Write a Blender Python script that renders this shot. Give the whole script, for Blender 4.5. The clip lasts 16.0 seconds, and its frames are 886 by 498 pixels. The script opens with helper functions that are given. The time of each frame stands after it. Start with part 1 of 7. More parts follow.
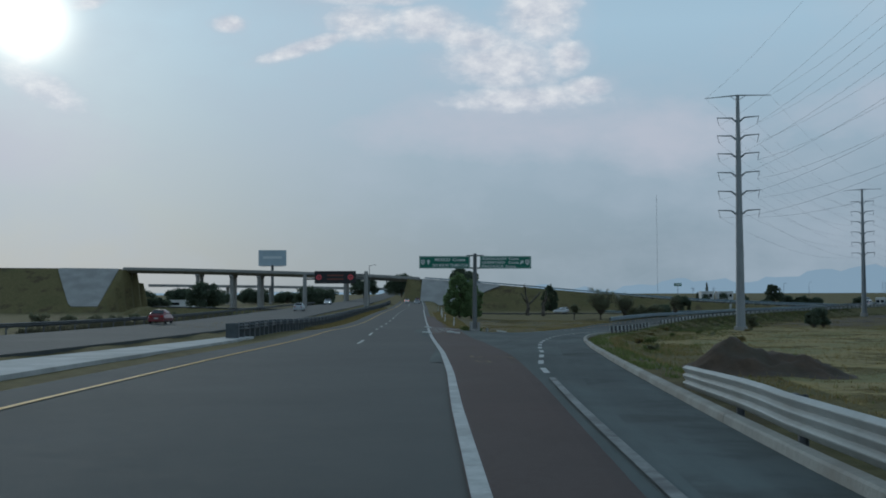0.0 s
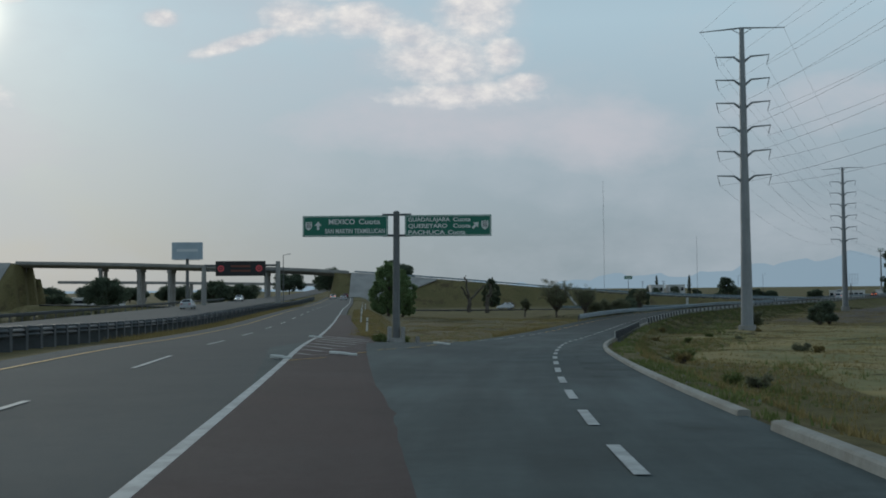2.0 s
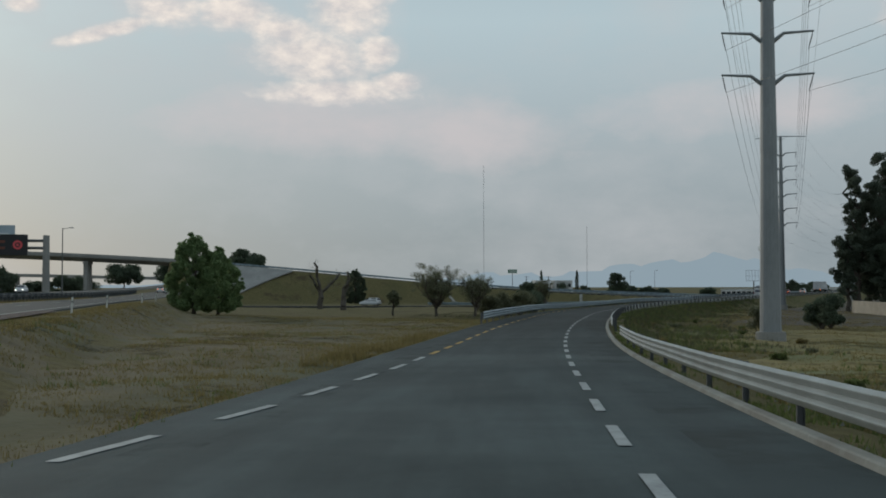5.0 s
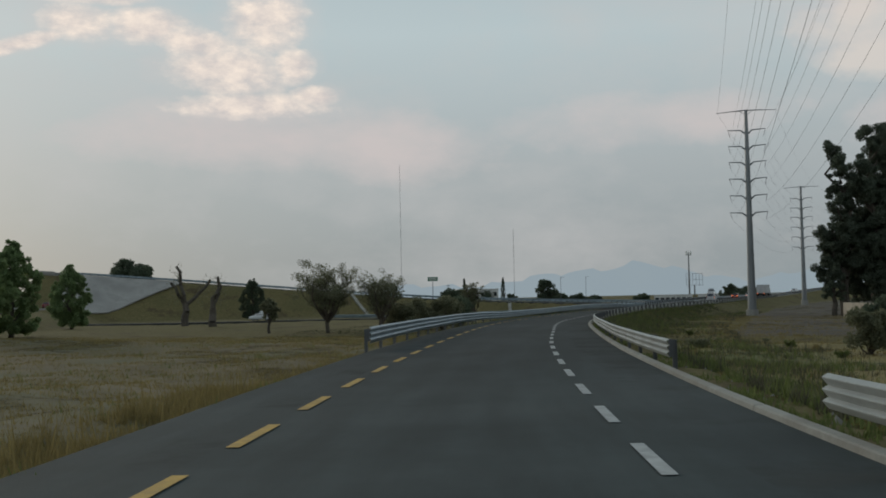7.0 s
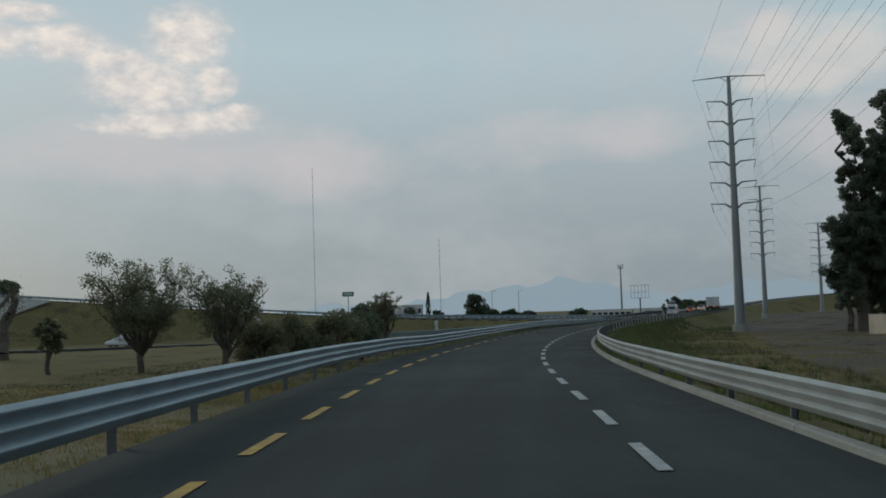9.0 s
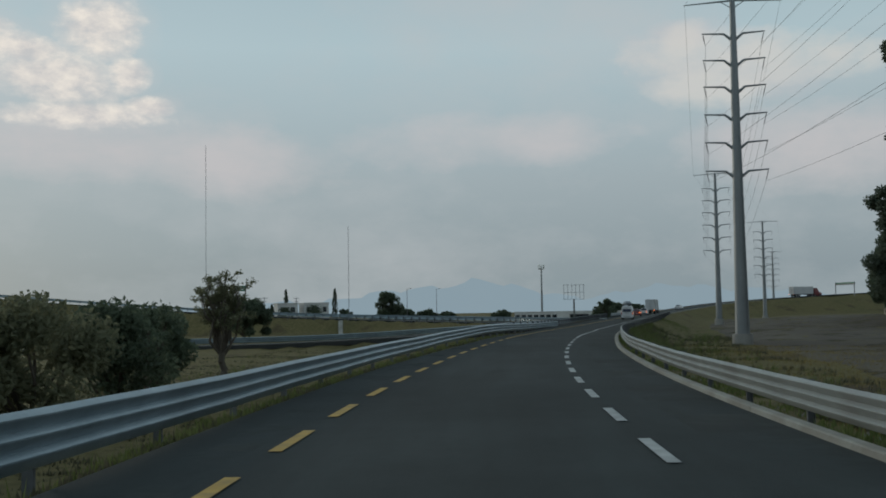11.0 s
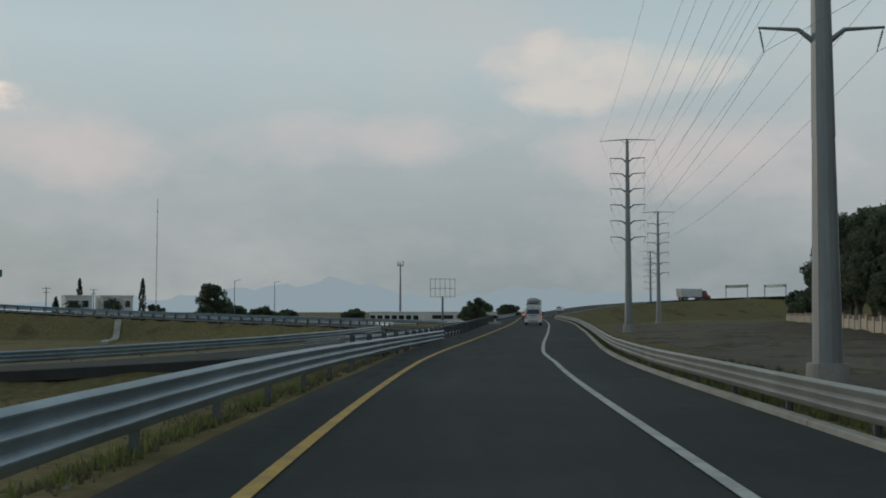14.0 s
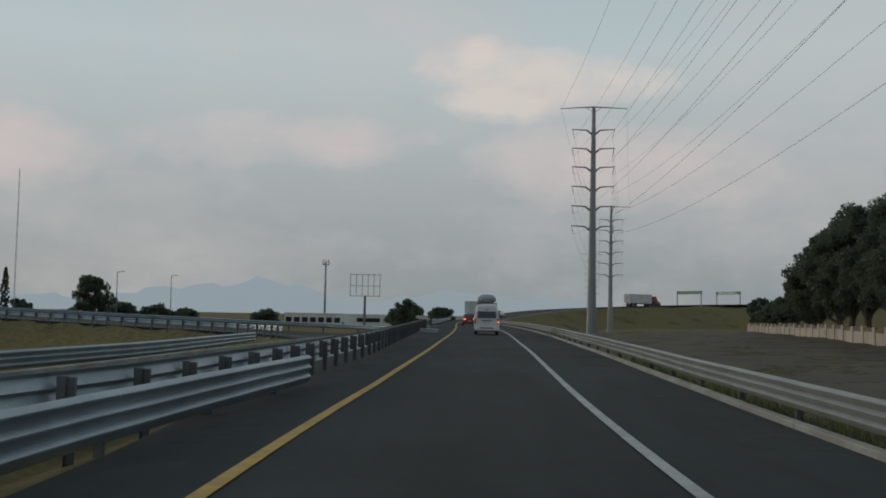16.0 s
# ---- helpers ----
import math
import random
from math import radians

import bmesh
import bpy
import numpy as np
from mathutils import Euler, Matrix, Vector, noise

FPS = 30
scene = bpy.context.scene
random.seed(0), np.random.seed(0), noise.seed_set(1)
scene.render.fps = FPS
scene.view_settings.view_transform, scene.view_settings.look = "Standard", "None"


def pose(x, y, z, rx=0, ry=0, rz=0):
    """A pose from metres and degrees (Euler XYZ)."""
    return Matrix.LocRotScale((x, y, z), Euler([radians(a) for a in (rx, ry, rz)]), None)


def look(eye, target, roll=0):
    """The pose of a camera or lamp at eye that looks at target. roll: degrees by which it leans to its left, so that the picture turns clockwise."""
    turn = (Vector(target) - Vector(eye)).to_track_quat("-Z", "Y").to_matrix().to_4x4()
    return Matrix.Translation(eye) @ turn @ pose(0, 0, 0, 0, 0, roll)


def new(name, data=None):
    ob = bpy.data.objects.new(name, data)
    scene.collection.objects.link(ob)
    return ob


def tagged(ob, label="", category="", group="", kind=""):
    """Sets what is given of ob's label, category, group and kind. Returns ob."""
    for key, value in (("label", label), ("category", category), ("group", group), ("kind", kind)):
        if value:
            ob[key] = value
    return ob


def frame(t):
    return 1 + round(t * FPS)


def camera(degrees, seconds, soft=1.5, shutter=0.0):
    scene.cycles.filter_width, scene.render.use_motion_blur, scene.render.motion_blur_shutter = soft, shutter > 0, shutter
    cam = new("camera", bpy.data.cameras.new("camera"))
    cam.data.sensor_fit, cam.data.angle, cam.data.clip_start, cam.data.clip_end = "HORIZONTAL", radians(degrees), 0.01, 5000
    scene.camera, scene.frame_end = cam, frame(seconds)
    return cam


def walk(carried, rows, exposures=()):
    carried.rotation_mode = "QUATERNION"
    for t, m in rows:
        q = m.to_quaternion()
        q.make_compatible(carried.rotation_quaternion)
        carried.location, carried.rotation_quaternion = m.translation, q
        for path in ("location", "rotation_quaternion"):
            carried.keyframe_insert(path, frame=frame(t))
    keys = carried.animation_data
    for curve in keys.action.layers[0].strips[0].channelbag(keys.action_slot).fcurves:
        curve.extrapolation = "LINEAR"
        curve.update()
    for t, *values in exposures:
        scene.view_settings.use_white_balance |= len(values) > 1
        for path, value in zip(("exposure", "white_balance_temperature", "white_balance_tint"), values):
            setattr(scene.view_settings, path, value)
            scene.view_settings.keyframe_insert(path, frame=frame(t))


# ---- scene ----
cam = camera(44.78, 16.0, soft=1.8)
PATH = [
    (0.0, pose(0.000, 0.000, 3.906, 92.299, 0, -9.294) @ pose(0, 0, 0, 0, 0, -0.200)),
    (0.5, pose(1.720, 8.901, 3.785, 92.664, 0, -9.705) @ pose(0, 0, 0, 0, 0, -0.240)),
    (1.0, pose(3.551, 17.787, 3.638, 92.291, 0, -10.455) @ pose(0, 0, 0, 0, 0, -0.633)),
    (1.5, pose(5.525, 26.618, 3.472, 92.385, 0, -11.570) @ pose(0, 0, 0, 0, 0, -0.904)),
    (2.0, pose(7.604, 35.418, 3.295, 92.085, 0, -12.690) @ pose(0, 0, 0, 0, 0, -0.543)),
    (2.5, pose(9.785, 44.124, 3.118, 92.142, 0, -13.765) @ pose(0, 0, 0, 0, 0, 0.875)),
    (3.0, pose(12.222, 52.559, 2.938, 92.420, 0, -14.834) @ pose(0, 0, 0, 0, 0, -0.803)),
    (3.5, pose(14.757, 60.873, 2.720, 91.913, 0, -15.906) @ pose(0, 0, 0, 0, 0, -1.985)),
    (4.0, pose(17.384, 69.162, 2.422, 91.712, 0, -17.052) @ pose(0, 0, 0, 0, 0, -1.229)),
    (6.5, pose(33.965, 110.164, 1.215, 92.436, 0, -22.654) @ pose(0, 0, 0, 0, 0, -0.926)),
    (7.0, pose(37.729, 118.500, 1.060, 92.602, 0, -23.737) @ pose(0, 0, 0, 0, 0, -1.158)),
    (7.5, pose(41.680, 126.857, 0.948, 92.923, 0, -24.755) @ pose(0, 0, 0, 0, 0, -0.873)),
    (8.0, pose(45.838, 135.231, 0.889, 93.228, 0, -25.762) @ pose(0, 0, 0, 0, 0, -1.090)),
    (8.5, pose(50.137, 143.553, 0.852, 93.380, 0, -26.855) @ pose(0, 0, 0, 0, 0, -2.114)),
    (9.0, pose(54.546, 151.777, 0.828, 93.442, 0, -27.777) @ pose(0, 0, 0, 0, 0, -1.852)),
    (11.5, pose(78.444, 192.345, 0.633, 93.336, 0, -33.541) @ pose(0, 0, 0, 0, 0, -1.183)),
    (12.0, pose(83.836, 200.006, 0.580, 93.333, 0, -34.733) @ pose(0, 0, 0, 0, 0, -1.423)),
    (12.5, pose(89.352, 207.522, 0.554, 93.443, 0, -35.828) @ pose(0, 0, 0, 0, 0, -0.794)),
    (13.0, pose(94.971, 214.846, 0.564, 93.555, 0, -37.030) @ pose(0, 0, 0, 0, 0, -0.296)),
    (13.5, pose(100.640, 221.907, 0.537, 93.411, 0, -38.428) @ pose(0, 0, 0, 0, 0, -0.621)),
    (14.0, pose(106.264, 228.700, 0.580, 93.315, 0, -39.856) @ pose(0, 0, 0, 0, 0, 0.068)),
    (14.5, pose(111.940, 235.300, 0.582, 93.555, 0, -41.079) @ pose(0, 0, 0, 0, 0, -0.410)),
    (15.0, pose(117.718, 241.738, 0.520, 93.660, 0, -42.036) @ pose(0, 0, 0, 0, 0, 0.018)),
    (15.5, pose(123.617, 248.079, 0.482, 93.503, 0, -42.839) @ pose(0, 0, 0, 0, 0, 0.856)),
    (16.0, pose(129.439, 254.493, 0.422, 93.550, 0, -43.531) @ pose(0, 0, 0, 0, 0, 1.163)),
]
walk(cam, PATH, exposures=[(0.0, -0.05, 5400.0, 3.0), (1.5, 0.0, 5750.0, 4.0), (3.5, 0.05, 6000.0, 5.0), (7.0, 0.08, 6700.0, 9.0), (9.0, 0.03, 6300.0, 6.0), (12.5, 0.0, 6250.0, 4.0), (13.6, 0.0, 6300.0, 4.5), (14.3, 0.03, 6750.0, 9.0), (16.0, 0.03, 6780.0, 11.0)])

# ---- world and sun: hazy evening, sun low behind thin cloud ----
SUN_AZ, SUN_EL = radians(-12.0), radians(13.5)      # azimuth from +y towards +x


def direction(az, el):
    return Vector((math.sin(radians(az)) * math.cos(radians(el)), math.cos(radians(az)) * math.cos(radians(el)), math.sin(radians(el))))


def node(nt, kind, inputs=None, operation=None):
    n = nt.nodes.new(kind)
    if operation:
        n.operation = operation
    for key, value in (inputs or {}).items():
        if isinstance(value, bpy.types.NodeSocket):
            nt.links.new(value, n.inputs[key])
        else:
            n.inputs[key].default_value = value
    return n


def math_node(nt, op, a, b=None, c=None, clamp=False):
    n = nt.nodes.new("ShaderNodeMath")
    n.operation, n.use_clamp = op, clamp
    for k, value in enumerate((a, b, c)):
        if value is None:
            continue
        if isinstance(value, bpy.types.NodeSocket):
            nt.links.new(value, n.inputs[k])
        else:
            n.inputs[k].default_value = value
    return n.outputs[0]


def mix_color(nt, fac, a, b):
    n = nt.nodes.new("ShaderNodeMix")
    n.data_type = "RGBA"
    for k, value in ((0, fac), (6, a), (7, b)):
        if isinstance(value, bpy.types.NodeSocket):
            nt.links.new(value, n.inputs[k])
        elif k == 0:
            n.inputs[k].default_value = value
        else:
            n.inputs[k].default_value = (*value, 1.0)
    return n.outputs[2]


def ramp(nt, fac, stops):
    n = nt.nodes.new("ShaderNodeValToRGB")
    el = n.color_ramp.elements
    while len(el) < len(stops):
        el.new(0.5)
    for e, (pos, col) in zip(el, stops):
        e.position, e.color = pos, (*col, 1.0)
    nt.links.new(fac, n.inputs[0])
    return n.outputs[0]


def build_world():
    w = bpy.data.worlds.new("evening_sky")
    scene.world = w
    w.use_nodes = True
    nt = w.node_tree
    nt.nodes.clear()
    coord = node(nt, "ShaderNodeTexCoord").outputs["Generated"]
    sep = node(nt, "ShaderNodeSeparateXYZ", {"Vector": coord})
    x, y, z = sep.outputs
    sky = node(nt, "ShaderNodeTexSky")
    sky.sky_type, sky.sun_disc = "NISHITA", False
    sky.sun_elevation, sky.sun_rotation = SUN_EL, SUN_AZ
    sky.air_density, sky.dust_density, sky.ozone_density = 1.0, 1.5, 2.0
    nishita = node(nt, "ShaderNodeVectorMath", {0: sky.outputs[0], 1: (0.10, 0.10, 0.10)}, operation="MULTIPLY").outputs[0]
    # haze veil: grey blue above, greyish rose low down
    haze = ramp(nt, z, [(0.0, (0.245, 0.295, 0.325)), (0.04, (0.27, 0.31, 0.34)), (0.12, (0.355, 0.395, 0.42)),
                        (0.24, (0.44, 0.525, 0.56)), (0.45, (0.31, 0.40, 0.455)), (1.0, (0.20, 0.265, 0.315))])
    base = mix_color(nt, 0.95, nishita, haze)
    # bearing and height in degrees
    az = math_node(nt, "MULTIPLY", math_node(nt, "ARCTAN2", x, y), 57.2958)
    el = math_node(nt, "MULTIPLY", math_node(nt, "ARCSINE", z), 57.2958)
    flat = node(nt, "ShaderNodeCombineXYZ", {0: az, 1: math_node(nt, "MULTIPLY", el, 1.7), 2: 0.0}).outputs[0]
    big = node(nt, "ShaderNodeTexNoise", {"Vector": flat, "Scale": 0.3, "Detail": 8.0, "Roughness": 0.62}).outputs["Fac"]
    soft = node(nt, "ShaderNodeTexNoise", {"Vector": flat, "Scale": 0.055, "Detail": 4.0, "Roughness": 0.5}).outputs["Fac"]
    lumps = node(nt, "ShaderNodeTexNoise", {"Vector": flat, "Scale": 0.75, "Detail": 7.0, "Roughness": 0.62}).outputs["Fac"]

    def blob(a0, e0, ra, re, slant=0.0):
        da = math_node(nt, "SUBTRACT", az, a0)
        de = math_node(nt, "SUBTRACT", math_node(nt, "SUBTRACT", el, e0), math_node(nt, "MULTIPLY", da, slant))
        q = math_node(nt, "ADD", math_node(nt, "POWER", math_node(nt, "DIVIDE", math_node(nt, "ABSOLUTE", da), ra), 2.0),
                      math_node(nt, "POWER", math_node(nt, "DIVIDE", math_node(nt, "ABSOLUTE", de), re), 2.0))
        return math_node(nt, "SUBTRACT", 1.0, q)

    def union(items):
        out = items[0]
        for it in items[1:]:
            out = math_node(nt, "MAXIMUM", out, it)
        return out

    # bright cumulus bank, its arm and small scraps near the sun
    shape = union([blob(2.3, 12.95, 2.8, 0.42, 0.32), blob(5.1, 14.2, 2.1, 1.0), blob(8.3, 14.15, 2.2, 1.0), blob(5.6, 15.5, 3.2, 0.55), blob(11.0, 13.3, 2.4, 0.9, -0.2), blob(14.6, 14.5, 2.2, 2.0), blob(12.6, 12.1, 3.3, 1.5),
                   blob(15.9, 12.3, 1.3, 1.0), blob(13.6, 10.2, 4.3, 0.7), blob(17.0, 10.7, 1.3, 0.6), blob(-2.0, 13.9, 0.9, 0.42), blob(-11.4, 10.3, 2.2, 0.9, -0.4), blob(-9.0, 14.6, 1.0, 0.4, 0.3), blob(-12.2, 11.8, 1.0, 0.7)])
    edge = math_node(nt, "MULTIPLY_ADD", math_node(nt, "SUBTRACT", big, 0.5), 1.3, shape)
    edge = math_node(nt, "MULTIPLY_ADD", math_node(nt, "SUBTRACT", lumps, 0.5), 1.45, edge)
    dense = math_node(nt, "MULTIPLY", math_node(nt, "ADD", edge, 0.16), 0.95, clamp=True)
    skirt = math_node(nt, "MULTIPLY", math_node(nt, "ADD", edge, 1.1), 0.42, clamp=True)
    pale = union([blob(12.0, 8.6, 8.0, 1.8), blob(48.0, 12.4, 5.5, 2.2), blob(45.5, 13.8, 2.0, 1.0), blob(34.0, 9.0, 9.0, 1.6), blob(22.0, 8.0, 6.0, 2.0), blob(52.0, 8.0, 8.0, 2.5), blob(-12.0, 7.6, 6.0, 2.2)])
    east = union([blob(48.8, 12.7, 7.0, 1.5, -0.05), blob(45.0, 13.4, 1.6, 1.3, 0.3), blob(46.5, 11.4, 3.5, 1.3)])
    east = math_node(nt, "MULTIPLY_ADD", math_node(nt, "SUBTRACT", big, 0.5), 1.8, math_node(nt, "MULTIPLY_ADD", math_node(nt, "SUBTRACT", lumps, 0.5), 0.9, east))
    east = math_node(nt, "MULTIPLY", math_node(nt, "ADD", east, 0.1), 1.0, clamp=True)
    veil = math_node(nt, "MULTIPLY_ADD", math_node(nt, "SUBTRACT", soft, 0.5), 3.4, pale)
    veil = math_node(nt, "MULTIPLY_ADD", math_node(nt, "SUBTRACT", big, 0.5), 1.6, veil)
    veil = math_node(nt, "MULTIPLY", math_node(nt, "ADD", veil, 0.15), 0.7, clamp=True)
    broad = math_node(nt, "MULTIPLY", math_node(nt, "MULTIPLY_ADD", math_node(nt, "SUBTRACT", big, 0.5), 0.35, math_node(nt, "SUBTRACT", soft, 0.42)), 3.4, clamp=True)
    c = mix_color(nt, math_node(nt, "MULTIPLY", broad, 0.55), base, (0.51, 0.505, 0.515))
    c = mix_color(nt, math_node(nt, "MULTIPLY", veil, 0.62), c, (0.60, 0.53, 0.53))
    c = mix_color(nt, math_node(nt, "MULTIPLY", east, 0.62), c, (0.66, 0.615, 0.575))
    c = mix_color(nt, math_node(nt, "MULTIPLY", skirt, 0.5), c, (0.58, 0.545, 0.545))
    lit = mix_color(nt, math_node(nt, "MULTIPLY", math_node(nt, "SUBTRACT", lumps, 0.34), 2.3, clamp=True), (0.60, 0.555, 0.55), (0.95, 0.83, 0.73))
    c = mix_color(nt, math_node(nt, "MULTIPLY", dense, 0.95), c, lit)
    # glow of the sun through thin cloud
    to_sun = node(nt, "ShaderNodeVectorMath", {0: coord, 1: direction(-12.0, 13.5)}, operation="DOT_PRODUCT").outputs["Value"]
    glow = math_node(nt, "POWER", math_node(nt, "MAXIMUM", to_sun, 0.0), 260.0)
    core = math_node(nt, "POWER", math_node(nt, "MAXIMUM", to_sun, 0.0), 2600.0)
    extra = math_node(nt, "ADD", math_node(nt, "MULTIPLY", glow, 0.12), math_node(nt, "MULTIPLY", core, 1.7))
    c = mix_color(nt, math_node(nt, "MINIMUM", extra, 1.0), c, (1.6, 1.45, 1.2))
    bg = node(nt, "ShaderNodeBackground", {"Color": c, "Strength": 1.0})
    out = node(nt, "ShaderNodeOutputWorld")
    nt.links.new(bg.outputs[0], out.inputs[0])


build_world()
sun_data = bpy.data.lights.new("sun", "SUN")
sun_data.energy, sun_data.angle, sun_data.color = 0.6, radians(12), (1.0, 0.88, 0.72)
sun = new("sun", sun_data)
sun.matrix_world = look(direction(-12.0, 13.5) * 100, (0, 0, 0))


# ---- materials ----
def surface(name, dark, light, scale=1.0, rough=0.8, bump=0.15, bump_scale=30.0, metal=0.0, third=None, third_scale=0.2, third_amount=0.5,
            per_object=0.0, stretch=(1, 1, 1), spec=0.5):
    """Principled surface in world coordinates: two scales of colour noise, a third tint in patches, fine bump."""
    m = bpy.data.materials.new(name)
    m.use_nodes = True
    nt = m.node_tree
    bsdf = nt.nodes["Principled BSDF"]
    pos = node(nt, "ShaderNodeNewGeometry").outputs["Position"]
    mapped = node(nt, "ShaderNodeVectorMath", {0: pos, 1: stretch}, operation="MULTIPLY").outputs[0]
    n1 = node(nt, "ShaderNodeTexNoise", {"Vector": mapped, "Scale": scale, "Detail": 6.0, "Roughness": 0.65}).outputs["Fac"]
    n2 = node(nt, "ShaderNodeTexNoise", {"Vector": mapped, "Scale": scale * 14.0, "Detail": 3.0, "Roughness": 0.6}).outputs["Fac"]
    f = math_node(nt, "ADD", math_node(nt, "MULTIPLY", n1, 0.65), math_node(nt, "MULTIPLY", n2, 0.35))
    f = math_node(nt, "MULTIPLY", math_node(nt, "SUBTRACT", f, 0.32), 2.6, clamp=True)
    col = mix_color(nt, f, dark, light)
    if third:
        n3 = node(nt, "ShaderNodeTexNoise", {"Vector": mapped, "Scale": third_scale, "Detail": 5.0, "Roughness": 0.6}).outputs["Fac"]
        g = math_node(nt, "MULTIPLY", math_node(nt, "SUBTRACT", n3, 0.46), 6.0, clamp=True)
        col = mix_color(nt, math_node(nt, "MULTIPLY", g, third_amount), col, third)
    if per_object:
        rnd = node(nt, "ShaderNodeObjectInfo").outputs["Random"]
        v = math_node(nt, "MULTIPLY_ADD", rnd, per_object, 1.0 - per_object / 2)
        col = node(nt, "ShaderNodeHueSaturation", {"Color": col, "Value": v}).outputs[0]
    nt.links.new(col, bsdf.inputs["Base Color"])
    bsdf.inputs["Metallic"].default_value = metal
    bsdf.inputs["Specular IOR Level"].default_value = spec
    r = math_node(nt, "MULTIPLY_ADD", n2, 0.25, rough - 0.12, clamp=True)
    nt.links.new(r, bsdf.inputs["Roughness"])
    if bump:
        n4 = node(nt, "ShaderNodeTexNoise", {"Vector": mapped, "Scale": bump_scale, "Detail": 4.0}).outputs["Fac"]
        b = node(nt, "ShaderNodeBump", {"Height": n4, "Strength": bump, "Distance": 0.03})
        nt.links.new(b.outputs[0], bsdf.inputs["Normal"])
    return m


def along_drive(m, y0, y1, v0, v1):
    """Scales the colour of one surface lighter or darker, changing slowly from y0 to y1."""
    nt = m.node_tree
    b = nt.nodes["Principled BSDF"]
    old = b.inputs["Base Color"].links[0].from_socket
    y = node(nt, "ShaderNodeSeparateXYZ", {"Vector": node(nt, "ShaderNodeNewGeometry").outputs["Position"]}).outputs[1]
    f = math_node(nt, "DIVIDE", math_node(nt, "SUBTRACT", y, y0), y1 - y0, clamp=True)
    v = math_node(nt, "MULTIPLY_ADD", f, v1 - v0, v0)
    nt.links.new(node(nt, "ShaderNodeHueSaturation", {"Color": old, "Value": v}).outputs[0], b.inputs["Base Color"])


def add_wear(m, track_pts):
    """Faint polished wheel paths and long streaks along a road, from the distance to its centre line."""
    nt = m.node_tree
    b = nt.nodes["Principled BSDF"]
    old = b.inputs["Base Color"].links[0].from_socket
    pos = node(nt, "ShaderNodeNewGeometry").outputs["Position"]
    sep = node(nt, "ShaderNodeSeparateXYZ", {"Vector": pos})
    cx, cy, r = track_pts
    dx, dy = math_node(nt, "SUBTRACT", sep.outputs[0], cx), math_node(nt, "SUBTRACT", sep.outputs[1], cy)
    dist = math_node(nt, "SUBTRACT", math_node(nt, "SQRT", math_node(nt, "ADD", math_node(nt, "MULTIPLY", dx, dx), math_node(nt, "MULTIPLY", dy, dy))), r)
    ang = math_node(nt, "MULTIPLY", math_node(nt, "ARCTAN2", dy, dx), 40.0)
    lane = node(nt, "ShaderNodeCombineXYZ", {0: dist, 1: ang, 2: 0.0}).outputs[0]
    streak = node(nt, "ShaderNodeTexNoise", {"Vector": lane, "Scale": 1.1, "Detail": 4.0, "Roughness": 0.6}).outputs["Fac"]
    f = math_node(nt, "MULTIPLY", math_node(nt, "SUBTRACT", streak, 0.42), 3.5, clamp=True)
    light = node(nt, "ShaderNodeHueSaturation", {"Color": old, "Value": 1.45}).outputs[0]
    nt.links.new(mix_color(nt, f, old, light), b.inputs["Base Color"])


def plain(name, color, rough=0.5, metal=0.0, emit=0.0, spec=0.5):
    m = bpy.data.materials.new(name)
    m.use_nodes = True
    b = m.node_tree.nodes["Principled BSDF"]
    b.inputs["Base Color"].default_value = (*color, 1)
    b.inputs["Roughness"].default_value, b.inputs["Metallic"].default_value = rough, metal
    b.inputs["Specular IOR Level"].default_value = spec
    if emit:
        b.inputs["Emission Color"].default_value, b.inputs["Emission Strength"].default_value = (*color, 1), emit
    return m


def leaf_material(name, dark, light):
    m = bpy.data.materials.new(name)
    m.use_nodes = True
    nt = m.node_tree
    b = nt.nodes["Principled BSDF"]
    geo = node(nt, "ShaderNodeNewGeometry")
    pos = geo.outputs["Position"]
    n = node(nt, "ShaderNodeTexNoise", {"Vector": pos, "Scale": 0.7, "Detail": 2.0}).outputs["Fac"]
    f = math_node(nt, "ADD", math_node(nt, "MULTIPLY", geo.outputs["Random Per Island"], 0.6), math_node(nt, "MULTIPLY", n, 0.5), clamp=True)
    nt.links.new(mix_color(nt, f, dark, light), b.inputs["Base Color"])
    b.inputs["Roughness"].default_value = 0.65
    b.inputs["Specular IOR Level"].default_value = 0.25
    tr = node(nt, "ShaderNodeBsdfTranslucent", {"Color": mix_color(nt, f, dark, light)})
    both = node(nt, "ShaderNodeMixShader", {0: 0.55, 1: b.outputs[0], 2: tr.outputs[0]})
    nt.links.new(both.outputs[0], nt.nodes["Material Output"].inputs[0])
    return m


ASPHALT = surface("asphalt", (0.0155, 0.0210, 0.0214), (0.031, 0.0400, 0.0405), 0.35, 0.88, 0.35, 60.0, third=(0.040, 0.049, 0.049), third_scale=0.08, third_amount=0.5, spec=0.25)
ASPHALT_MAIN = surface("worn_asphalt", (0.048, 0.056, 0.056), (0.071, 0.079, 0.079), 0.3, 0.88, 0.35, 60.0, third=(0.088, 0.095, 0.092), third_scale=0.06, third_amount=0.4, spec=0.3)
ASPHALT_RED = surface("reddish_asphalt", (0.033, 0.0185, 0.0165), (0.052, 0.0295, 0.0265), 0.5, 0.9, 0.4, 60.0, third=(0.056, 0.042, 0.039), third_scale=0.12, third_amount=0.5)
add_wear(ASPHALT, (483.49, -86.95, 491.66))
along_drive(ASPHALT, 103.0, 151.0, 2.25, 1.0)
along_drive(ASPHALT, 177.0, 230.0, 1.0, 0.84)
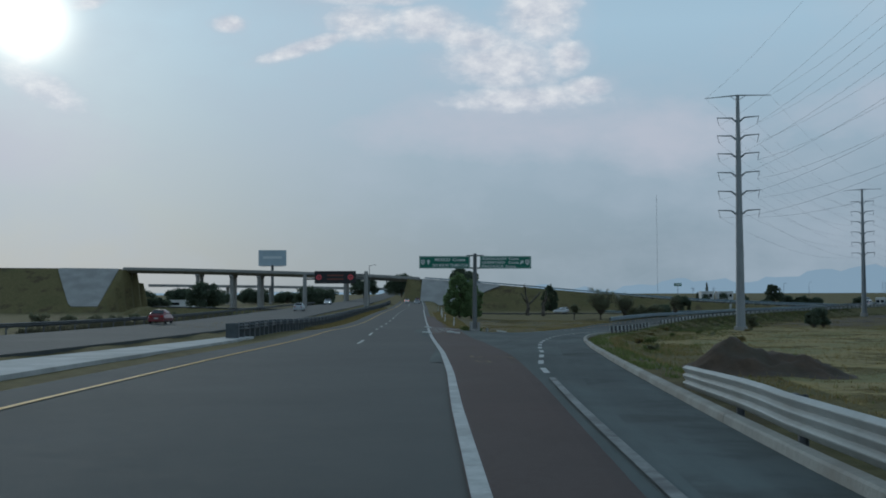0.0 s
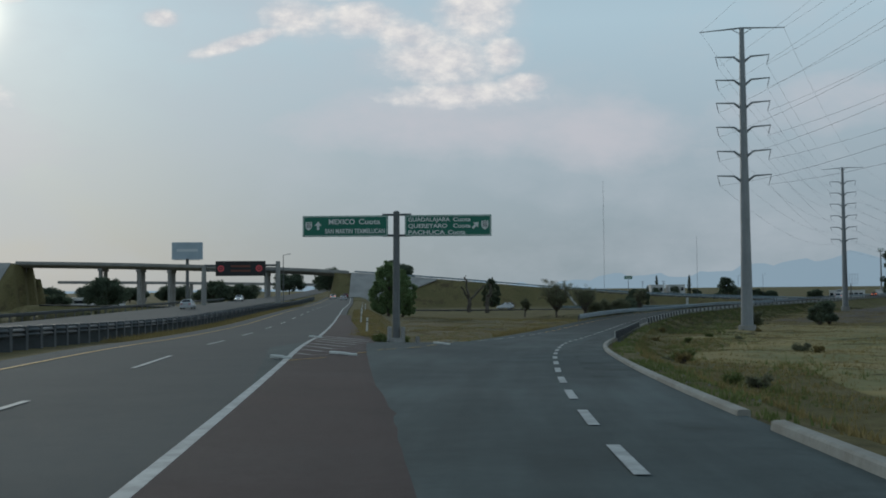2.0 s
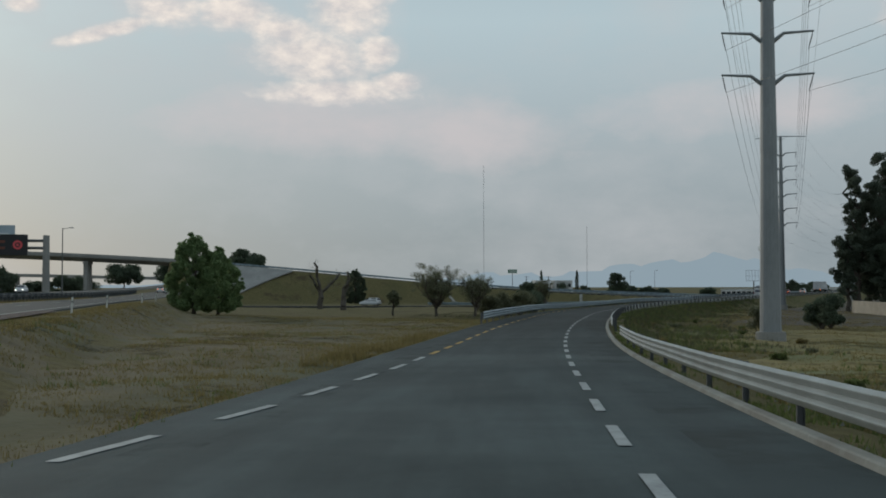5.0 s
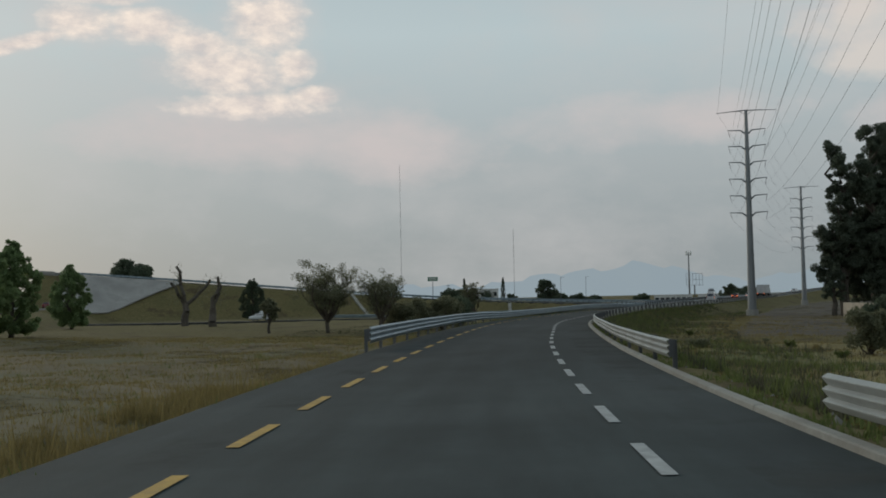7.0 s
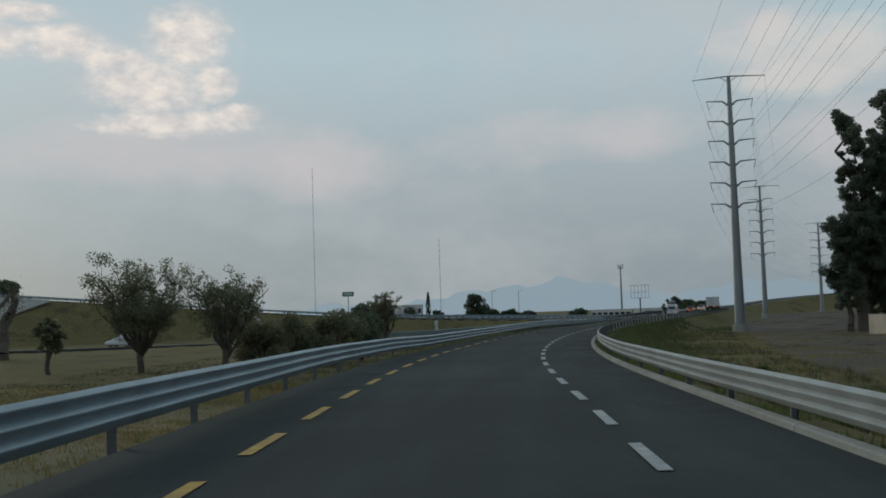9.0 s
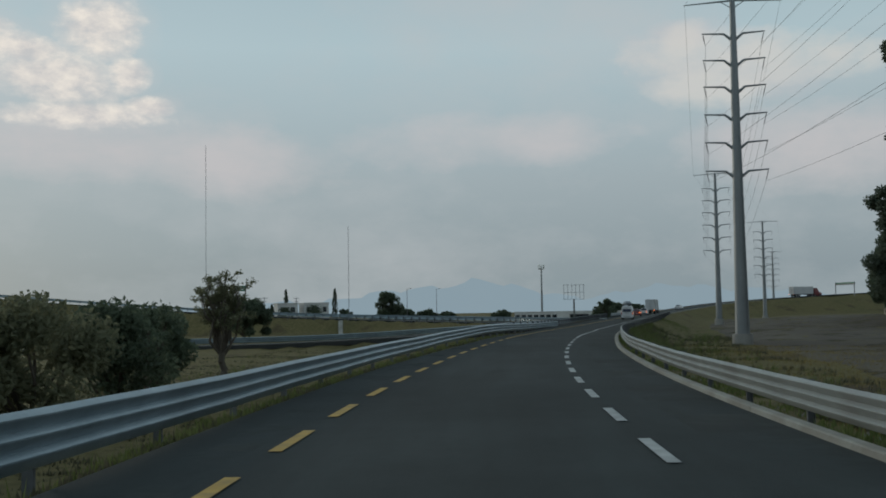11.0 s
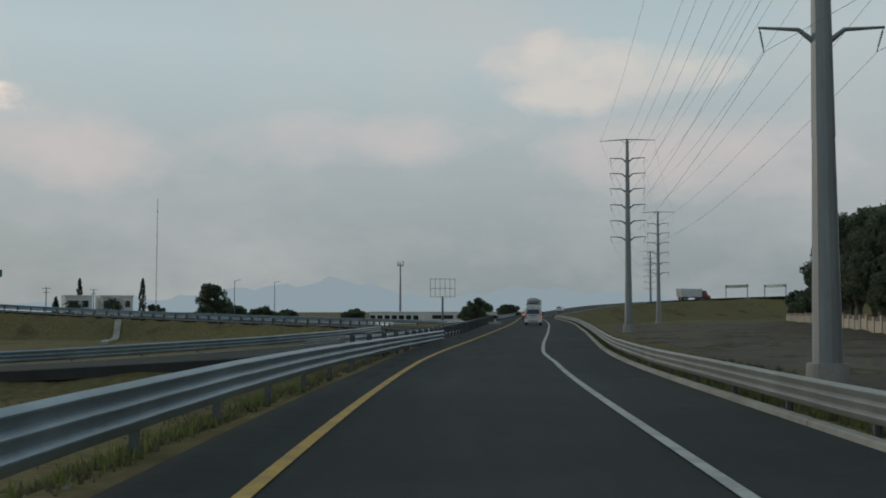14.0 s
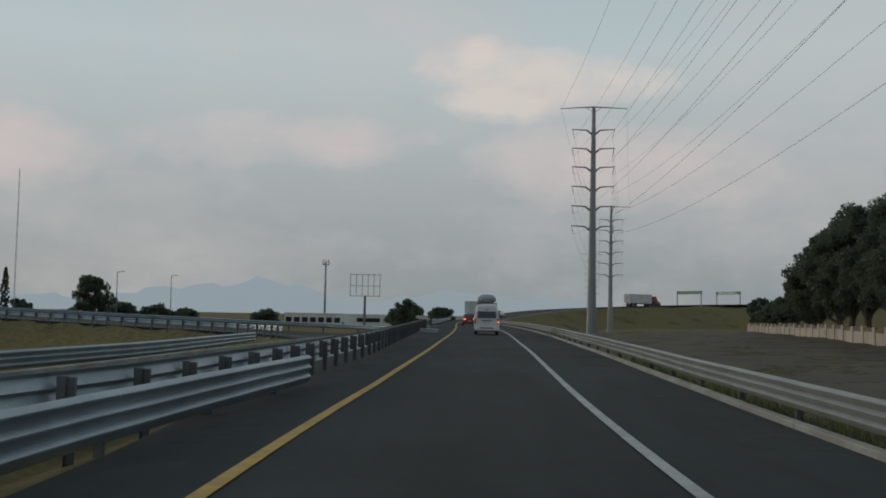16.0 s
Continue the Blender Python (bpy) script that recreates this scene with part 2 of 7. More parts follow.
PAINT_WHITE = surface("white_road_paint", (0.28, 0.30, 0.30), (0.52, 0.54, 0.52), 1.6, 0.7, 0.2, 60.0, third=(0.20, 0.20, 0.20), third_scale=2.5, third_amount=0.5)
PAINT_WORN = surface("half_worn_white_road_paint", (0.10, 0.115, 0.115), (0.27, 0.285, 0.275), 2.2, 0.8, 0.25, 60.0, third=(0.07, 0.075, 0.075), third_scale=1.6, third_amount=0.8)
PAINT_YELLOW = surface("yellow_road_paint", (0.42, 0.25, 0.045), (0.60, 0.38, 0.07), 1.6, 0.7, 0.2, 60.0, third=(0.24, 0.17, 0.07), third_scale=2.5, third_amount=0.5)
PAINT_FAINT = surface("almost_worn_off_yellow_paint", (0.085, 0.062, 0.026), (0.170, 0.125, 0.048), 2.5, 0.85, 0.3, 60.0, third=(0.05, 0.032, 0.027), third_scale=2.0, third_amount=0.9)
CONCRETE = surface("weathered_concrete", (0.24, 0.235, 0.22), (0.40, 0.39, 0.37), 0.5, 0.9, 0.3, 20.0, third=(0.17, 0.165, 0.155), third_scale=0.25, third_amount=0.5)
CURB = surface("whitewashed_kerb_concrete", (0.22, 0.22, 0.195), (0.38, 0.375, 0.335), 0.9, 0.9, 0.4, 25.0, third=(0.20, 0.18, 0.15), third_scale=0.7, third_amount=0.6)
GALV = surface("galvanised_steel", (0.20, 0.26, 0.295), (0.36, 0.43, 0.47), 0.9, 0.42, 0.05, 40.0, metal=0.58, third=(0.19, 0.225, 0.245), third_scale=0.5, third_amount=0.4)
GALV_POST = surface("dull_galvanised_post", (0.17, 0.18, 0.19), (0.28, 0.29, 0.30), 1.2, 0.6, 0.1, 40.0, metal=0.4, per_object=0.2)
RAIL_WHITE = surface("white_painted_rail", (0.29, 0.31, 0.30), (0.43, 0.455, 0.44), 1.0, 0.55, 0.08, 30.0, third=(0.25, 0.245, 0.225), third_scale=0.9, third_amount=0.45)
along_drive(RAIL_WHITE, 159.0, 218.0, 1.0, 0.70)
RAIL_POST = surface("weathered_rail_post", (0.085, 0.092, 0.098), (0.16, 0.168, 0.175), 1.2, 0.65, 0.1, 40.0, metal=0.3, per_object=0.2)
PYLON = surface("grey_steel_pole", (0.20, 0.215, 0.225), (0.32, 0.335, 0.345), 0.6, 0.5, 0.05, 20.0, metal=0.3, third=(0.17, 0.18, 0.19), third_scale=0.2, third_amount=0.4, stretch=(1, 1, 0.3))
INSULATOR = plain("grey_polymer_insulator", (0.16, 0.15, 0.15), 0.6)
CABLE = plain("dark_aluminium_cable", (0.10, 0.105, 0.11), 0.5, 0.5)
SIGN_GREEN = surface("green_sign_sheeting", (0.010, 0.135, 0.085), (0.016, 0.170, 0.108), 0.6, 0.4, 0.0)
SIGN_WHITE = plain("white_reflective_lettering", (0.70, 0.72, 0.68), 0.5)
STEEL_DARK = surface("dark_grey_painted_steel", (0.10, 0.105, 0.105), (0.17, 0.175, 0.17), 0.8, 0.6, 0.05)
BARK = surface("rough_bark", (0.058, 0.050, 0.041), (0.135, 0.115, 0.094), 2.0, 0.95, 0.6, 12.0, stretch=(1, 1, 0.25))
LEAF_GREEN = leaf_material("mid_green_leaves", (0.125, 0.190, 0.085), (0.265, 0.345, 0.160))
LEAF_DARK = leaf_material("dark_green_leaves", (0.066, 0.090, 0.062), (0.148, 0.182, 0.120))
LEAF_GREY = leaf_material("grey_green_sparse_leaves", (0.105, 0.115, 0.070), (0.235, 0.240, 0.150))
LEAF_EUC = leaf_material("grey_green_eucalyptus_leaves", (0.078, 0.100, 0.074), (0.165, 0.195, 0.142))
WEED_DARK = leaf_material("dark_dry_weeds", (0.060, 0.060, 0.040), (0.130, 0.125, 0.080))
GRASS_DRY = leaf_material("dry_grass_blades", (0.140, 0.113, 0.044), (0.300, 0.245, 0.106))
GRASS_GREEN = leaf_material("green_grass_blades", (0.080, 0.108, 0.034), (0.180, 0.212, 0.076))


def ground_material():
    m = bpy.data.materials.new("dry_grass_and_soil")
    m.use_nodes = True
    nt = m.node_tree
    b = nt.nodes["Principled BSDF"]
    pos = node(nt, "ShaderNodeNewGeometry").outputs["Position"]

    def ns(scale, detail=5.0, rough=0.6):
        return node(nt, "ShaderNodeTexNoise", {"Vector": pos, "Scale": scale, "Detail": detail, "Roughness": rough}).outputs["Fac"]

    fine = math_node(nt, "MULTIPLY", math_node(nt, "SUBTRACT", ns(2.2, 6.0, 0.7), 0.3), 2.5, clamp=True)
    c = mix_color(nt, fine, (0.094, 0.082, 0.038), (0.196, 0.166, 0.078))
    g = math_node(nt, "MULTIPLY", math_node(nt, "SUBTRACT", ns(0.09), 0.50), 7.0, clamp=True)
    c = mix_color(nt, math_node(nt, "MULTIPLY", g, 0.35), c, (0.092, 0.094, 0.042))
    s = math_node(nt, "MULTIPLY", math_node(nt, "SUBTRACT", ns(0.16, 6.0, 0.65), 0.545), 8.0, clamp=True)
    c = mix_color(nt, math_node(nt, "MULTIPLY", s, 0.8), c, (0.074, 0.056, 0.037))
    nt.links.new(c, b.inputs["Base Color"])
    b.inputs["Roughness"].default_value = 0.95
    b.inputs["Specular IOR Level"].default_value = 0.1
    bp = node(nt, "ShaderNodeBump", {"Height": ns(5.0, 8.0, 0.75), "Strength": 0.6, "Distance": 0.15})
    nt.links.new(bp.outputs[0], b.inputs["Normal"])
    return m


GROUND = ground_material()


# ---- mesh helpers ----
GROW = Matrix.Scale(1.18, 4)


def mesh(name, verts, faces, material, parent=None, smooth=False, label=""):
    me = bpy.data.meshes.new(name)
    me.from_pydata([tuple(v) for v in verts], [], [tuple(f) for f in faces])
    for m in (material if isinstance(material, (list, tuple)) else [material]):
        me.materials.append(m)
    if smooth:
        me.polygons.foreach_set("use_smooth", [True] * len(me.polygons))
    me.update()
    ob = new(name, me)
    if parent:
        ob.parent = parent
    if label:
        ob["label"] = label
    return ob


def part(name, bm, material, parent=None, label="", smooth=False):
    me = bpy.data.meshes.new(name)
    bm.to_mesh(me)
    bm.free()
    for m in (material if isinstance(material, (list, tuple)) else [material]):
        me.materials.append(m)
    if smooth:
        me.polygons.foreach_set("use_smooth", [True] * len(me.polygons))
    ob = new(name, me)
    if parent:
        ob.parent = parent
    if label:
        ob["label"] = label
    return ob


def thing(name, m, label, category, group="", kind=""):
    ob = new(name)
    ob.matrix_world = m
    return tagged(ob, label, category, group, kind)


def box_bm(bm, size, m=Matrix(), bevel=0.0):
    r = bmesh.ops.create_cube(bm, size=1.0, matrix=m @ Matrix.Diagonal((*size, 1)))
    if bevel:
        vs = set(r["verts"])
        edges = [e for e in bm.edges if e.verts[0] in vs and e.verts[1] in vs]
        bmesh.ops.bevel(bm, geom=edges, offset=bevel, segments=2, affect="EDGES", profile=0.6)
    return r["verts"]


def box(name, size, at, material, parent=None, bevel=0.0, label="", turn=0.0):
    bm = bmesh.new()
    box_bm(bm, size, Matrix(), bevel)
    ob = part(name, bm, material, parent, label)
    ob.matrix_local = pose(*at, 0, 0, turn)
    return ob


def tube(bm, p0, p1, r0, r1, sides=8, caps=True):
    p0, p1 = Vector(p0), Vector(p1)
    q = (p1 - p0).to_track_quat("Z", "Y").to_matrix().to_4x4()
    bmesh.ops.create_cone(bm, cap_ends=caps, segments=sides, radius1=r0, radius2=r1, depth=(p1 - p0).length,
                          matrix=Matrix.Translation((p0 + p1) / 2) @ q)


class Track:
    """A smooth line through a few points, with heading, for roads and rails."""

    def __init__(self, pts, step=1.0):
        p = np.array(pts, float)
        seg = np.r_[0, np.cumsum(np.hypot(*np.diff(p[:, :2], axis=0).T))]
        tan = np.gradient(p, seg, axis=0)
        out = []
        for i in range(len(p) - 1):
            h = seg[i + 1] - seg[i]
            u = np.arange(0, 1, step / h)[:, None]
            out.append((2 * u**3 - 3 * u**2 + 1) * p[i] + (u**3 - 2 * u**2 + u) * h * tan[i] + (-2 * u**3 + 3 * u**2) * p[i + 1] + (u**3 - u**2) * h * tan[i + 1])
        out.append(p[-1:])
        self.p = np.concatenate(out)
        self.s = np.r_[0, np.cumsum(np.hypot(*np.diff(self.p[:, :2], axis=0).T))]
        self.h = np.unwrap(np.arctan2(np.gradient(self.p[:, 0]), np.gradient(self.p[:, 1])))
        self.length = self.s[-1]

    def at(self, s, d=0.0, z=0.0):
        x, y, zz = (np.interp(s, self.s, self.p[:, k]) for k in range(3))
        h = np.interp(s, self.s, self.h)
        return Vector((float(x + d * np.cos(h)), float(y - d * np.sin(h)), float(zz + z)))

    def heading(self, s):
        return float(np.interp(s, self.s, self.h))

    def frame_at(self, s, d=0.0, z=0.0):
        """Pose with +y along the line and +x to its right."""
        return Matrix.Translation(self.at(s, d, z)) @ Matrix.Rotation(-self.heading(s), 4, "Z")

    def nearest(self, x, y):
        """Distance to the right of the line, height and position along it for arrays of places."""
        q, hs = self.p[::2], self.h[::2]
        i = np.argmin((x[:, None] - q[None, :, 0]) ** 2 + (y[:, None] - q[None, :, 1]) ** 2, axis=1)
        dx, dy = x - q[i, 0], y - q[i, 1]
        along = dx * np.sin(hs[i]) + dy * np.cos(hs[i])
        side = dx * np.cos(hs[i]) - dy * np.sin(hs[i])
        off = np.where(np.abs(along) > 3.0, np.hypot(dx, dy) * np.sign(side + 1e-9), side)
        return off, q[i, 2], self.s[::2][i]


def value(v, s):
    """A constant, or a list of (s, value) stops."""
    return v if not isinstance(v, (list, tuple)) else float(np.interp(s, [a for a, _ in v], [b for _, b in v]))


def ribbon(name, track, s0, s1, d0, d1, z, material, parent=None, step=2.0, thick=0.0, label=""):
    n = max(2, int((s1 - s0) / step) + 1)
    verts, faces = [], []
    for s in np.linspace(s0, s1, n):
        a, b = track.at(s, value(d0, s), z), track.at(s, value(d1, s), z)
        verts += [a, b]
        if thick:
            verts += [b - Vector((0, 0, thick)), a - Vector((0, 0, thick))]
    k = 4 if thick else 2
    for i in range(n - 1):
        for j in range(k if thick else 1):
            a, b = i * k + j, i * k + (j + 1) % k
            faces.append((a, b, b + k, a + k))
    if thick:
        faces += [(3, 2, 1, 0), tuple((n - 1) * k + j for j in range(4))]
    return mesh(name, verts, faces, material, parent, label=label)


# ---- lines of the roads ----
RAMP = Track([(-8.1, -46.5, 3.2), (-0.1, 0.02, 2.4), (4.1, 21.62, 2.09), (9, 43.08, 1.67), (15.12, 64.24, 1.13), (22.43, 85.04, 0.5), (31.19, 105.25, -0.1), (40.45, 125.22, -0.49), (50.44, 144.83, -0.62), (61.1, 164.09, -0.7), (72.31, 183.02, -0.79), (84.72, 201.18, -0.89), (98.14, 218.6, -0.92), (112.35, 235.39, -0.91), (129.46, 254.47, -1.05), (163.45, 288.07, -0.9), (183.6, 307.81, -0.79), (203.47, 327.74, -0.73), (239.29, 364.38, -0.74), (276.73, 401.01, -0.57), (314.18, 431.79, 0.21), (363.32, 453.35, 2.77), (422.17, 447.61, 5.4), (493.77, 413.19, 7.29), (611.73, 349.7, 8.05), (823.06, 235.5, 7.27)])
R0 = 47.2                                  # place along RAMP of the point where the drive begins
MAIN = Track([(-10.69, -54, 3.2), (-2.94, 0, 2.42), (1.36, 30, 1.95), (5.64, 60, 1.41), (7.78, 75, 1.24), (9.91, 90, 0.94), (14.16, 120, 0.56), (18.41, 150, 0.49), (22.64, 180, 0.44), (34.12, 258.99, 0.15), (55.48, 411.62, 0.57), (80.12, 588.1, 1.63), (125.45, 917.7, 3.64)])
OPP = Track([(-28.2, -54.12, 3.36), (-20.61, -0.01, 2.41), (-12.32, 58.81, 1.35), (-3.48, 120.29, 0.67), (6.36, 188.54, 0.6), (16.69, 259.1, 0.63), (38.29, 411.93, 0.75), (62.95, 588.12, 1.46), (107.79, 917.6, 3.75)])
EAST = Track([(-494.23, 493.63, 13.27), (-282.48, 479.64, 13.94), (-164.83, 460.9, 14.33), (-70.61, 440.09, 13.63), (-5.9, 427.23, 12.08), (57.92, 415.12, 9.15), (93, 407.59, 6.24), (128.14, 397.72, 3.01), (153.68, 382.68, 0.72), (170.55, 364.16, -0.41), (179.45, 341.85, -1.01), (181.88, 323.05, -1.29), (177.23, 311.88, -1.31), (169.05, 303.06, -1.28)])
LOOP = Track([(-35.46, 353.17, -0.22), (23.33, 334.39, -1.61), (58.16, 319.11, -2.35), (77.07, 306.91, -2.32), (91.28, 294.08, -2.15), (102.81, 282.87, -2.02), (113.4, 274.15, -1.82), (121.32, 269.83, -1.47), (128.27, 268.56, -1.18), (134.17, 270.85, -1.08), (140.41, 275.62, -1.05), (150, 284.39, -1.02), (159.18, 293.62, -1.07), (168.36, 302.8, -1.14), (176.38, 311.13, -1.21), (183.24, 319.44, -1.28)])
LOOP_RAIL = Track([(93.57, 302.34, -2.42), (99.34, 293.24, -2.41), (105.1, 285.8, -2.38), (110.99, 281.15, -2.28), (116.91, 278.41, -2.21), (123.23, 277.64, -2.05), (129.81, 278.7, -1.87), (135.92, 281.3, -1.76), (147.74, 289.71, -1.63), (159.41, 301.78, -1.63), (166.78, 310.18, -1.7)])


def field_level(x, y):
    rise = np.interp(x - y, [-112, -88, -52, 47], [0.0, 0.35, 1.1, 1.5]) * np.interp(y, [241, 294], [0.0, 1.0])
    lean = -0.016 * np.clip(x - np.interp(y, RAMP.p[:400, 1], RAMP.p[:400, 0]), -60, 60) * np.interp(y, [190, 320], [1.0, 0.0])
    return np.interp(y, [-70, 0, 35, 70, 106, 141, 177, 212, 270, 354, 495], [1.9, 1.0, 0.6, 0.1, -0.6, -1.3, -1.9, -2.2, -2.6, -3.1, -3.3]) + rise + lean


def wedge_level(x, y):
    """Height of the pavement between the motorway's edge line and the ramp, which falls away from it."""
    xm = np.interp(y, MAIN.p[:, 1], MAIN.p[:, 0]) + 3.7
    zm = np.interp(y, MAIN.p[:, 1], MAIN.p[:, 2])
    xr = np.maximum(np.interp(y, RAMP.p[:300, 1], RAMP.p[:300, 0]) - 0.5, xm + 0.5)
    zr = np.interp(y, RAMP.p[:300, 1], RAMP.p[:300, 2])
    fall = np.clip((x - xm) / (xr - xm), 0.0, 1.0) * np.interp(y, [95, 125], [1.0, 0.0])
    return zm + (zr - zm) * fall


def ground_height(x, y, rough=True):
    x, y = np.asarray(x, float).ravel(), np.asarray(y, float).ravel()
    z = field_level(x, y)
    if rough:
        z = z + 0.16 * np.sin(x * 0.11 + 1.3) * np.sin(y * 0.083) + 0.09 * np.sin(x * 0.31 + y * 0.23) + 0.05 * np.sin(x * 0.9 - y * 0.7)
    near = (x > -540) & (x < 860) & (y > -90) & (y < 960)
    for track, right, left, slope, keep in ((MAIN, 7.0, 9.5, 0.5, None), (OPP, 5.0, 8.2, 0.5, None), (EAST, 5.6, 5.6, 0.62, "bridge"), (LOOP, 2.6, 7.0, 0.5, None), (RAMP, 5.3, 4.0, 0.42, None)):
        idx = np.nonzero(near)[0]
        for c in np.array_split(idx, max(1, len(idx) // 6000)):
            off, zr, s = track.nearest(x[c], y[c])
            gap = np.where(off > 0, off - right, -off - left)
            lim = np.maximum(gap, 0) * slope
            low = 0.26 if track is LOOP else 0.10
            hi, lo = zr - low + lim, zr - low - lim
            t = np.clip(z[c], lo, hi)
            if keep == "bridge":
                px = track.at(0).x * 0 + np.interp(s, track.s, track.p[:, 0])
                t = np.where((px > -52) & (px < 55), z[c], t)
            z[c] = t
    tip = (y > -50) & (y < 92) & (x > np.interp(y, MAIN.p[:, 1], MAIN.p[:, 0])) & (x < np.interp(y, RAMP.p[:300, 1], RAMP.p[:300, 0]) + np.interp(y, [80, 84, 92], [0.0, -5.6, -4.4]))
    return np.where(tip, np.minimum(z, wedge_level(x, y) - 0.12), z)


def ground_at(x, y):
    return float(ground_height([x], [y])[0])


def build_ground():
    def axis(a, b, step, far):
        mid = list(np.arange(a, b + 0.01, step))
        g, lo, hi = step, [], []
        p, q = a, b
        while q < far:
            g *= 1.35
            p, q = p - g, q + g
            lo.append(p), hi.append(q)
        return np.array(lo[::-1] + mid + hi)
    xs, ys = axis(-80, 350, 1.8, 4200), axis(-52, 520, 1.8, 4200)
    X, Y = np.meshgrid(xs, ys)
    Z = ground_height(X, Y)
    nx, ny = len(xs), len(ys)
    me = bpy.data.meshes.new("ground")
    i = np.arange(nx * ny).reshape(ny, nx)
    f = np.stack([i[:-1, :-1], i[:-1, 1:], i[1:, 1:], i[1:, :-1]], -1).reshape(-1, 4)
    me.from_pydata(np.stack([X.ravel(), Y.ravel(), Z], 1).tolist(), [], f.tolist())
    me.polygons.foreach_set("use_smooth", [True] * len(me.polygons))
    me.materials.append(GROUND)
    tagged(new("ground", me), "dry yellow grass field with green patches and bare soil", "ground", kind="structure")


build_ground()

# ---- carriageways and markings ----
WEDGE_EDGE = [(R0 + 18, -0.9), (R0 + 27, -1.2), (R0 + 41, -1.9), (R0 + 54, -3.4), (R0 + 64, -5.6), (R0 + 74, -8.0), (R0 + 80, -7.9), (R0 + 84, -7.2), (R0 + 88, -6.0), (R0 + 92, -4.7), (R0 + 97, -4.0), (R0 + 101, -4.0)]
EDGE_LEFT = [(0, 0.9), (R0 + 28, 0.9), (R0 + 36, 0.4), (R0 + 43, -0.3), (R0 + 48, -0.7), (R0 + 97, -0.7), (R0 + 99, -4.0), (R0 + 185, -4.0), (R0 + 232, -3.5), (R0 + 250, -3.2), (R0 + 285, -3.2), (R0 + 301.3, -3.5), (R0 + 313.1, -4.3), (R0 + 400.1, -4.3)]
MAIN_EDGE = [(0, 3.4), (60, 3.35), (71, 3.43), (80, 3.57), (92, 3.62), (100, 3.57), (115, 3.47), (128, 3.41), (137, 3.43), (146, 3.53), (200, 3.5)]
KERB = [(R0 - 38, 3.0), (R0 + 9, 3.2), (R0 + 18, 3.45), (R0 + 37, 3.92), (R0 + 48, 4.03), (R0 + 80, 4.0), (R0 + 245, 4.07), (R0 + 265, 4.25), (R0 + 293, 4.55), (R0 + 312, 4.75), (R0 + 600, 4.8)]
EDGE_RIGHT = [(s, d + 0.15) for s, d in KERB]
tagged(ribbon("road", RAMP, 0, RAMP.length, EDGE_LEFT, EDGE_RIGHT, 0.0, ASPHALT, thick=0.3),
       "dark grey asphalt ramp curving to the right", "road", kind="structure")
tagged(ribbon("main_road", MAIN, 0, MAIN.length, -4.9, [(0, 4.3), (44, 4.3)] + MAIN_EDGE[1:] + [(206, 4.3)], -0.004, ASPHALT_MAIN, thick=0.3), "worn grey asphalt motorway carriageway", "road", kind="structure")
tagged(ribbon("opposite_road", OPP, 0, OPP.length, -8.0, 4.5, -0.01, ASPHALT_MAIN, thick=0.3), "worn grey asphalt carriageway beyond the median", "road", kind="structure")
tagged(ribbon("loop_road", LOOP, 0, LOOP.length, -2.4, 2.4, -0.02, ASPHALT, thick=0.3), "dark asphalt loop ramp", "road", kind="structure")
tagged(ribbon("embankment_road", EAST, 0, EAST.length, -5.0, 5.0, -0.035, ASPHALT, thick=0.3), "asphalt road on the embankment", "road", kind="structure")





def pavement_level(x, y):
    return float(wedge_level(x, y))


def apron():
    """Grey pavement between the ramp's lane and the reddish wedge, tilted up towards the motorway."""
    verts, n = [], 8
    rows = np.linspace(R0 + 30, R0 + 101, 60)
    for s in rows:
        for d in np.linspace(value(WEDGE_EDGE, s), -0.55, n):
            p = RAMP.at(s, d)
            rise = float(wedge_level(p.x, p.y)) - p.z
            p.z += rise * float(np.interp(s, [R0 + 82, R0 + 98], [1.0, 0.0])) * float(np.interp(d, [-1.6, -0.6], [1.0, 0.0])) + (0.004 if d < -0.6 else -0.012)
            verts.append(p)
    faces = [(n * i + k, n * i + k + 1, n * i + k + n + 1, n * i + k + n) for i in range(len(rows) - 1) for k in range(n - 1)]
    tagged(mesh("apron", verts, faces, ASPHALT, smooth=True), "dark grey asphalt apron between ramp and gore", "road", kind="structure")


def gore():
    """Reddish pavement between the motorway's edge line and the ramp."""
    ys = np.linspace(-47, 150, 110)
    verts, faces = [], []
    for y in ys:
        left = float(np.interp(y, MAIN.p[:, 1], MAIN.p[:, 0])) + value(MAIN_EDGE, float(np.interp(y, MAIN.p[:, 1], MAIN.s))) - 0.06
        right = max(left + 0.05, np.interp(y, [-47, 0, 21, 30, 35, 48, 60, 70, 78, 83, 90, 100, 129, 150], [-6.5, 1.5, 5.6, 7.3, 8.2, 10.2, 11.8, 13.2, 14.4, 15.2, 16.0, 17.1, 20.4, 23.2]))
        for x in np.linspace(left, right, 6):
            verts.append((float(x), float(y), pavement_level(x, y) + (0.016 if x < right - 0.01 else -0.02)))
    faces = [(6 * i + k, 6 * i + k + 1, 6 * i + k + 7, 6 * i + k + 6) for i in range(len(ys) - 1) for k in range(5)]
    tagged(mesh("gore_pavement", verts, faces, ASPHALT_RED), "dark reddish asphalt wedge between motorway and ramp", "road", kind="structure")


apron()
gore()


def dash(name, track, s0, s1, d, width, material, z=0.014):
    lo = [(a, b - width / 2) for a, b in d] if isinstance(d, list) else d - width / 2
    hi = [(a, b + width / 2) for a, b in d] if isinstance(d, list) else d + width / 2
    ob = ribbon(name, track, s0, s1, lo, hi, z, material, step=1.5)
    return ob


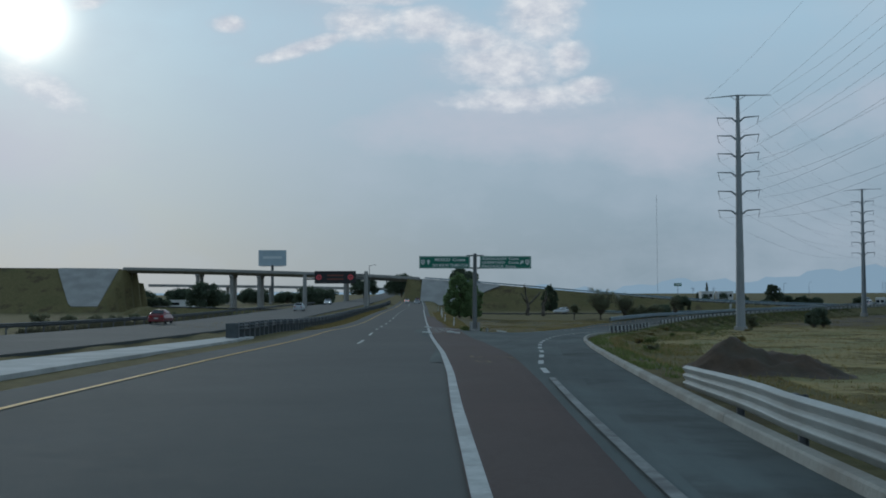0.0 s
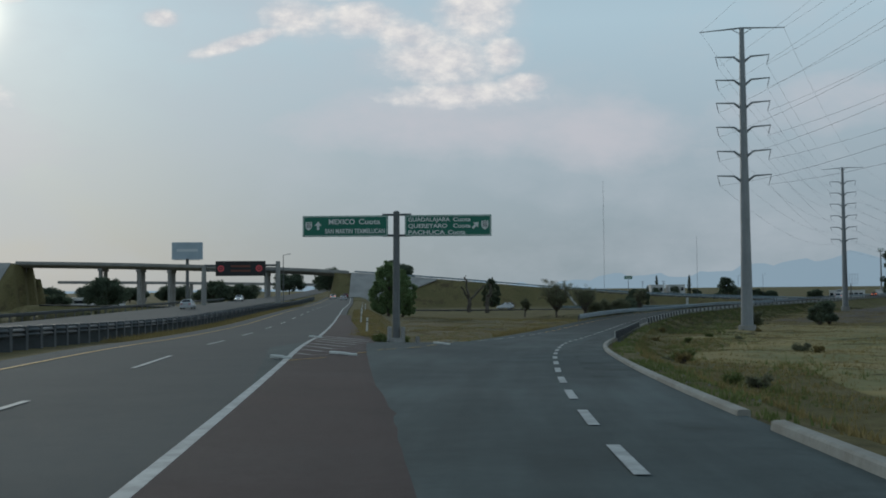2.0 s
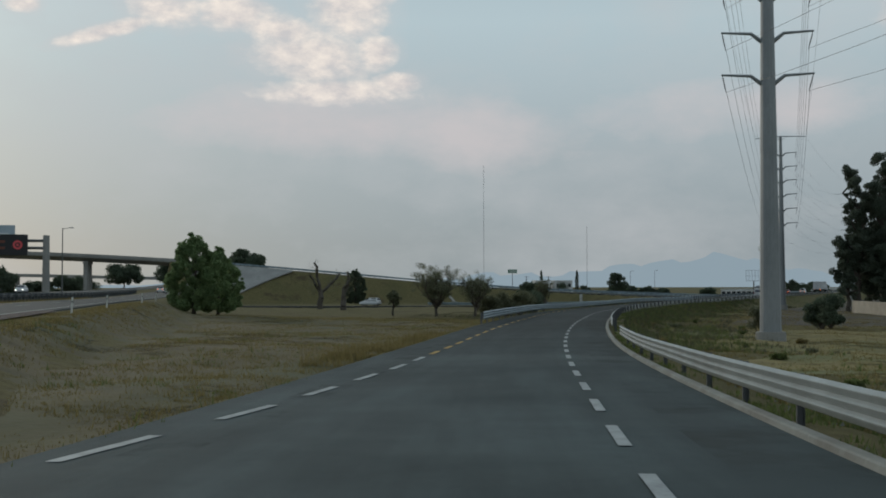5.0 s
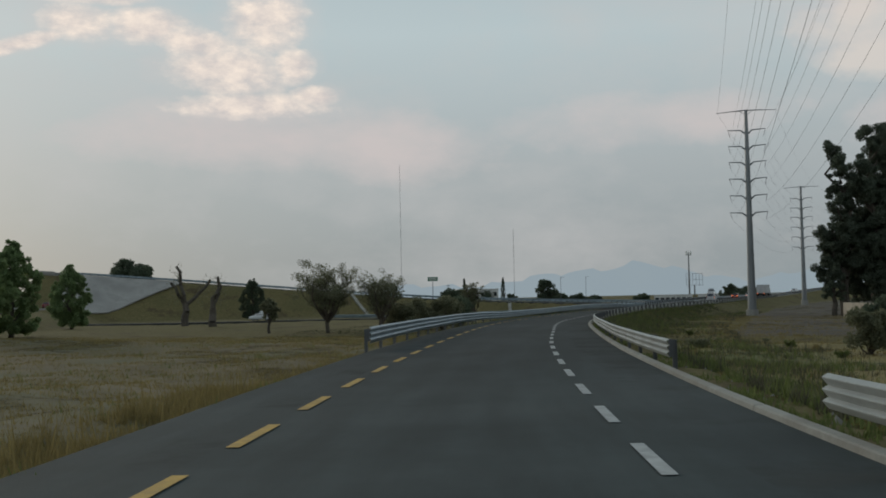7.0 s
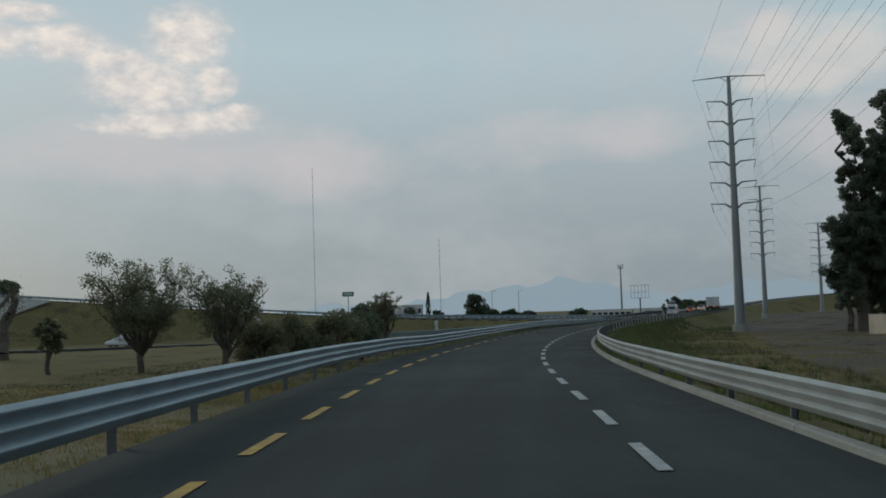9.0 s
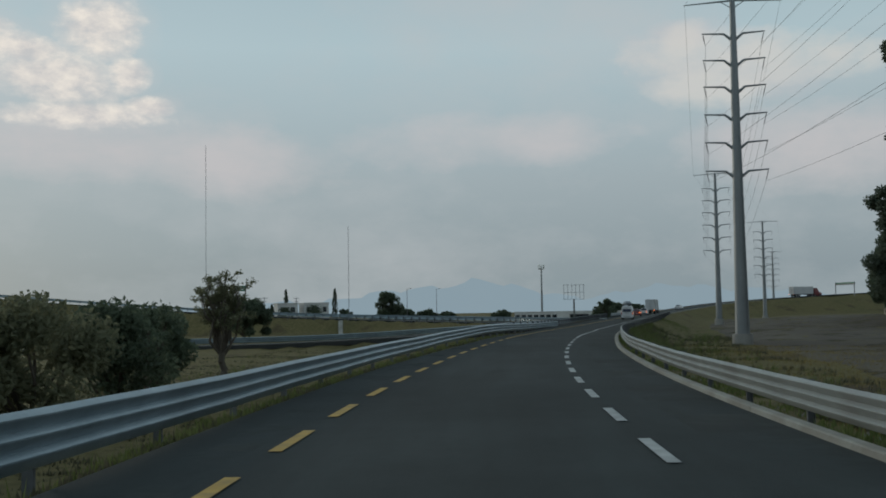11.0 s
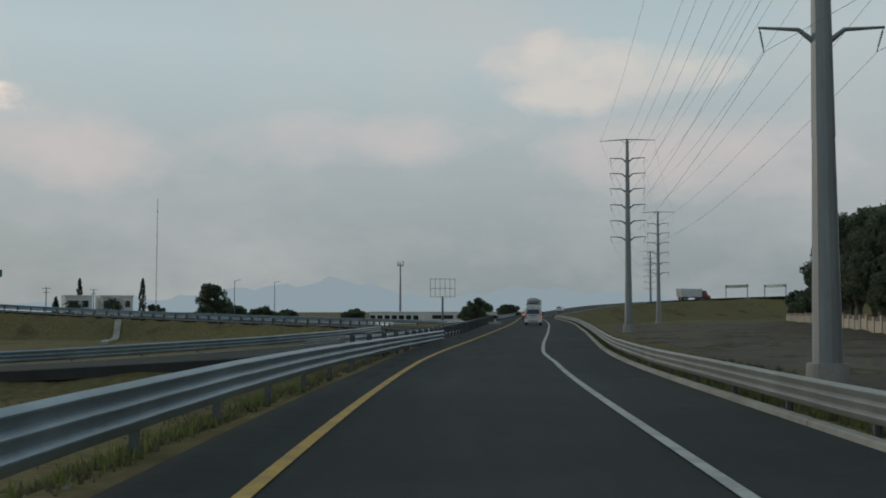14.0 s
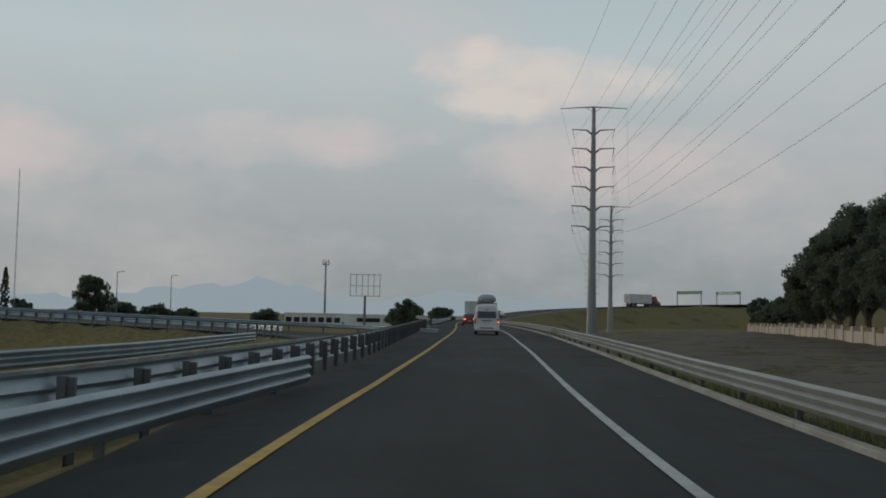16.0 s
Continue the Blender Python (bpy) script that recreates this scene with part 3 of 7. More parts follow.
def marking_set(name, label, items):
    root = thing(name, Matrix(), label, "road marking", kind="structure")
    for kind, track, s0, s1, d, w, mat, z in items:
        ob = dash(kind, track, s0, s1, d, w, mat, z)
        ob.parent = root
    return root


EDGE = [(R0 - 40, 1.85), (R0 + 10, 1.72), (R0 + 28, 1.68), (R0 + 37, 2.02), (R0 + 50, 1.98), (R0 + 67, 2.1), (R0 + 84, 2.1), (R0 + 97, 1.95), (R0 + 126, 2.06), (R0 + 164, 2.0), (R0 + 180, 2.1), (R0 + 237, 1.97),
        (R0 + 262, 2.06), (R0 + 290, 2.32), (R0 + 298, 2.14), (R0 + 304, 2.16), (R0 + 316, 2.18)]
DASH_STEP = 4.19
items = [("line", RAMP, 0, R0 + 22.8, EDGE, 0.13, PAINT_WORN, 0.032)]
for k in range(-3, 53):
    s = R0 + float(np.interp(k, [-3, 14, 21, 34, 43, 53], [24.75, 96.4, 125.9, 180.7, 219.4, 261.6]))
    items.append(("dash", RAMP, s, s + 2.15, EDGE, 0.15, PAINT_WHITE, 0.014))
items.append(("line", RAMP, R0 + 261.7, R0 + 658.9, EDGE, 0.15, PAINT_WHITE, 0.014))
marking_set("right_edge_line", "worn white edge line, broken then solid", items)
INNER = [(R0 + 95, -3.9), (R0 + 105, -3.0), (R0 + 117, -2.45), (R0 + 130, -2.32), (R0 + 180, -2.3), (R0 + 220, -2.2), (R0 + 229, -2.14), (R0 + 250, -2.03), (R0 + 262, -1.97), (R0 + 290, -2.06), (R0 + 302, -1.94), (R0 + 312, -1.8)]
items = []
for k in range(1, 40):
    s = R0 + 262.3 - DASH_STEP * k
    items.append(("dash", RAMP, s, s + 2.25, INNER, 0.16, PAINT_WHITE if s < R0 + 122.6 else PAINT_YELLOW, 0.014))
items.append(("line", RAMP, R0 + 262.3, R0 + 658.9, INNER, 0.16, PAINT_YELLOW, 0.014))
marking_set("left_edge_line", "worn yellow edge line, broken then solid", items)
items = [("line", MAIN, 0, 820, MAIN_EDGE, 0.17, PAINT_WHITE, 0.026), ("line", MAIN, 0, 820, -3.45, 0.14, PAINT_YELLOW, 0.012)]
LANE = [(0, 0.05), (106, 0.03), (122, -0.22), (137, -0.44), (152, -0.66), (170, -0.74), (300, -0.6)]
s = 103.4
while s < 500:
    items.append(("dash", MAIN, s, s + 6.0, LANE, 0.14, PAINT_WHITE, 0.012))
    s += 15.1
marking_set("motorway_lines", "white lane dashes and edge lines on the motorway", items)
marking_set("loop_lines", "white edge lines on the loop ramp", [("line", LOOP, 70, LOOP.length - 8, -1.9, 0.13, PAINT_WHITE, 0.0), ("line", EAST, EAST.length - 75, EAST.length - 7, 3.6, 0.15, PAINT_WHITE, -0.02)])


def chevrons():
    root = thing("chevron_marking", Matrix(), "worn white and yellow chevron bars on the gore", "road marking", kind="structure")
    white = [[(10.3, 69.2), (10.8, 68.0), (11.45, 68.4), (12.1, 68.9)], [(10.75, 71.8), (11.44, 70.4), (13.0, 71.3)], [(11.2, 74.4), (12.06, 72.6), (14.5, 74.3)], [(11.55, 77.2), (12.8, 74.8), (15.6, 76.9)],
             [(12.2, 80.0), (13.5, 77.4), (16.7, 79.5)], [(12.6, 83.4), (14.1, 79.6), (17.75, 82.3)], [(13.0, 86.8), (14.75, 82.0), (19.15, 85.4)], [(13.4, 89.2), (15.2, 84.6), (18.7, 87.2), (20.25, 88.3)], [(9.5, 66.6), (9.9, 65.6)], [(19.6, 88.8), (20.8, 90.9)]]
    yellow = [[(9.9, 64.9), (11.15, 66.9)], [(12.1, 69.2), (13.0, 71.2)], [(13.7, 73.2), (14.7, 75.2)], [(15.4, 76.4), (16.35, 78.6)], [(16.8, 79.8), (17.8, 82.2)], [(18.5, 83.9), (19.5, 86.3)], [(20.25, 88.4), (21.4, 90.8)]]
    faint = [[(6.39, 33.6), (6.2, 32.3), (6.33, 32.1), (6.62, 33.0)], [(5.81, 29.95), (6.05, 30.35), (6.17, 29.85), (6.05, 28.95), (5.87, 29.3), (5.81, 29.95)], [(5.66, 28.8), (6.0, 28.73)], [(6.98, 32.7), (7.04, 32.3)],
             [(7.04, 32.1), (7.3, 32.4), (7.25, 31.4)], [(6.58, 29.7), (6.95, 29.7)], [(6.42, 28.6), (6.78, 28.5)]]
    for lines, paint in ((white, PAINT_WHITE), (yellow, PAINT_YELLOW), (faint, PAINT_FAINT)):
        for line in lines:
            for p, q in zip(line, line[1:]):
                stroke(root, "bar", *p, *q, 0.10, paint)


def stroke(root, name, x0, y0, x1, y1, w, mat):
    d = Vector((x1 - x0, y1 - y0, 0)).normalized()
    n = Vector((-d.y, d.x, 0)) * w / 2
    z0, z1 = (pavement_level(x, y) + 0.022 for x, y in ((x0, y0), (x1, y1)))
    a, b = Vector((x0, y0, z0)), Vector((x1, y1, z1))
    k = 4
    verts = []
    for i in range(k + 1):
        p = a.lerp(b, i / k)
        p.z = max(p.z, pavement_level(p.x, p.y) + 0.022)
        verts += [p - n, p + n]
    mesh(name, verts, [(2 * i, 2 * i + 2, 2 * i + 3, 2 * i + 1) for i in range(k)], mat, root)


chevrons()


def dust_material():
    """Thin blotchy dust that lets the asphalt show through."""
    m = surface("thin_pale_dust", (0.09, 0.092, 0.085), (0.16, 0.16, 0.145), 1.5, 0.95, 0.2, 50.0, spec=0.1)
    nt = m.node_tree
    pos = node(nt, "ShaderNodeNewGeometry").outputs["Position"]
    n = node(nt, "ShaderNodeTexNoise", {"Vector": pos, "Scale": 0.45, "Detail": 8.0, "Roughness": 0.7}).outputs["Fac"]
    f = math_node(nt, "MULTIPLY", math_node(nt, "SUBTRACT", n, 0.5), 3.0, clamp=True)
    clear = node(nt, "ShaderNodeBsdfTransparent")
    both = node(nt, "ShaderNodeMixShader", {0: math_node(nt, "MULTIPLY", f, 0.7), 1: clear.outputs[0], 2: nt.nodes["Principled BSDF"].outputs[0]})
    nt.links.new(both.outputs[0], nt.nodes["Material Output"].inputs[0])
    return m


DUST = dust_material()
tagged(ribbon("dust_strip", RAMP, R0 - 35.5, R0 + 470.7, [(s, d - 1.25) for s, d in KERB], [(s, d + 0.01) for s, d in KERB], 0.006, DUST), "pale dust blown along the kerb", "road", kind="structure")
tagged(ribbon("dust_strip", RAMP, R0 + 99.4, R0 + 470.7, -3.15, -2.5, 0.006, DUST), "pale dust along the pavement edge", "road", kind="structure")


def kerb(name, track, s0, s1, d, label, rise=1.0):
    root = thing(name, Matrix(), label, "kerb", kind="structure")
    s = s0
    while s < s1:
        e = min(s + 5.9, s1)
        verts, faces = [], []
        for k, ss in enumerate(np.linspace(s, e - 0.03, 4)):
            j = value(d, ss)
            for o, z in ((0.0, -0.1), (0.025, 0.095), (0.05, 0.12), (0.18, 0.125), (0.205, 0.10), (0.21, -0.15)):
                verts.append(track.at(ss, j + o, z * rise if z > 0 else z))
        for k in range(3):
            for q in range(5):
                a = k * 6 + q
                faces.append((a, a + 6, a + 7, a + 1))
        faces += [tuple(range(6)), tuple(range(23, 17, -1))]
        mesh("kerb_stone", verts, faces, CURB, root)
        s = e
    return root


kerb("kerb", RAMP, R0 - 44.9, R0 + 49.5, KERB, "whitewashed concrete kerb along the ramp")
# shade on the loop ramp's side face, put into the concrete's colour
EDGE_SHADE = surface("shade_dark_concrete", (0.022, 0.024, 0.024), (0.05, 0.052, 0.05), 0.7, 0.9, 0.3, 15)
tagged(ribbon("pavement_edge", LOOP, 47, 223, 2.41, 2.66, -0.03, EDGE_SHADE, thick=0.4), "concrete edge of the loop ramp, its shade painted dark", "kerb", kind="structure")
kerb("kerb", LOOP, 198, LOOP.length - 9, -2.62, "pale concrete kerb along the loop ramp")
kerb("kerb", RAMP, R0 + 51.3, R0 + 611.8, KERB, "whitewashed concrete kerb along the ramp", 0.7)

# ---- guard rails ----
PANEL = 3.81


def beam_mesh(material, name, waves, z0, z1, depth=0.085):
    """One panel of corrugated rail: rounded waves between z0 and z1."""
    n = waves * 10
    front = []
    for i in range(n + 1):
        c = 0.5 - 0.5 * math.cos(2 * math.pi * waves * i / n)
        front.append((depth * c ** 0.62, z1 + (z0 - z1) * i / n))
    verts, faces = [], []
    for y in (-0.02, PANEL + 0.02):
        lap = 0.002 if y > 1 else 0.0
        verts += [(u + lap, y, v) for u, v in front] + [(u + lap - 0.005, y, v) for u, v in front]
    m = n + 1
    for i in range(n):
        faces.append((i, i + 1, i + 1 + 2 * m, i + 2 * m))
        faces.append((m + i, 3 * m + i, 3 * m + i + 1, m + i + 1))
        for k in (0, 2 * m):
            faces.append((k + i, k + m + i, k + m + i + 1, k + i + 1))
    for k in (0, n):
        faces.append((k, k + 2 * m, k + 3 * m, k + m))
    me = bpy.data.meshes.new(name)
    me.from_pydata(verts, [], faces)
    bm = bmesh.new()
    bm.from_mesh(me)
    bmesh.ops.recalc_face_normals(bm, faces=bm.faces)
    bm.normal_update()
    for f in bm.faces:
        f.smooth = abs(f.normal.y) < 0.5
    for y in (0.06, PANEL - 0.08):
        for w in range(waves):
            v = z1 + (z0 - z1) * (w + 0.5) / waves
            bmesh.ops.create_cone(bm, cap_ends=True, segments=6, radius1=0.016, radius2=0.012, depth=0.02, matrix=pose(depth + 0.006, y, v, 0, 90, 0))
    bm.to_mesh(me)
    bm.free()
    me.materials.append(material)
    return me


def post_mesh(block):
    bm = bmesh.new()
    for size, at in (((0.10, 0.008, 1.15), (-0.15, 0, 0.13)), ((0.008, 0.06, 1.15), (-0.20, 0.026, 0.13)), ((0.008, 0.06, 1.15), (-0.10, 0.026, 0.13)), ((0.095, 0.09, block), (-0.05, 0.02, 0.51))):
        box_bm(bm, size, pose(*at))
    me = bpy.data.meshes.new("post")
    bm.to_mesh(me)
    bm.free()
    me.materials.append(RAIL_POST)
    return me


BEAM_GALV, BEAM_WHITE, BEAM_LOW = (GALV, 3, 0.23, 0.77), (RAIL_WHITE, 3, 0.31, 0.73), (GALV, 2, 0.36, 0.76)
POST = post_mesh(0.42)


def swept_beam(root, track, s0, s1, d, face, drop, kind):
    """The corrugated beam of a run, following the curve of the road."""
    material, waves, z0, z1 = kind
    depth, n = 0.085, waves * 10
    front = []
    for i in range(n + 1):
        c = 0.5 - 0.5 * math.cos(2 * math.pi * waves * i / n)
        u = depth * float(np.interp((i / n * 3) % 1.0, [0.0, 0.12, 0.28, 0.36, 0.80, 1.0], [0.15, 0.55, 0.96, 1.0, 0.45, 0.15])) if waves == 3 else depth * float(np.interp(i / n, [0.0, 0.04, 0.11, 0.16, 0.40, 0.46, 0.50, 0.58, 0.90, 0.96, 1.0], [0.2, 0.5, 0.97, 1.0, 0.40, 0.62, 0.82, 0.88, 0.42, 0.12, 0.0]))
        front.append((u, z1 + (z0 - z1) * i / n))
    ring = front + [(u - 0.005, v) for u, v in front[::-1]]
    m, verts, faces = len(ring), [], []
    rows = np.linspace(s0, s1, max(2, int((s1 - s0) / 1.27)) + 1)
    for k, at in enumerate(rows):
        sag = 0.002 * math.sin(at * 1.9) + 0.005 * math.sin(at * 0.43)
        verts += [track.at(at, value(d, at) + face * u, value(drop, at) + v + sag) for u, v in ring]
        if k:
            a, b = (k - 1) * m, k * m
            faces += [(a + i, a + (i + 1) % m, b + (i + 1) % m, b + i) for i in range(m)]
    for k in (0, len(rows) - 1):
        faces += [(k * m + i, k * m + i + 1, k * m + m - 2 - i, k * m + m - 1 - i) for i in range(n)]
    return mesh("beam", verts, faces, material, root)


def guard_rail(label, track, s0, s1, d, face, beam, drop=0.0, posts=1):
    """A run of corrugated rail on posts. face: +1 if the beam looks to the right of the line."""
    root = thing("guard_rail", Matrix(), label, "guard rail", "guard rails along the roads")
    swept_beam(root, track, s0, s1, d, face, drop, beam)
    n = max(1, round((s1 - s0) / PANEL * posts))
    for k in range(n):
        at = s0 + 0.35 + k * PANEL / posts
        ob = new("post", POST)
        ob.parent = root
        ob.matrix_local = track.frame_at(at, value(d, at), value(drop, at)) @ pose(0, 0, 0, 0, 0, 0 if face > 0 else 180)
    return root


guard_rail("white painted steel guard rail on posts behind the kerb", RAMP, R0 - 37.9, R0 + 20.8, [(R0 - 38, 3.3), (R0, 3.4), (R0 + 12, 3.6), (R0 + 20.8, 4.15)], -1, BEAM_WHITE, [(R0, -0.12), (R0 + 14, -0.18), (R0 + 20.8, -0.34)])
guard_rail("white painted steel guard rail, bowed towards the grass", RAMP, R0 + 96.2, R0 + 137.9, 4.5, -1, BEAM_WHITE, -0.10)
guard_rail("chalky white steel guard rail along the outer kerb", RAMP, R0 + 150.1, R0 + 494.2, [(s, d + 0.42) for s, d in KERB], -1, BEAM_WHITE, [(R0 + 150, -0.12), (R0 + 165, -0.16), (R0 + 300, -0.14)])
guard_rail("galvanised steel guard rail with a blunt start", RAMP, R0 + 160.0, R0 + 311.0, [(R0 + 160, -4.0), (R0 + 166, -4.12), (R0 + 180, -4.1), (R0 + 232, -3.85), (R0 + 250, -3.8), (R0 + 290, -3.6), (R0 + 300, -3.7), (R0 + 311, -3.05)], 1, BEAM_GALV, [(R0 + 195, 0.02), (R0 + 206, -0.02), (R0 + 217, -0.12), (R0 + 243, -0.11), (R0 + 258, -0.05), (R0 + 271, 0.01), (R0 + 285, -0.02), (R0 + 300, -0.15), (R0 + 311, -0.15)])
guard_rail("galvanised steel guard rail seen from behind, on close-set posts", RAMP, R0 + 295.4, R0 + 400.1, [(R0 + 295.4, -5.3), (R0 + 299, -4.6), (R0 + 303.7, -4.0), (R0 + 310.7, -3.75), (R0 + 326, -3.65), (R0 + 343.7, -4.0), (R0 + 374.2, -4.6), (R0 + 400.1, -5.0)], -1, BEAM_GALV, 0.02, 2)
guard_rail("galvanised steel guard rail beyond the loop ramp", LOOP_RAIL, 4, LOOP_RAIL.length - 1, 0.0, 1, BEAM_GALV, 0.12)
guard_rail("galvanised steel guard rail on the embankment edge", EAST, 562, EAST.length - 19, 5.3, -1, BEAM_LOW, 0.0, 2)
guard_rail("galvanised steel guard rail on the far edge of the embankment", EAST, 562, EAST.length - 14, -5.3, 1, BEAM_LOW)
guard_rail("galvanised steel guard rail along the merged ramp", RAMP, R0 + 402.5, R0 + 494.2, [(R0 + 402.5, -4.4), (R0 + 423.6, -3.9)], 1, BEAM_GALV)


# ---- power line ----
PYLONS = [(30.0, 8.0), (66.0, 143.3), (151.2, 255.2), (244.5, 346.2), (335.0, 412.7), (480.4, 534.1)]
ARM_LEVELS = [12.95, 15.35, 17.7, 20.05, 22.3, 24.55]


def transmission_pole(m, foot):
    root = new("transmission_pole")
    root.matrix_world = m
    tagged(root, "tall tapered grey steel transmission pole on a concrete footing", "power pole", "power poles along the ramp")
    for z0, z1, r0, r1 in ((foot, 9.6, 0.60, 0.45), (9.5, 19.0, 0.47, 0.34), (18.9, 28.3, 0.36, 0.22)):
        bm = bmesh.new()
        tube(bm, (0, 0, z0), (0, 0, z1), r0, r1, 14)
        part("shaft_section", bm, PYLON, root, smooth=False)
    bm = bmesh.new()
    bmesh.ops.create_cone(bm, cap_ends=True, segments=24, radius1=0.86, radius2=0.82, depth=1.3, matrix=pose(0, 0, foot - 0.25))
    bmesh.ops.bevel(bm, geom=[e for e in bm.edges if min(v.co.z for v in e.verts) > foot + 0.3], offset=0.05, segments=2, affect="EDGES")
    part("footing", bm, CONCRETE, root)
    for z in ARM_LEVELS:
        for side in (-1, 1):
            bm = bmesh.new()
            r = float(np.interp(z + 1.0, [0, 28], [0.58, 0.22]))
            zz = z + 1.0
            tube(bm, (side * r * 0.8, 0, zz - 0.55), (side * (r + 0.55), 0, zz - 0.05), 0.13, 0.09, 8)
            tube(bm, (side * (r + 0.5), 0, zz - 0.07), (side * 2.55, 0, zz + 0.02), 0.09, 0.055, 8)
            arm = part("arm", bm, PYLON, root)
            bm = bmesh.new()
            tube(bm, (side * 2.5, 0, zz), (side * 2.28, 0.18, zz - 0.95), 0.022, 0.022, 6)
            for k in range(6):
                f = 0.18 + 0.11 * k
                p = Vector((side * 2.5, 0, zz)).lerp(Vector((side * 2.28, 0.18, zz - 0.95)), f)
                bmesh.ops.create_cone(bm, cap_ends=True, segments=8, radius1=0.06, radius2=0.05, depth=0.03, matrix=Matrix.Translation(p))
            part("insulator", bm, INSULATOR, arm, "slim dark insulator")
    bm = bmesh.new()
    tube(bm, (-4.0, 0, 28.1), (0, 0, 28.3), 0.04, 0.085, 8)
    tube(bm, (4.0, 0, 28.1), (0, 0, 28.3), 0.04, 0.085, 8)
    for side in (-1, 1):
        tube(bm, (side * 0.15, 0, 27.7), (side * 1.0, 0, 28.24), 0.04, 0.03, 6)
    part("top_bar", bm, PYLON, root)


def line_turn(i):
    a, b = PYLONS[max(0, i - 1)], PYLONS[min(len(PYLONS) - 1, i + 1)]
    return -math.degrees(math.atan2(b[0] - a[0], b[1] - a[1]))


TURN = [line_turn(i) for i in range(len(PYLONS))]
BASE_Z = [1.2, -0.5, -2.2, -2.9, -4.9, -5.0]
FOOT = [0.0, -0.9, 0.0, 0.8, 2.2, 2.0]     # top of each footing over the pole's datum
POLE = [pose(x, y, BASE_Z[i], 0, 0, TURN[i]) @ Matrix.Scale(1.14, 4) for i, (x, y) in enumerate(PYLONS)]
for i, m in enumerate(POLE):
    transmission_pole(m, FOOT[i])


def cable(a, b, sag, r=0.012):
    cu = bpy.data.curves.new("power_cable", "CURVE")
    cu.dimensions, cu.bevel_depth, cu.bevel_resolution = "3D", r, 0
    sp = cu.splines.new("POLY")
    n = 17
    sp.points.add(n - 1)
    for k in range(n):
        f = k / (n - 1)
        p = a.lerp(b, f) - Vector((0, 0, 4 * sag * f * (1 - f)))
        sp.points[k].co = (*p, 1)
    cu.materials.append(CABLE)
    ob = new("power_cable", cu)
    return tagged(ob, "thin dark cable slung between steel poles", "cable", "power cables between the poles")


for i in range(len(PYLONS) - 1):
    ends = []
    for j in (i, i + 1):
        m = POLE[j]
        ends.append([m @ Vector((side * 2.28, 0, z + 0.05)) for z in ARM_LEVELS for side in (-1, 1)] + [m @ Vector((side * 3.9, 0, 28.1)) for side in (-1, 1)])
    for a, b in zip(*ends):
        cable(a, b, 2.2 if i else 2.8)


# ---- direction sign ----
def lettering(text, size, width, x, z, parent, y=-0.048, material=None):
    cu = bpy.data.curves.new("text", "FONT")
    cu.body, cu.size, cu.align_x, cu.extrude, cu.offset = text, size, "LEFT", 0.004, 0.006
    tmp = new("text", cu)
    bpy.context.view_layer.update()
    w = max(tmp.dimensions.x, 0.01)
    me = bpy.data.meshes.new_from_object(tmp.evaluated_get(bpy.context.evaluated_depsgraph_get()))
    bpy.data.objects.remove(tmp)
    ob = new("lettering", me)
    me.materials.clear()
    me.materials.append(material or SIGN_WHITE)
    ob.parent = parent
    ob.matrix_local = pose(x, y, z, 90, 0, 0) @ Matrix.Diagonal((width / w, 1, 1, 1))
    return ob


def flat_shape(name, pts, parent, material, y=-0.05, label=""):
    bm = bmesh.new()
    vs = [bm.verts.new((x, y, z)) for x, z in pts]
    f = bm.faces.new(vs)
    r = bmesh.ops.extrude_face_region(bm, geom=[f])
    bmesh.ops.translate(bm, verts=[v for v in r["geom"] if isinstance(v, bmesh.types.BMVert)], vec=(0, 0.006, 0))
    bmesh.ops.recalc_face_normals(bm, faces=bm.faces)
    return part(name, bm, material, parent, label)


def rounded(x0, z0, x1, z1, r, n=4):
    pts = []
    for cx, cz, a0 in ((x1 - r, z0 + r, -90), (x1 - r, z1 - r, 0), (x0 + r, z1 - r, 90), (x0 + r, z0 + r, 180)):
        for k in range(n + 1):
            a = radians(a0 + 90 * k / n)
            pts.append((cx + r * math.cos(a), cz + r * math.sin(a)))
    return pts


def panel(name, x0, x1, z0, z1, parent):
    bm = bmesh.new()
    box_bm(bm, (x1 - x0, 0.05, z1 - z0), pose((x0 + x1) / 2, 0, (z0 + z1) / 2), 0.015)
    p = part(name, bm, SIGN_GREEN, parent, "green panel with white border")
    t = 0.025
    for nm, a in (("border", rounded(x0 + 0.03, z1 - 0.03 - t, x1 - 0.03, z1 - 0.03, 0.012)), ("border", rounded(x0 + 0.03, z0 + 0.03, x1 - 0.03, z0 + 0.03 + t, 0.012)),
                  ("border", rounded(x0 + 0.03, z0 + 0.06, x0 + 0.03 + t, z1 - 0.06, 0.012)), ("border", rounded(x1 - 0.03 - t, z0 + 0.06, x1 - 0.03, z1 - 0.06, 0.012))):
        flat_shape(nm, a, p, SIGN_WHITE, -0.035)
    return p


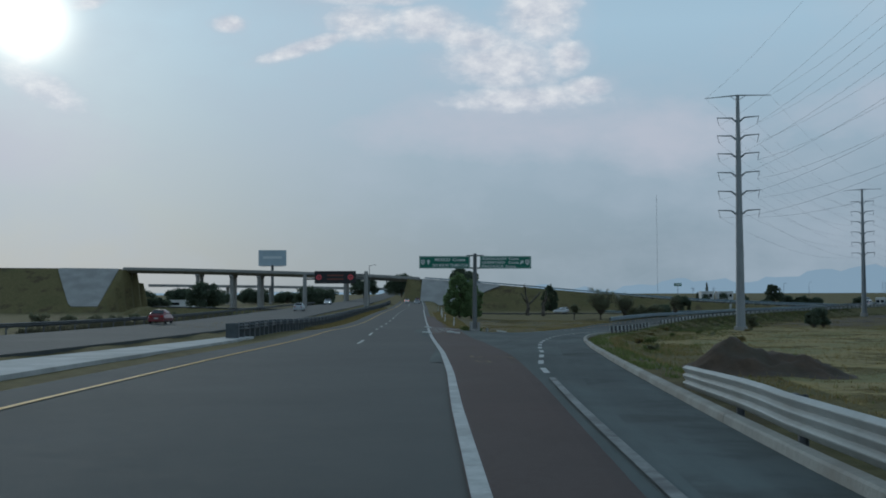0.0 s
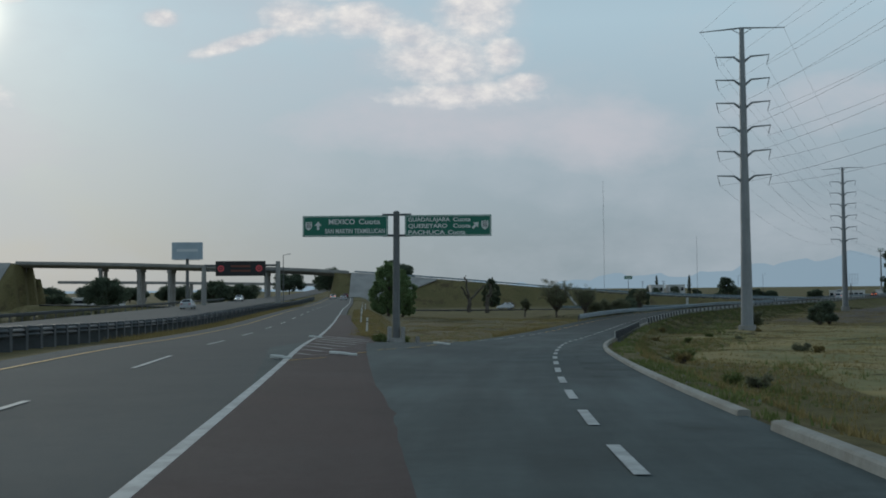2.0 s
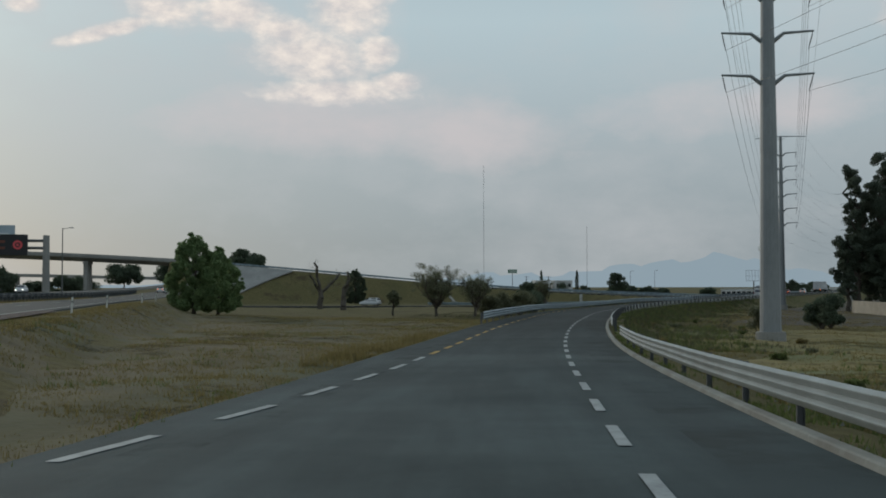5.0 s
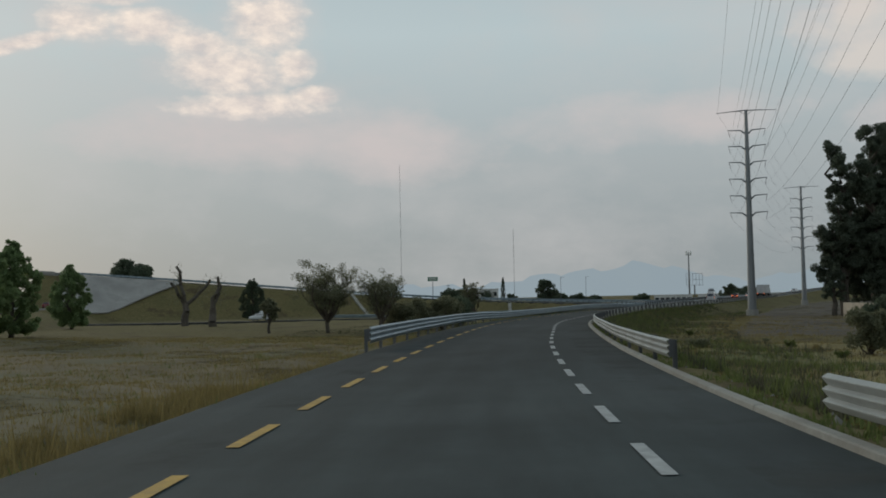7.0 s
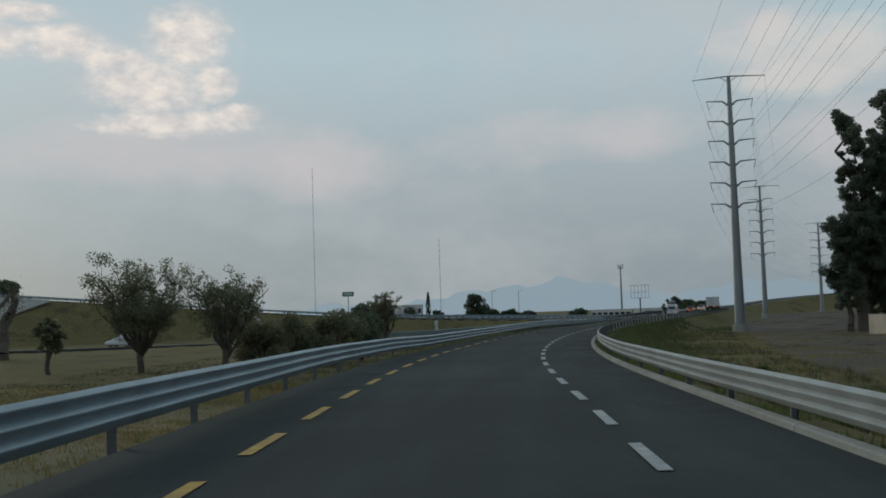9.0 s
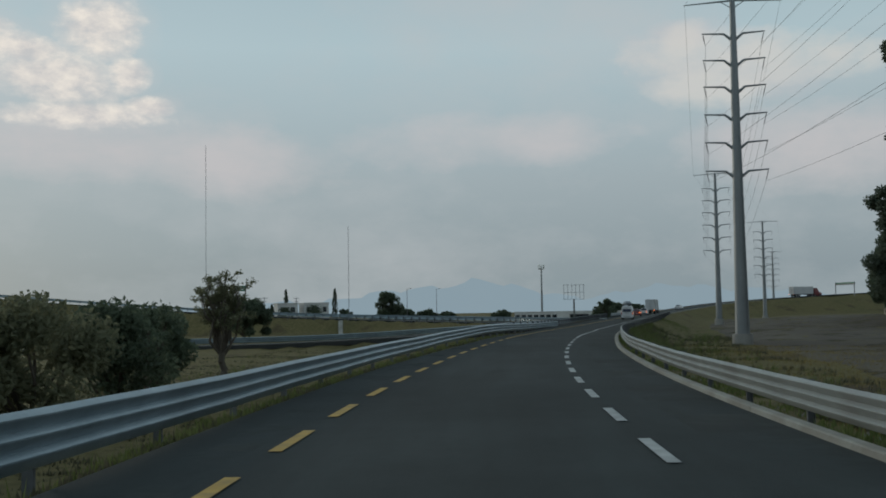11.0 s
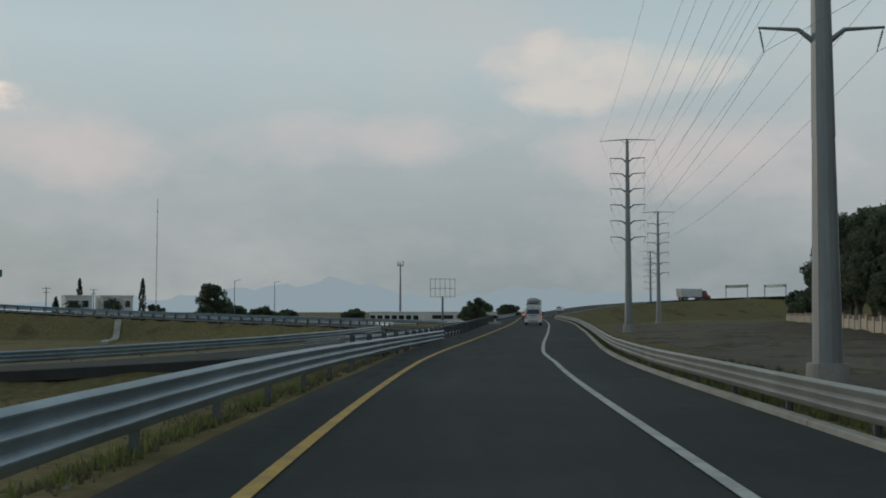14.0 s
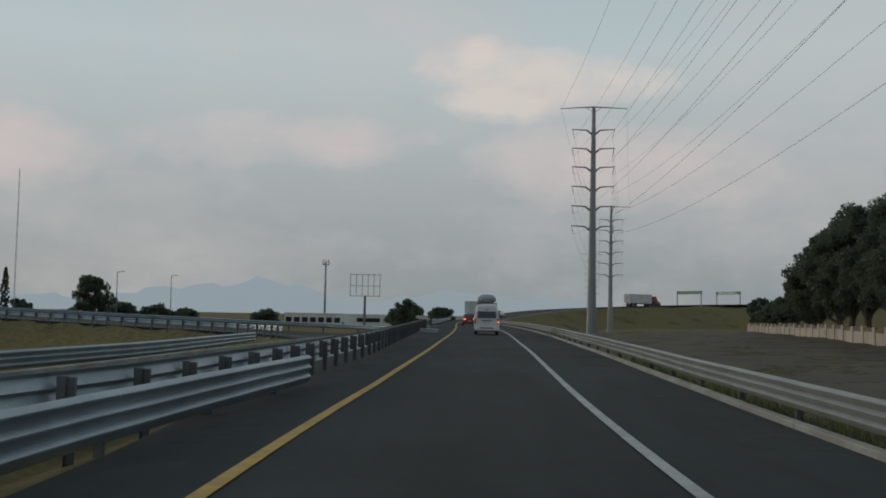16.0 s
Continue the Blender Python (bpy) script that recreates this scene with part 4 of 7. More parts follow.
def shield(cx, cz, h, parent):
    pts = [(-0.40, 0.5), (-0.2, 0.44), (0, 0.5), (0.2, 0.44), (0.40, 0.5), (0.46, 0.1), (0.36, -0.25), (0.0, -0.5), (-0.36, -0.25), (-0.46, 0.1)]
    flat_shape("route_shield", [(cx + x * h * 0.85, cz + z * h) for x, z in pts][::-1], parent, SIGN_WHITE, -0.042)
    lettering("55", h * 0.52, h * 0.46, cx - 0.23 * h, cz - 0.17 * h, parent, -0.050, STEEL_DARK)
    flat_shape("bar", [(cx - 0.24 * h, cz + 0.29 * h), (cx + 0.24 * h, cz + 0.29 * h), (cx + 0.24 * h, cz + 0.37 * h), (cx - 0.24 * h, cz + 0.37 * h)], parent, STEEL_DARK, -0.047)


def arrow(cx, cz, h, turn, parent):
    pts = [(-0.14, -0.5), (0.14, -0.5), (0.14, 0.0), (0.42, 0.0), (0.0, 0.5), (-0.42, 0.0), (-0.14, 0.0)]
    c, sn = math.cos(radians(turn)), math.sin(radians(turn))
    flat_shape("arrow", [(cx + h * (x * c - z * sn), cz + h * (x * sn + z * c)) for x, z in pts], parent, SIGN_WHITE, -0.042)


def direction_sign():
    root = thing("direction_sign", pose(16.88, 87.15, 0.78, 0, 0.5, -19.5) @ Matrix.Scale(1.157, 4), "green direction sign with two panels on one grey steel post", "road sign")
    bm = bmesh.new()
    tube(bm, (0, 0, -0.3), (0, 0, 5.42), 0.165, 0.13, 12)
    tube(bm, (0, 0, 5.40), (0, 0, 5.46), 0.15, 0.06, 12)
    part("post", bm, STEEL_DARK, root)
    for z in (4.42, 5.3):
        bm = bmesh.new()
        tube(bm, (-0.62, 0.09, z), (0.62, 0.09, z), 0.05, 0.05, 8)
        part("crossbar", bm, STEEL_DARK, root)
    bm = bmesh.new()
    bmesh.ops.create_cone(bm, cap_ends=True, segments=16, radius1=0.4, radius2=0.34, depth=0.4, matrix=pose(0, 0, -0.1))
    part("footing", bm, CONCRETE, root)
    left = panel("panel", -4.05, -0.36, 4.38, 5.27, root)
    right = panel("panel", 0.36, 4.02, 4.38, 5.27, root)
    shield(-3.78, 4.83, 0.38, left)
    arrow(-3.37, 4.85, 0.36, 0, left)
    lettering("MEXICO", 0.30, 1.12, -2.92, 4.91, left)
    lettering("Cuota", 0.30, 0.92, -1.62, 4.91, left)
    lettering("SAN MARTIN TEXMELUCAN", 0.27, 2.58, -3.07, 4.52, left)
    for k, (word, w) in enumerate((("GUADALAJARA", 1.78), ("QUERETARO", 1.66), ("PACHUCA", 1.56))):
        z = 5.0 - 0.27 * k
        lettering(word, 0.235, w, 0.5, z, right)
        lettering("Cuota", 0.235, 0.74, 0.5 + w + 0.13 + (0.12 if k == 1 else 0.0), z, right)
    arrow(3.36, 4.83, 0.36, -45, right)
    shield(3.75, 4.83, 0.40, right)


direction_sign()


# ---- overpass and far structures on the motorway side ----
def prism(bm, track, s0, s1, prof, step=4.0):
    n = max(2, int((s1 - s0) / step) + 1)
    rows = [[bm.verts.new(track.at(s, d, z)) for d, z in prof] for s in np.linspace(s0, s1, n)]
    k = len(prof)
    for a, b in zip(rows, rows[1:]):
        for i in range(k):
            bm.faces.new((a[i], a[(i + 1) % k], b[(i + 1) % k], b[i]))
    bm.faces.new(rows[0][::-1])
    bm.faces.new(rows[-1])
    bmesh.ops.recalc_face_normals(bm, faces=bm.faces)


def overpass():
    root = thing("overpass", Matrix(), "grey concrete road bridge on round columns", "bridge")
    xs = EAST.p[:, 0]
    s0, s1 = float(np.interp(-54, xs, EAST.s)), float(np.interp(58.5, xs, EAST.s))
    bm = bmesh.new()
    prism(bm, EAST, s0, s1, [(-5.6, -0.05), (-5.6, -0.45), (-3.2, -1.5), (3.2, -1.5), (5.6, -0.45), (5.6, -0.05)])
    part("deck", bm, CONCRETE, root)
    for d in (-5.5, 5.5):
        bm = bmesh.new()
        prism(bm, EAST, s0, s1, [(d - 0.18, -0.1), (d + 0.18, -0.1), (d + 0.12, 0.65), (d - 0.12, 0.65)])
        part("parapet", bm, CONCRETE, root)
    for x in (-26, -13, -2.5, 30.5):
        s = float(np.interp(x, xs, EAST.s))
        for d in (-3.0, 3.0):
            p = EAST.at(s, d, -1.45)
            bm = bmesh.new()
            tube(bm, (p.x, p.y, -3.0), p, 0.72, 0.72, 16)
            part("column", bm, CONCRETE, root)
        bm = bmesh.new()
        a, b = EAST.at(s, -4.4, -1.9), EAST.at(s, 4.4, -1.9)
        d = (b - a).normalized()
        box_bm(bm, (1.5, (b - a).length, 0.9), Matrix.Translation((a + b) / 2) @ Matrix.Rotation(-math.atan2(d.x, d.y), 4, "Z"), 0.08)
        part("cap_beam", bm, CONCRETE, root)
    for x, sign in ((58.5, 1), (-54, -1)):
        s = float(np.interp(x, xs, EAST.s))
        bm = bmesh.new()
        prism(bm, EAST, s - 0.8, s + 0.8, [(-5.6, -12.5), (5.6, -12.5), (5.6, -0.1), (-5.6, -0.1)])
        part("abutment", bm, CONCRETE, root)
    # paved slopes beside the abutments
    for x0, x1 in ((60, 89.5), (-78, -55.5)):
        a0, a1 = float(np.interp(x0, xs, EAST.s)), float(np.interp(x1, xs, EAST.s))
        verts, faces, n = [], [], 12
        for k in range(n + 1):
            ss = a0 + (a1 - a0) * k / n
            f = k / n if x0 > 0 else 1 - k / n
            top = EAST.at(ss, 5.9, -0.02)
            foot = EAST.at(ss, 6.2 + (top.z + 1.2) * 1.55 * (1.0 if f < 0.45 else 1.0 - (f - 0.45) / 0.55 * 0.93), -0.02)
            foot.z = top.z - (top.z + 1.2) * (1.0 if f < 0.45 else 1.0 - (f - 0.45) / 0.55 * 0.93) + 0.25
            verts += [top + Vector((0, 0, 0.12)), foot + Vector((0, 0, 0.12))]
            if k:
                faces.append((2 * k - 2, 2 * k - 1, 2 * k + 1, 2 * k))
        sl = mesh("paved_slope", verts, faces, CONCRETE, root)
        so = sl.modifiers.new("thick", "SOLIDIFY")
        so.thickness = 0.3


overpass()


def simple_bridge():
    root = thing("overpass", Matrix(), "low pale road bridge farther along the motorway", "bridge")
    t = Track([(-70.76, 676.57, 8.79), (-0.19, 673.06, 7.79), (68.18, 670.35, 6.31), (185.58, 666.24, 4.21)])
    bm = bmesh.new()
    prism(bm, t, 0, t.length, [(-4, 0.6), (-4, -1.0), (4, -1.0), (4, 0.6)], 20)
    part("deck", bm, CONCRETE, root)
    for s in (47, 73, 108, 153):
        bm = bmesh.new()
        p = t.at(s, 0, -0.9)
        tube(bm, (p.x, p.y, -3), p, 1.0, 1.0, 12)
        part("column", bm, CONCRETE, root)


simple_bridge()
LED_RED = plain("dim_red_led", (0.45, 0.06, 0.07), 0.5, emit=0.12)
LED_BLACK = plain("black_display_face", (0.012, 0.013, 0.015), 0.4)


def message_sign():
    root = thing("message_sign", pose(14.7, 235.6, 0.74, 0, 0, -4) @ GROW, "dark variable message sign with red symbols on a steel gantry", "road sign")
    for x in (-5.6, 5.7):
        bm = bmesh.new()
        tube(bm, (x, 0, -0.5), (x, 0, 6.0 if x < 0 else 6.6), 0.42, 0.34, 12)
        part("leg", bm, CONCRETE, root)
    bm = bmesh.new()
    tube(bm, (-5.6, 0.3, 5.2), (5.7, 0.3, 5.2), 0.16, 0.16, 10)
    tube(bm, (-5.6, 0.3, 6.0), (5.7, 0.3, 6.0), 0.16, 0.16, 10)
    part("beam", bm, STEEL_DARK, root)
    body = box("display", (7.6, 0.7, 2.3), (0.0, -0.3, 5.5), LED_BLACK, root, 0.06)
    for x in (-3.0, 2.8):
        bm = bmesh.new()
        for r0, r1 in ((0.28, 0.5), (0.0, 0.14)):
            for k in range(24):
                a, b = radians(15 * k), radians(15 * k + 15)
                vs = [bm.verts.new((x + r * math.cos(q), -0.36, r * math.sin(q))) for r, q in ((r1, a), (r1, b), (r0 + 0.001, b), (r0 + 0.001, a))]
                bm.faces.new(vs)
        part("red_symbol", bm, LED_RED, body, "dim red lit ring symbol")
    for z in (0.35, -0.35):
        bm = bmesh.new()
        box_bm(bm, (3.0, 0.02, 0.28), pose(0, -0.36, z))
        part("text_row", bm, plain("dim_amber_led", (0.16, 0.05, 0.03), 0.6), body)


message_sign()
BILL_FACE = surface("pale_blue_billboard_sheet", (0.34, 0.42, 0.48), (0.46, 0.54, 0.60), 0.15, 0.5, 0.0)
BILL_BAND = plain("white_billboard_band", (0.62, 0.66, 0.68), 0.5)


def billboard():
    root = thing("billboard", pose(2.3, 474.6, 1.81, 0, 0, -6) @ GROW, "pale blue billboard on a single dark pole", "billboard")
    bm = bmesh.new()
    tube(bm, (0, 0, -1.5), (0, 0, 12.0), 0.6, 0.5, 12)
    part("pole", bm, STEEL_DARK, root)
    face = box("panel", (10.2, 0.5, 5.8), (0, 0, 14.6), BILL_FACE, root, 0.05)
    bm = bmesh.new()
    box_bm(bm, (7.0, 0.04, 0.9), pose(0, -0.28, 0.2))
    part("band", bm, BILL_BAND, face)
    bm = bmesh.new()
    box_bm(bm, (8.5, 0.9, 0.12), pose(0, -0.5, 11.55))
    part("catwalk", bm, STEEL_DARK, root)


billboard()


def thin_mast(x, y, h, r, label, name="radio_mast", bands=False):
    root = thing(name, pose(x, y, ground_at(x, y) - 0.1), label, "mast")
    for k in range(3):
        a = radians(120 * k)
        bm = bmesh.new()
        tube(bm, (r * math.cos(a), r * math.sin(a), 0), (r * 0.6 * math.cos(a), r * 0.6 * math.sin(a), h), 0.02, 0.016, 5)
        part("leg", bm, PYLON, root)
    bm = bmesh.new()
    n = int(h / 1.6)
    for j in range(n):
        z0, z1 = j * h / n, (j + 1) * h / n
        q0, q1 = r * (1 - 0.4 * z0 / h), r * (1 - 0.4 * z1 / h)
        for k in range(3):
            a, b = radians(120 * k), radians(120 * (k + 1))
            tube(bm, (q0 * math.cos(a), q0 * math.sin(a), z0), (q1 * math.cos(b), q1 * math.sin(b), z1), 0.008, 0.008, 4, False)
    part("lattice", bm, PYLON, root)


thin_mast(178.9, 476.9, 52.34, 0.15, "tall thin guyed lattice radio mast")
thin_mast(199.9, 430.1, 26.46, 0.12, "thin lattice radio mast behind the embankment")


def lamp_post(x, y, h, z=None):
    root = thing("lamp_post", pose(x, y, ground_at(x, y) if z is None else z), "slim grey street lamp post with a short arm", "street lamp", "lamp posts beyond the roads")
    bm = bmesh.new()
    tube(bm, (0, 0, -0.2), (0, 0, h), 0.11, 0.06, 8)
    part("pole", bm, STEEL_DARK, root)
    bm = bmesh.new()
    tube(bm, (0, 0, h - 0.1), (1.0, 0, h + 0.1), 0.045, 0.04, 6)
    part("arm", bm, STEEL_DARK, root)
    bm = bmesh.new()
    box_bm(bm, (0.6, 0.22, 0.12), pose(1.2, 0, h + 0.1), 0.03)
    part("lamp_head", bm, GALV_POST, root)


for x, y, h in ((222, 438.4, 10.59), (247.7, 464.4, 11.17), (23.4, 248.8, 10.11)):
    lamp_post(x, y, h)


def cell_tower():
    root = thing("cell_tower", pose(481.2, 715.8, -3.69) @ GROW, "slim cell tower with antennas at the top", "mast")
    bm = bmesh.new()
    tube(bm, (0, 0, 0), (0, 0, 27), 0.6, 0.32, 12)
    part("shaft", bm, PYLON, root)
    bm = bmesh.new()
    bmesh.ops.create_cone(bm, cap_ends=True, segments=16, radius1=1.5, radius2=1.5, depth=0.25, matrix=pose(0, 0, 25.6))
    part("platform", bm, STEEL_DARK, root)
    for k in range(9):
        a = radians(40 * k)
        bm = bmesh.new()
        box_bm(bm, (0.35, 0.2, 2.2), pose(1.5 * math.cos(a), 1.5 * math.sin(a), 26.8, 0, 0, math.degrees(a)), 0.04)
        part("antenna", bm, SIGN_WHITE, root)


cell_tower()


def skeleton_billboard():
    root = thing("empty_billboard", pose(245.0, 395.0, -2.25, 0, 0, -40) @ GROW, "empty steel billboard frame on a dark post", "billboard")
    bm = bmesh.new()
    tube(bm, (0, 0, 0), (0, 0, 4.9), 0.2, 0.17, 10)
    part("post", bm, STEEL_DARK, root)
    for k in range(6):
        bm = bmesh.new()
        tube(bm, (-2.1 + 0.84 * k, 0, 4.8), (-2.1 + 0.84 * k, 0, 8.0), 0.045, 0.045, 6)
        part("upright", bm, GALV_POST, root)
    for z in (4.85, 6.3, 7.9):
        bm = bmesh.new()
        tube(bm, (-2.2, 0, z), (2.2, 0, z), 0.035, 0.035, 6)
        part("rail", bm, GALV_POST, root)


skeleton_billboard()


def gantry(x, y, z, turn):
    root = thing("sign_gantry", pose(x, y, z, 0, 0, turn) @ GROW, "steel gantry with a green sign over the road", "road sign", "gantries on the embankment road")
    for px in (-5.2, 5.2):
        bm = bmesh.new()
        tube(bm, (px, 0, -0.4), (px, 0, 3.9), 0.14, 0.12, 8)
        part("leg", bm, GALV_POST, root)
    bm = bmesh.new()
    box_bm(bm, (11.0, 0.25, 0.25), pose(0, 0, 3.2), 0.02)
    part("beam", bm, GALV_POST, root)
    bm = bmesh.new()
    box_bm(bm, (10.6, 0.12, 0.8), pose(0, -0.2, 3.4), 0.02)
    p = part("panel", bm, SIGN_GREEN, root)
    bm = bmesh.new()
    for k in range(2):
        box_bm(bm, (8.0, 0.02, 0.16), pose(0, -0.27, 3.26 + 0.3 * k))
    part("text_bar", bm, SIGN_WHITE, p)


gantry(410.2, 440.6, 4.98, 69)
gantry(442.0, 446.6, 5.74, 249)


def far_sign():
    root = thing("road_sign", pose(161.2, 407.2, 0.46, 0, 0, -15) @ GROW, "green road sign on one tall post", "road sign")
    bm = bmesh.new()
    tube(bm, (0, 0, -0.5), (0, 0, 5.0), 0.09, 0.08, 8)
    part("post", bm, GALV_POST, root)
    bm = bmesh.new()
    box_bm(bm, (2.5, 0.08, 1.0), pose(0, 0, 5.2), 0.02)
    p = part("panel", bm, SIGN_GREEN, root)
    bm = bmesh.new()
    for k in range(2):
        box_bm(bm, (1.9, 0.02, 0.16), pose(0, -0.05, 5.05 + 0.32 * k))
    part("text_bar", bm, SIGN_WHITE, p)


far_sign()
DARK_RAIL = surface("dark_weathered_rail", (0.045, 0.052, 0.056), (0.10, 0.11, 0.115), 1.0, 0.6, 0.1, 30, metal=0.3, per_object=0.2)
BEAM_DARK = beam_mesh(DARK_RAIL, "beam", 2, 0.40, 0.74)


def median_rail():
    root = thing("median_barrier", Matrix(), "dark double guard rail on stout blocks in the grass median", "guard rail", "guard rails along the roads")
    for k in range(78):
        s = 114 + k * PANEL
        for face in (1, -1):
            a, b = MAIN.at(s, -7.4 + 0.25 * face, 0.0), MAIN.at(s + PANEL, -7.4 + 0.25 * face, 0.0)
            if face < 0:
                a, b = b, a
            y = (b - a).normalized()
            x = Vector((y.y, -y.x, 0)).normalized()
            ob = new("beam", BEAM_DARK)
            ob.parent = root
            z = x.cross(y)
            ob.matrix_local = Matrix(((x.x, y.x, z.x, a.x), (x.y, y.y, z.y, a.y), (x.z, y.z, z.z, a.z), (0, 0, 0, 1)))
        for h in (0.0, PANEL / 2):
            ob = new("block", MEDIAN_BLOCK)
            ob.parent = root
            ob.matrix_local = MAIN.frame_at(s + h, -7.4)


bm_ = bmesh.new()
box_bm(bm_, (0.7, 0.34, 1.15), pose(0, 0, 0.25), 0.03)
MEDIAN_BLOCK = bpy.data.meshes.new("block")
bm_.to_mesh(MEDIAN_BLOCK)
bm_.free()
MEDIAN_BLOCK.materials.append(DARK_RAIL)
median_rail()
guard_rail("dark guard rail beyond the second carriageway", OPP, 70, 353, -9.0, 1, (DARK_RAIL, 2, 0.40, 0.74))
CHANNEL = surface("bleached_concrete", (0.36, 0.365, 0.35), (0.52, 0.52, 0.50), 0.5, 0.9, 0.3, 20, third=(0.24, 0.24, 0.22), third_scale=0.35, third_amount=0.6)
tagged(ribbon("drainage_channel", MAIN, 7, 117, [(7, -11.2), (71, -10.2), (117, -8.2)], [(7, -6.5), (117, -6.7)], 0.02, CHANNEL, thick=0.3), "pale concrete drainage channel in the median", "channel", kind="structure")
for x, y0, x1, y1 in ((131.6, 379.5, 130.3, 390.6), (152.5, 341.0, 163.5, 362.9)):
    p0, p1 = Vector((x, y0, ground_at(x, y0) + 0.12)), Vector((x1, y1, ground_at(x1, y1) + 0.2))
    verts, faces = [], []
    for k in range(17):
        q = p0.lerp(p1, k / 16)
        zz = max(ground_at(q.x - 0.42, q.y), ground_at(q.x + 0.42, q.y)) + 0.3
        verts += [(q.x - 0.42, q.y, zz), (q.x + 0.42, q.y, zz)]
        if k:
            faces.append((2 * k - 2, 2 * k - 1, 2 * k + 1, 2 * k))
    ch = mesh("drain_chute", verts, faces, CURB)
    ch.modifiers.new("thick", "SOLIDIFY").thickness = 0.3
    tagged(ch, "pale concrete drain chute down the grass bank", "drain", "drain chutes on the bank")

# ---- posts and debris on the gore ----
POST_WHITE = surface("white_plastic_post", (0.5, 0.5, 0.47), (0.66, 0.66, 0.62), 2.0, 0.6, 0.0)


def delineator(x, y):
    root = thing("delineator_post", pose(x, y, ground_at(x, y), 0, 3, 0), "short white roadside marker post", "marker post", "marker posts along the grass")
    bm = bmesh.new()
    tube(bm, (0, 0, -0.15), (0, 0, 0.85), 0.06, 0.055, 10)
    bmesh.ops.create_cone(bm, cap_ends=True, segments=10, radius1=0.055, radius2=0.02, depth=0.04, matrix=pose(0, 0, 0.87))
    part("shaft", bm, POST_WHITE, root)
    bm = bmesh.new()
    tube(bm, (0, 0, 0.6), (0, 0, 0.68), 0.062, 0.062, 10)
    part("band", bm, STEEL_DARK, root)


for x, y in ((17.4, 100.2), (20.8, 125.9), (23.9, 147.0), (26.3, 162.7), (30.2, 186.2), (33.3, 209.7)):
    delineator(x, y)


def bollard(x, y, h):
    root = thing("fence_stump", pose(x, y, ground_at(x, y), 0, 2, 20), "short weathered grey concrete stump beside the sign", "post", "stumps round the sign")
    bm = bmesh.new()
    box_bm(bm, (0.17, 0.17, h + 0.2), pose(0, 0, h / 2 - 0.1), 0.02)
    part("shaft", bm, CONCRETE, root)


for x, y, h in ((16.25, 85.5, 0.8), (17.14, 86.9, 0.85), (18.1, 88.1, 0.75)):
    bollard(x, y, h)


def broken_slab(x, y, turn, w, d):
    zz = pavement_level(x, y) + 0.012
    root = thing("broken_panel", pose(x, y, zz, 0, 0, turn), "bent white plastic panel lying on the pavement", "debris", "debris on the gore")
    bm = bmesh.new()
    n = 10
    rings = []
    for k in range(n + 1):
        a = k / n
        u, lift = -w / 2 + w * a, 0.012 + 0.14 * max(0.0, 0.3 - a) + 0.03 * math.sin(5 * a)
        half = d / 2 * (0.8 + 0.2 * math.sin(3.1 * a + 0.4))
        rings.append([bm.verts.new((u, v, lift + h)) for v, h in ((-half, 0.0), (-half, 0.05), (0.0, 0.075), (half, 0.05), (half, 0.0))])
    for r, q in zip(rings, rings[1:]):
        for k in range(5):
            bm.faces.new((r[k], r[(k + 1) % 5], q[(k + 1) % 5], q[k]))
    bm.faces.new(rings[0])
    bm.faces.new(rings[-1][::-1])
    bmesh.ops.recalc_face_normals(bm, faces=bm.faces)
    part("slab", bm, POST_WHITE, root)


for x, y, turn, w, d in ((11.9, 68.7, -14, 0.85, 0.24), (18.2, 82.9, -18, 0.75, 0.22), (9.8, 66.0, 6, 0.6, 0.2), (12.8, 85.6, 10, 0.6, 0.2)):
    broken_slab(x, y, turn, w, d)


# ---- vegetation ----
def leaf_cards(centres, sizes, rng):
    """Small bent leaf clumps, two triangles each, at the given places."""
    n = len(centres)
    a = rng.normal(size=(n, 3))
    a /= np.linalg.norm(a, axis=1)[:, None]
    b = rng.normal(size=(n, 3))
    b -= (b * a).sum(1)[:, None] * a
    b /= np.linalg.norm(b, axis=1)[:, None]
    c = np.cross(a, b)
    s = sizes[:, None]
    v = np.stack([centres - a * s, centres + b * s * 0.45 + c * s * 0.15, centres + a * s, centres - b * s * 0.45 + c * s * 0.15], 1).reshape(-1, 3)
    f = np.arange(4 * n).reshape(n, 4)
    return v, f


def limb(bm, p0, p1, r0, r1, rng, bends=3, sides=6):
    pts = [Vector(p0).lerp(Vector(p1), k / bends) for k in range(bends + 1)]
    for p in pts[1:-1]:
        p += Vector(rng.normal(size=3) * (Vector(p1) - Vector(p0)).length * 0.05)
    for k in range(bends):
        tube(bm, pts[k], pts[k + 1], r0 + (r1 - r0) * k / bends, r0 + (r1 - r0) * (k + 1) / bends, sides, k == 0)
    return pts


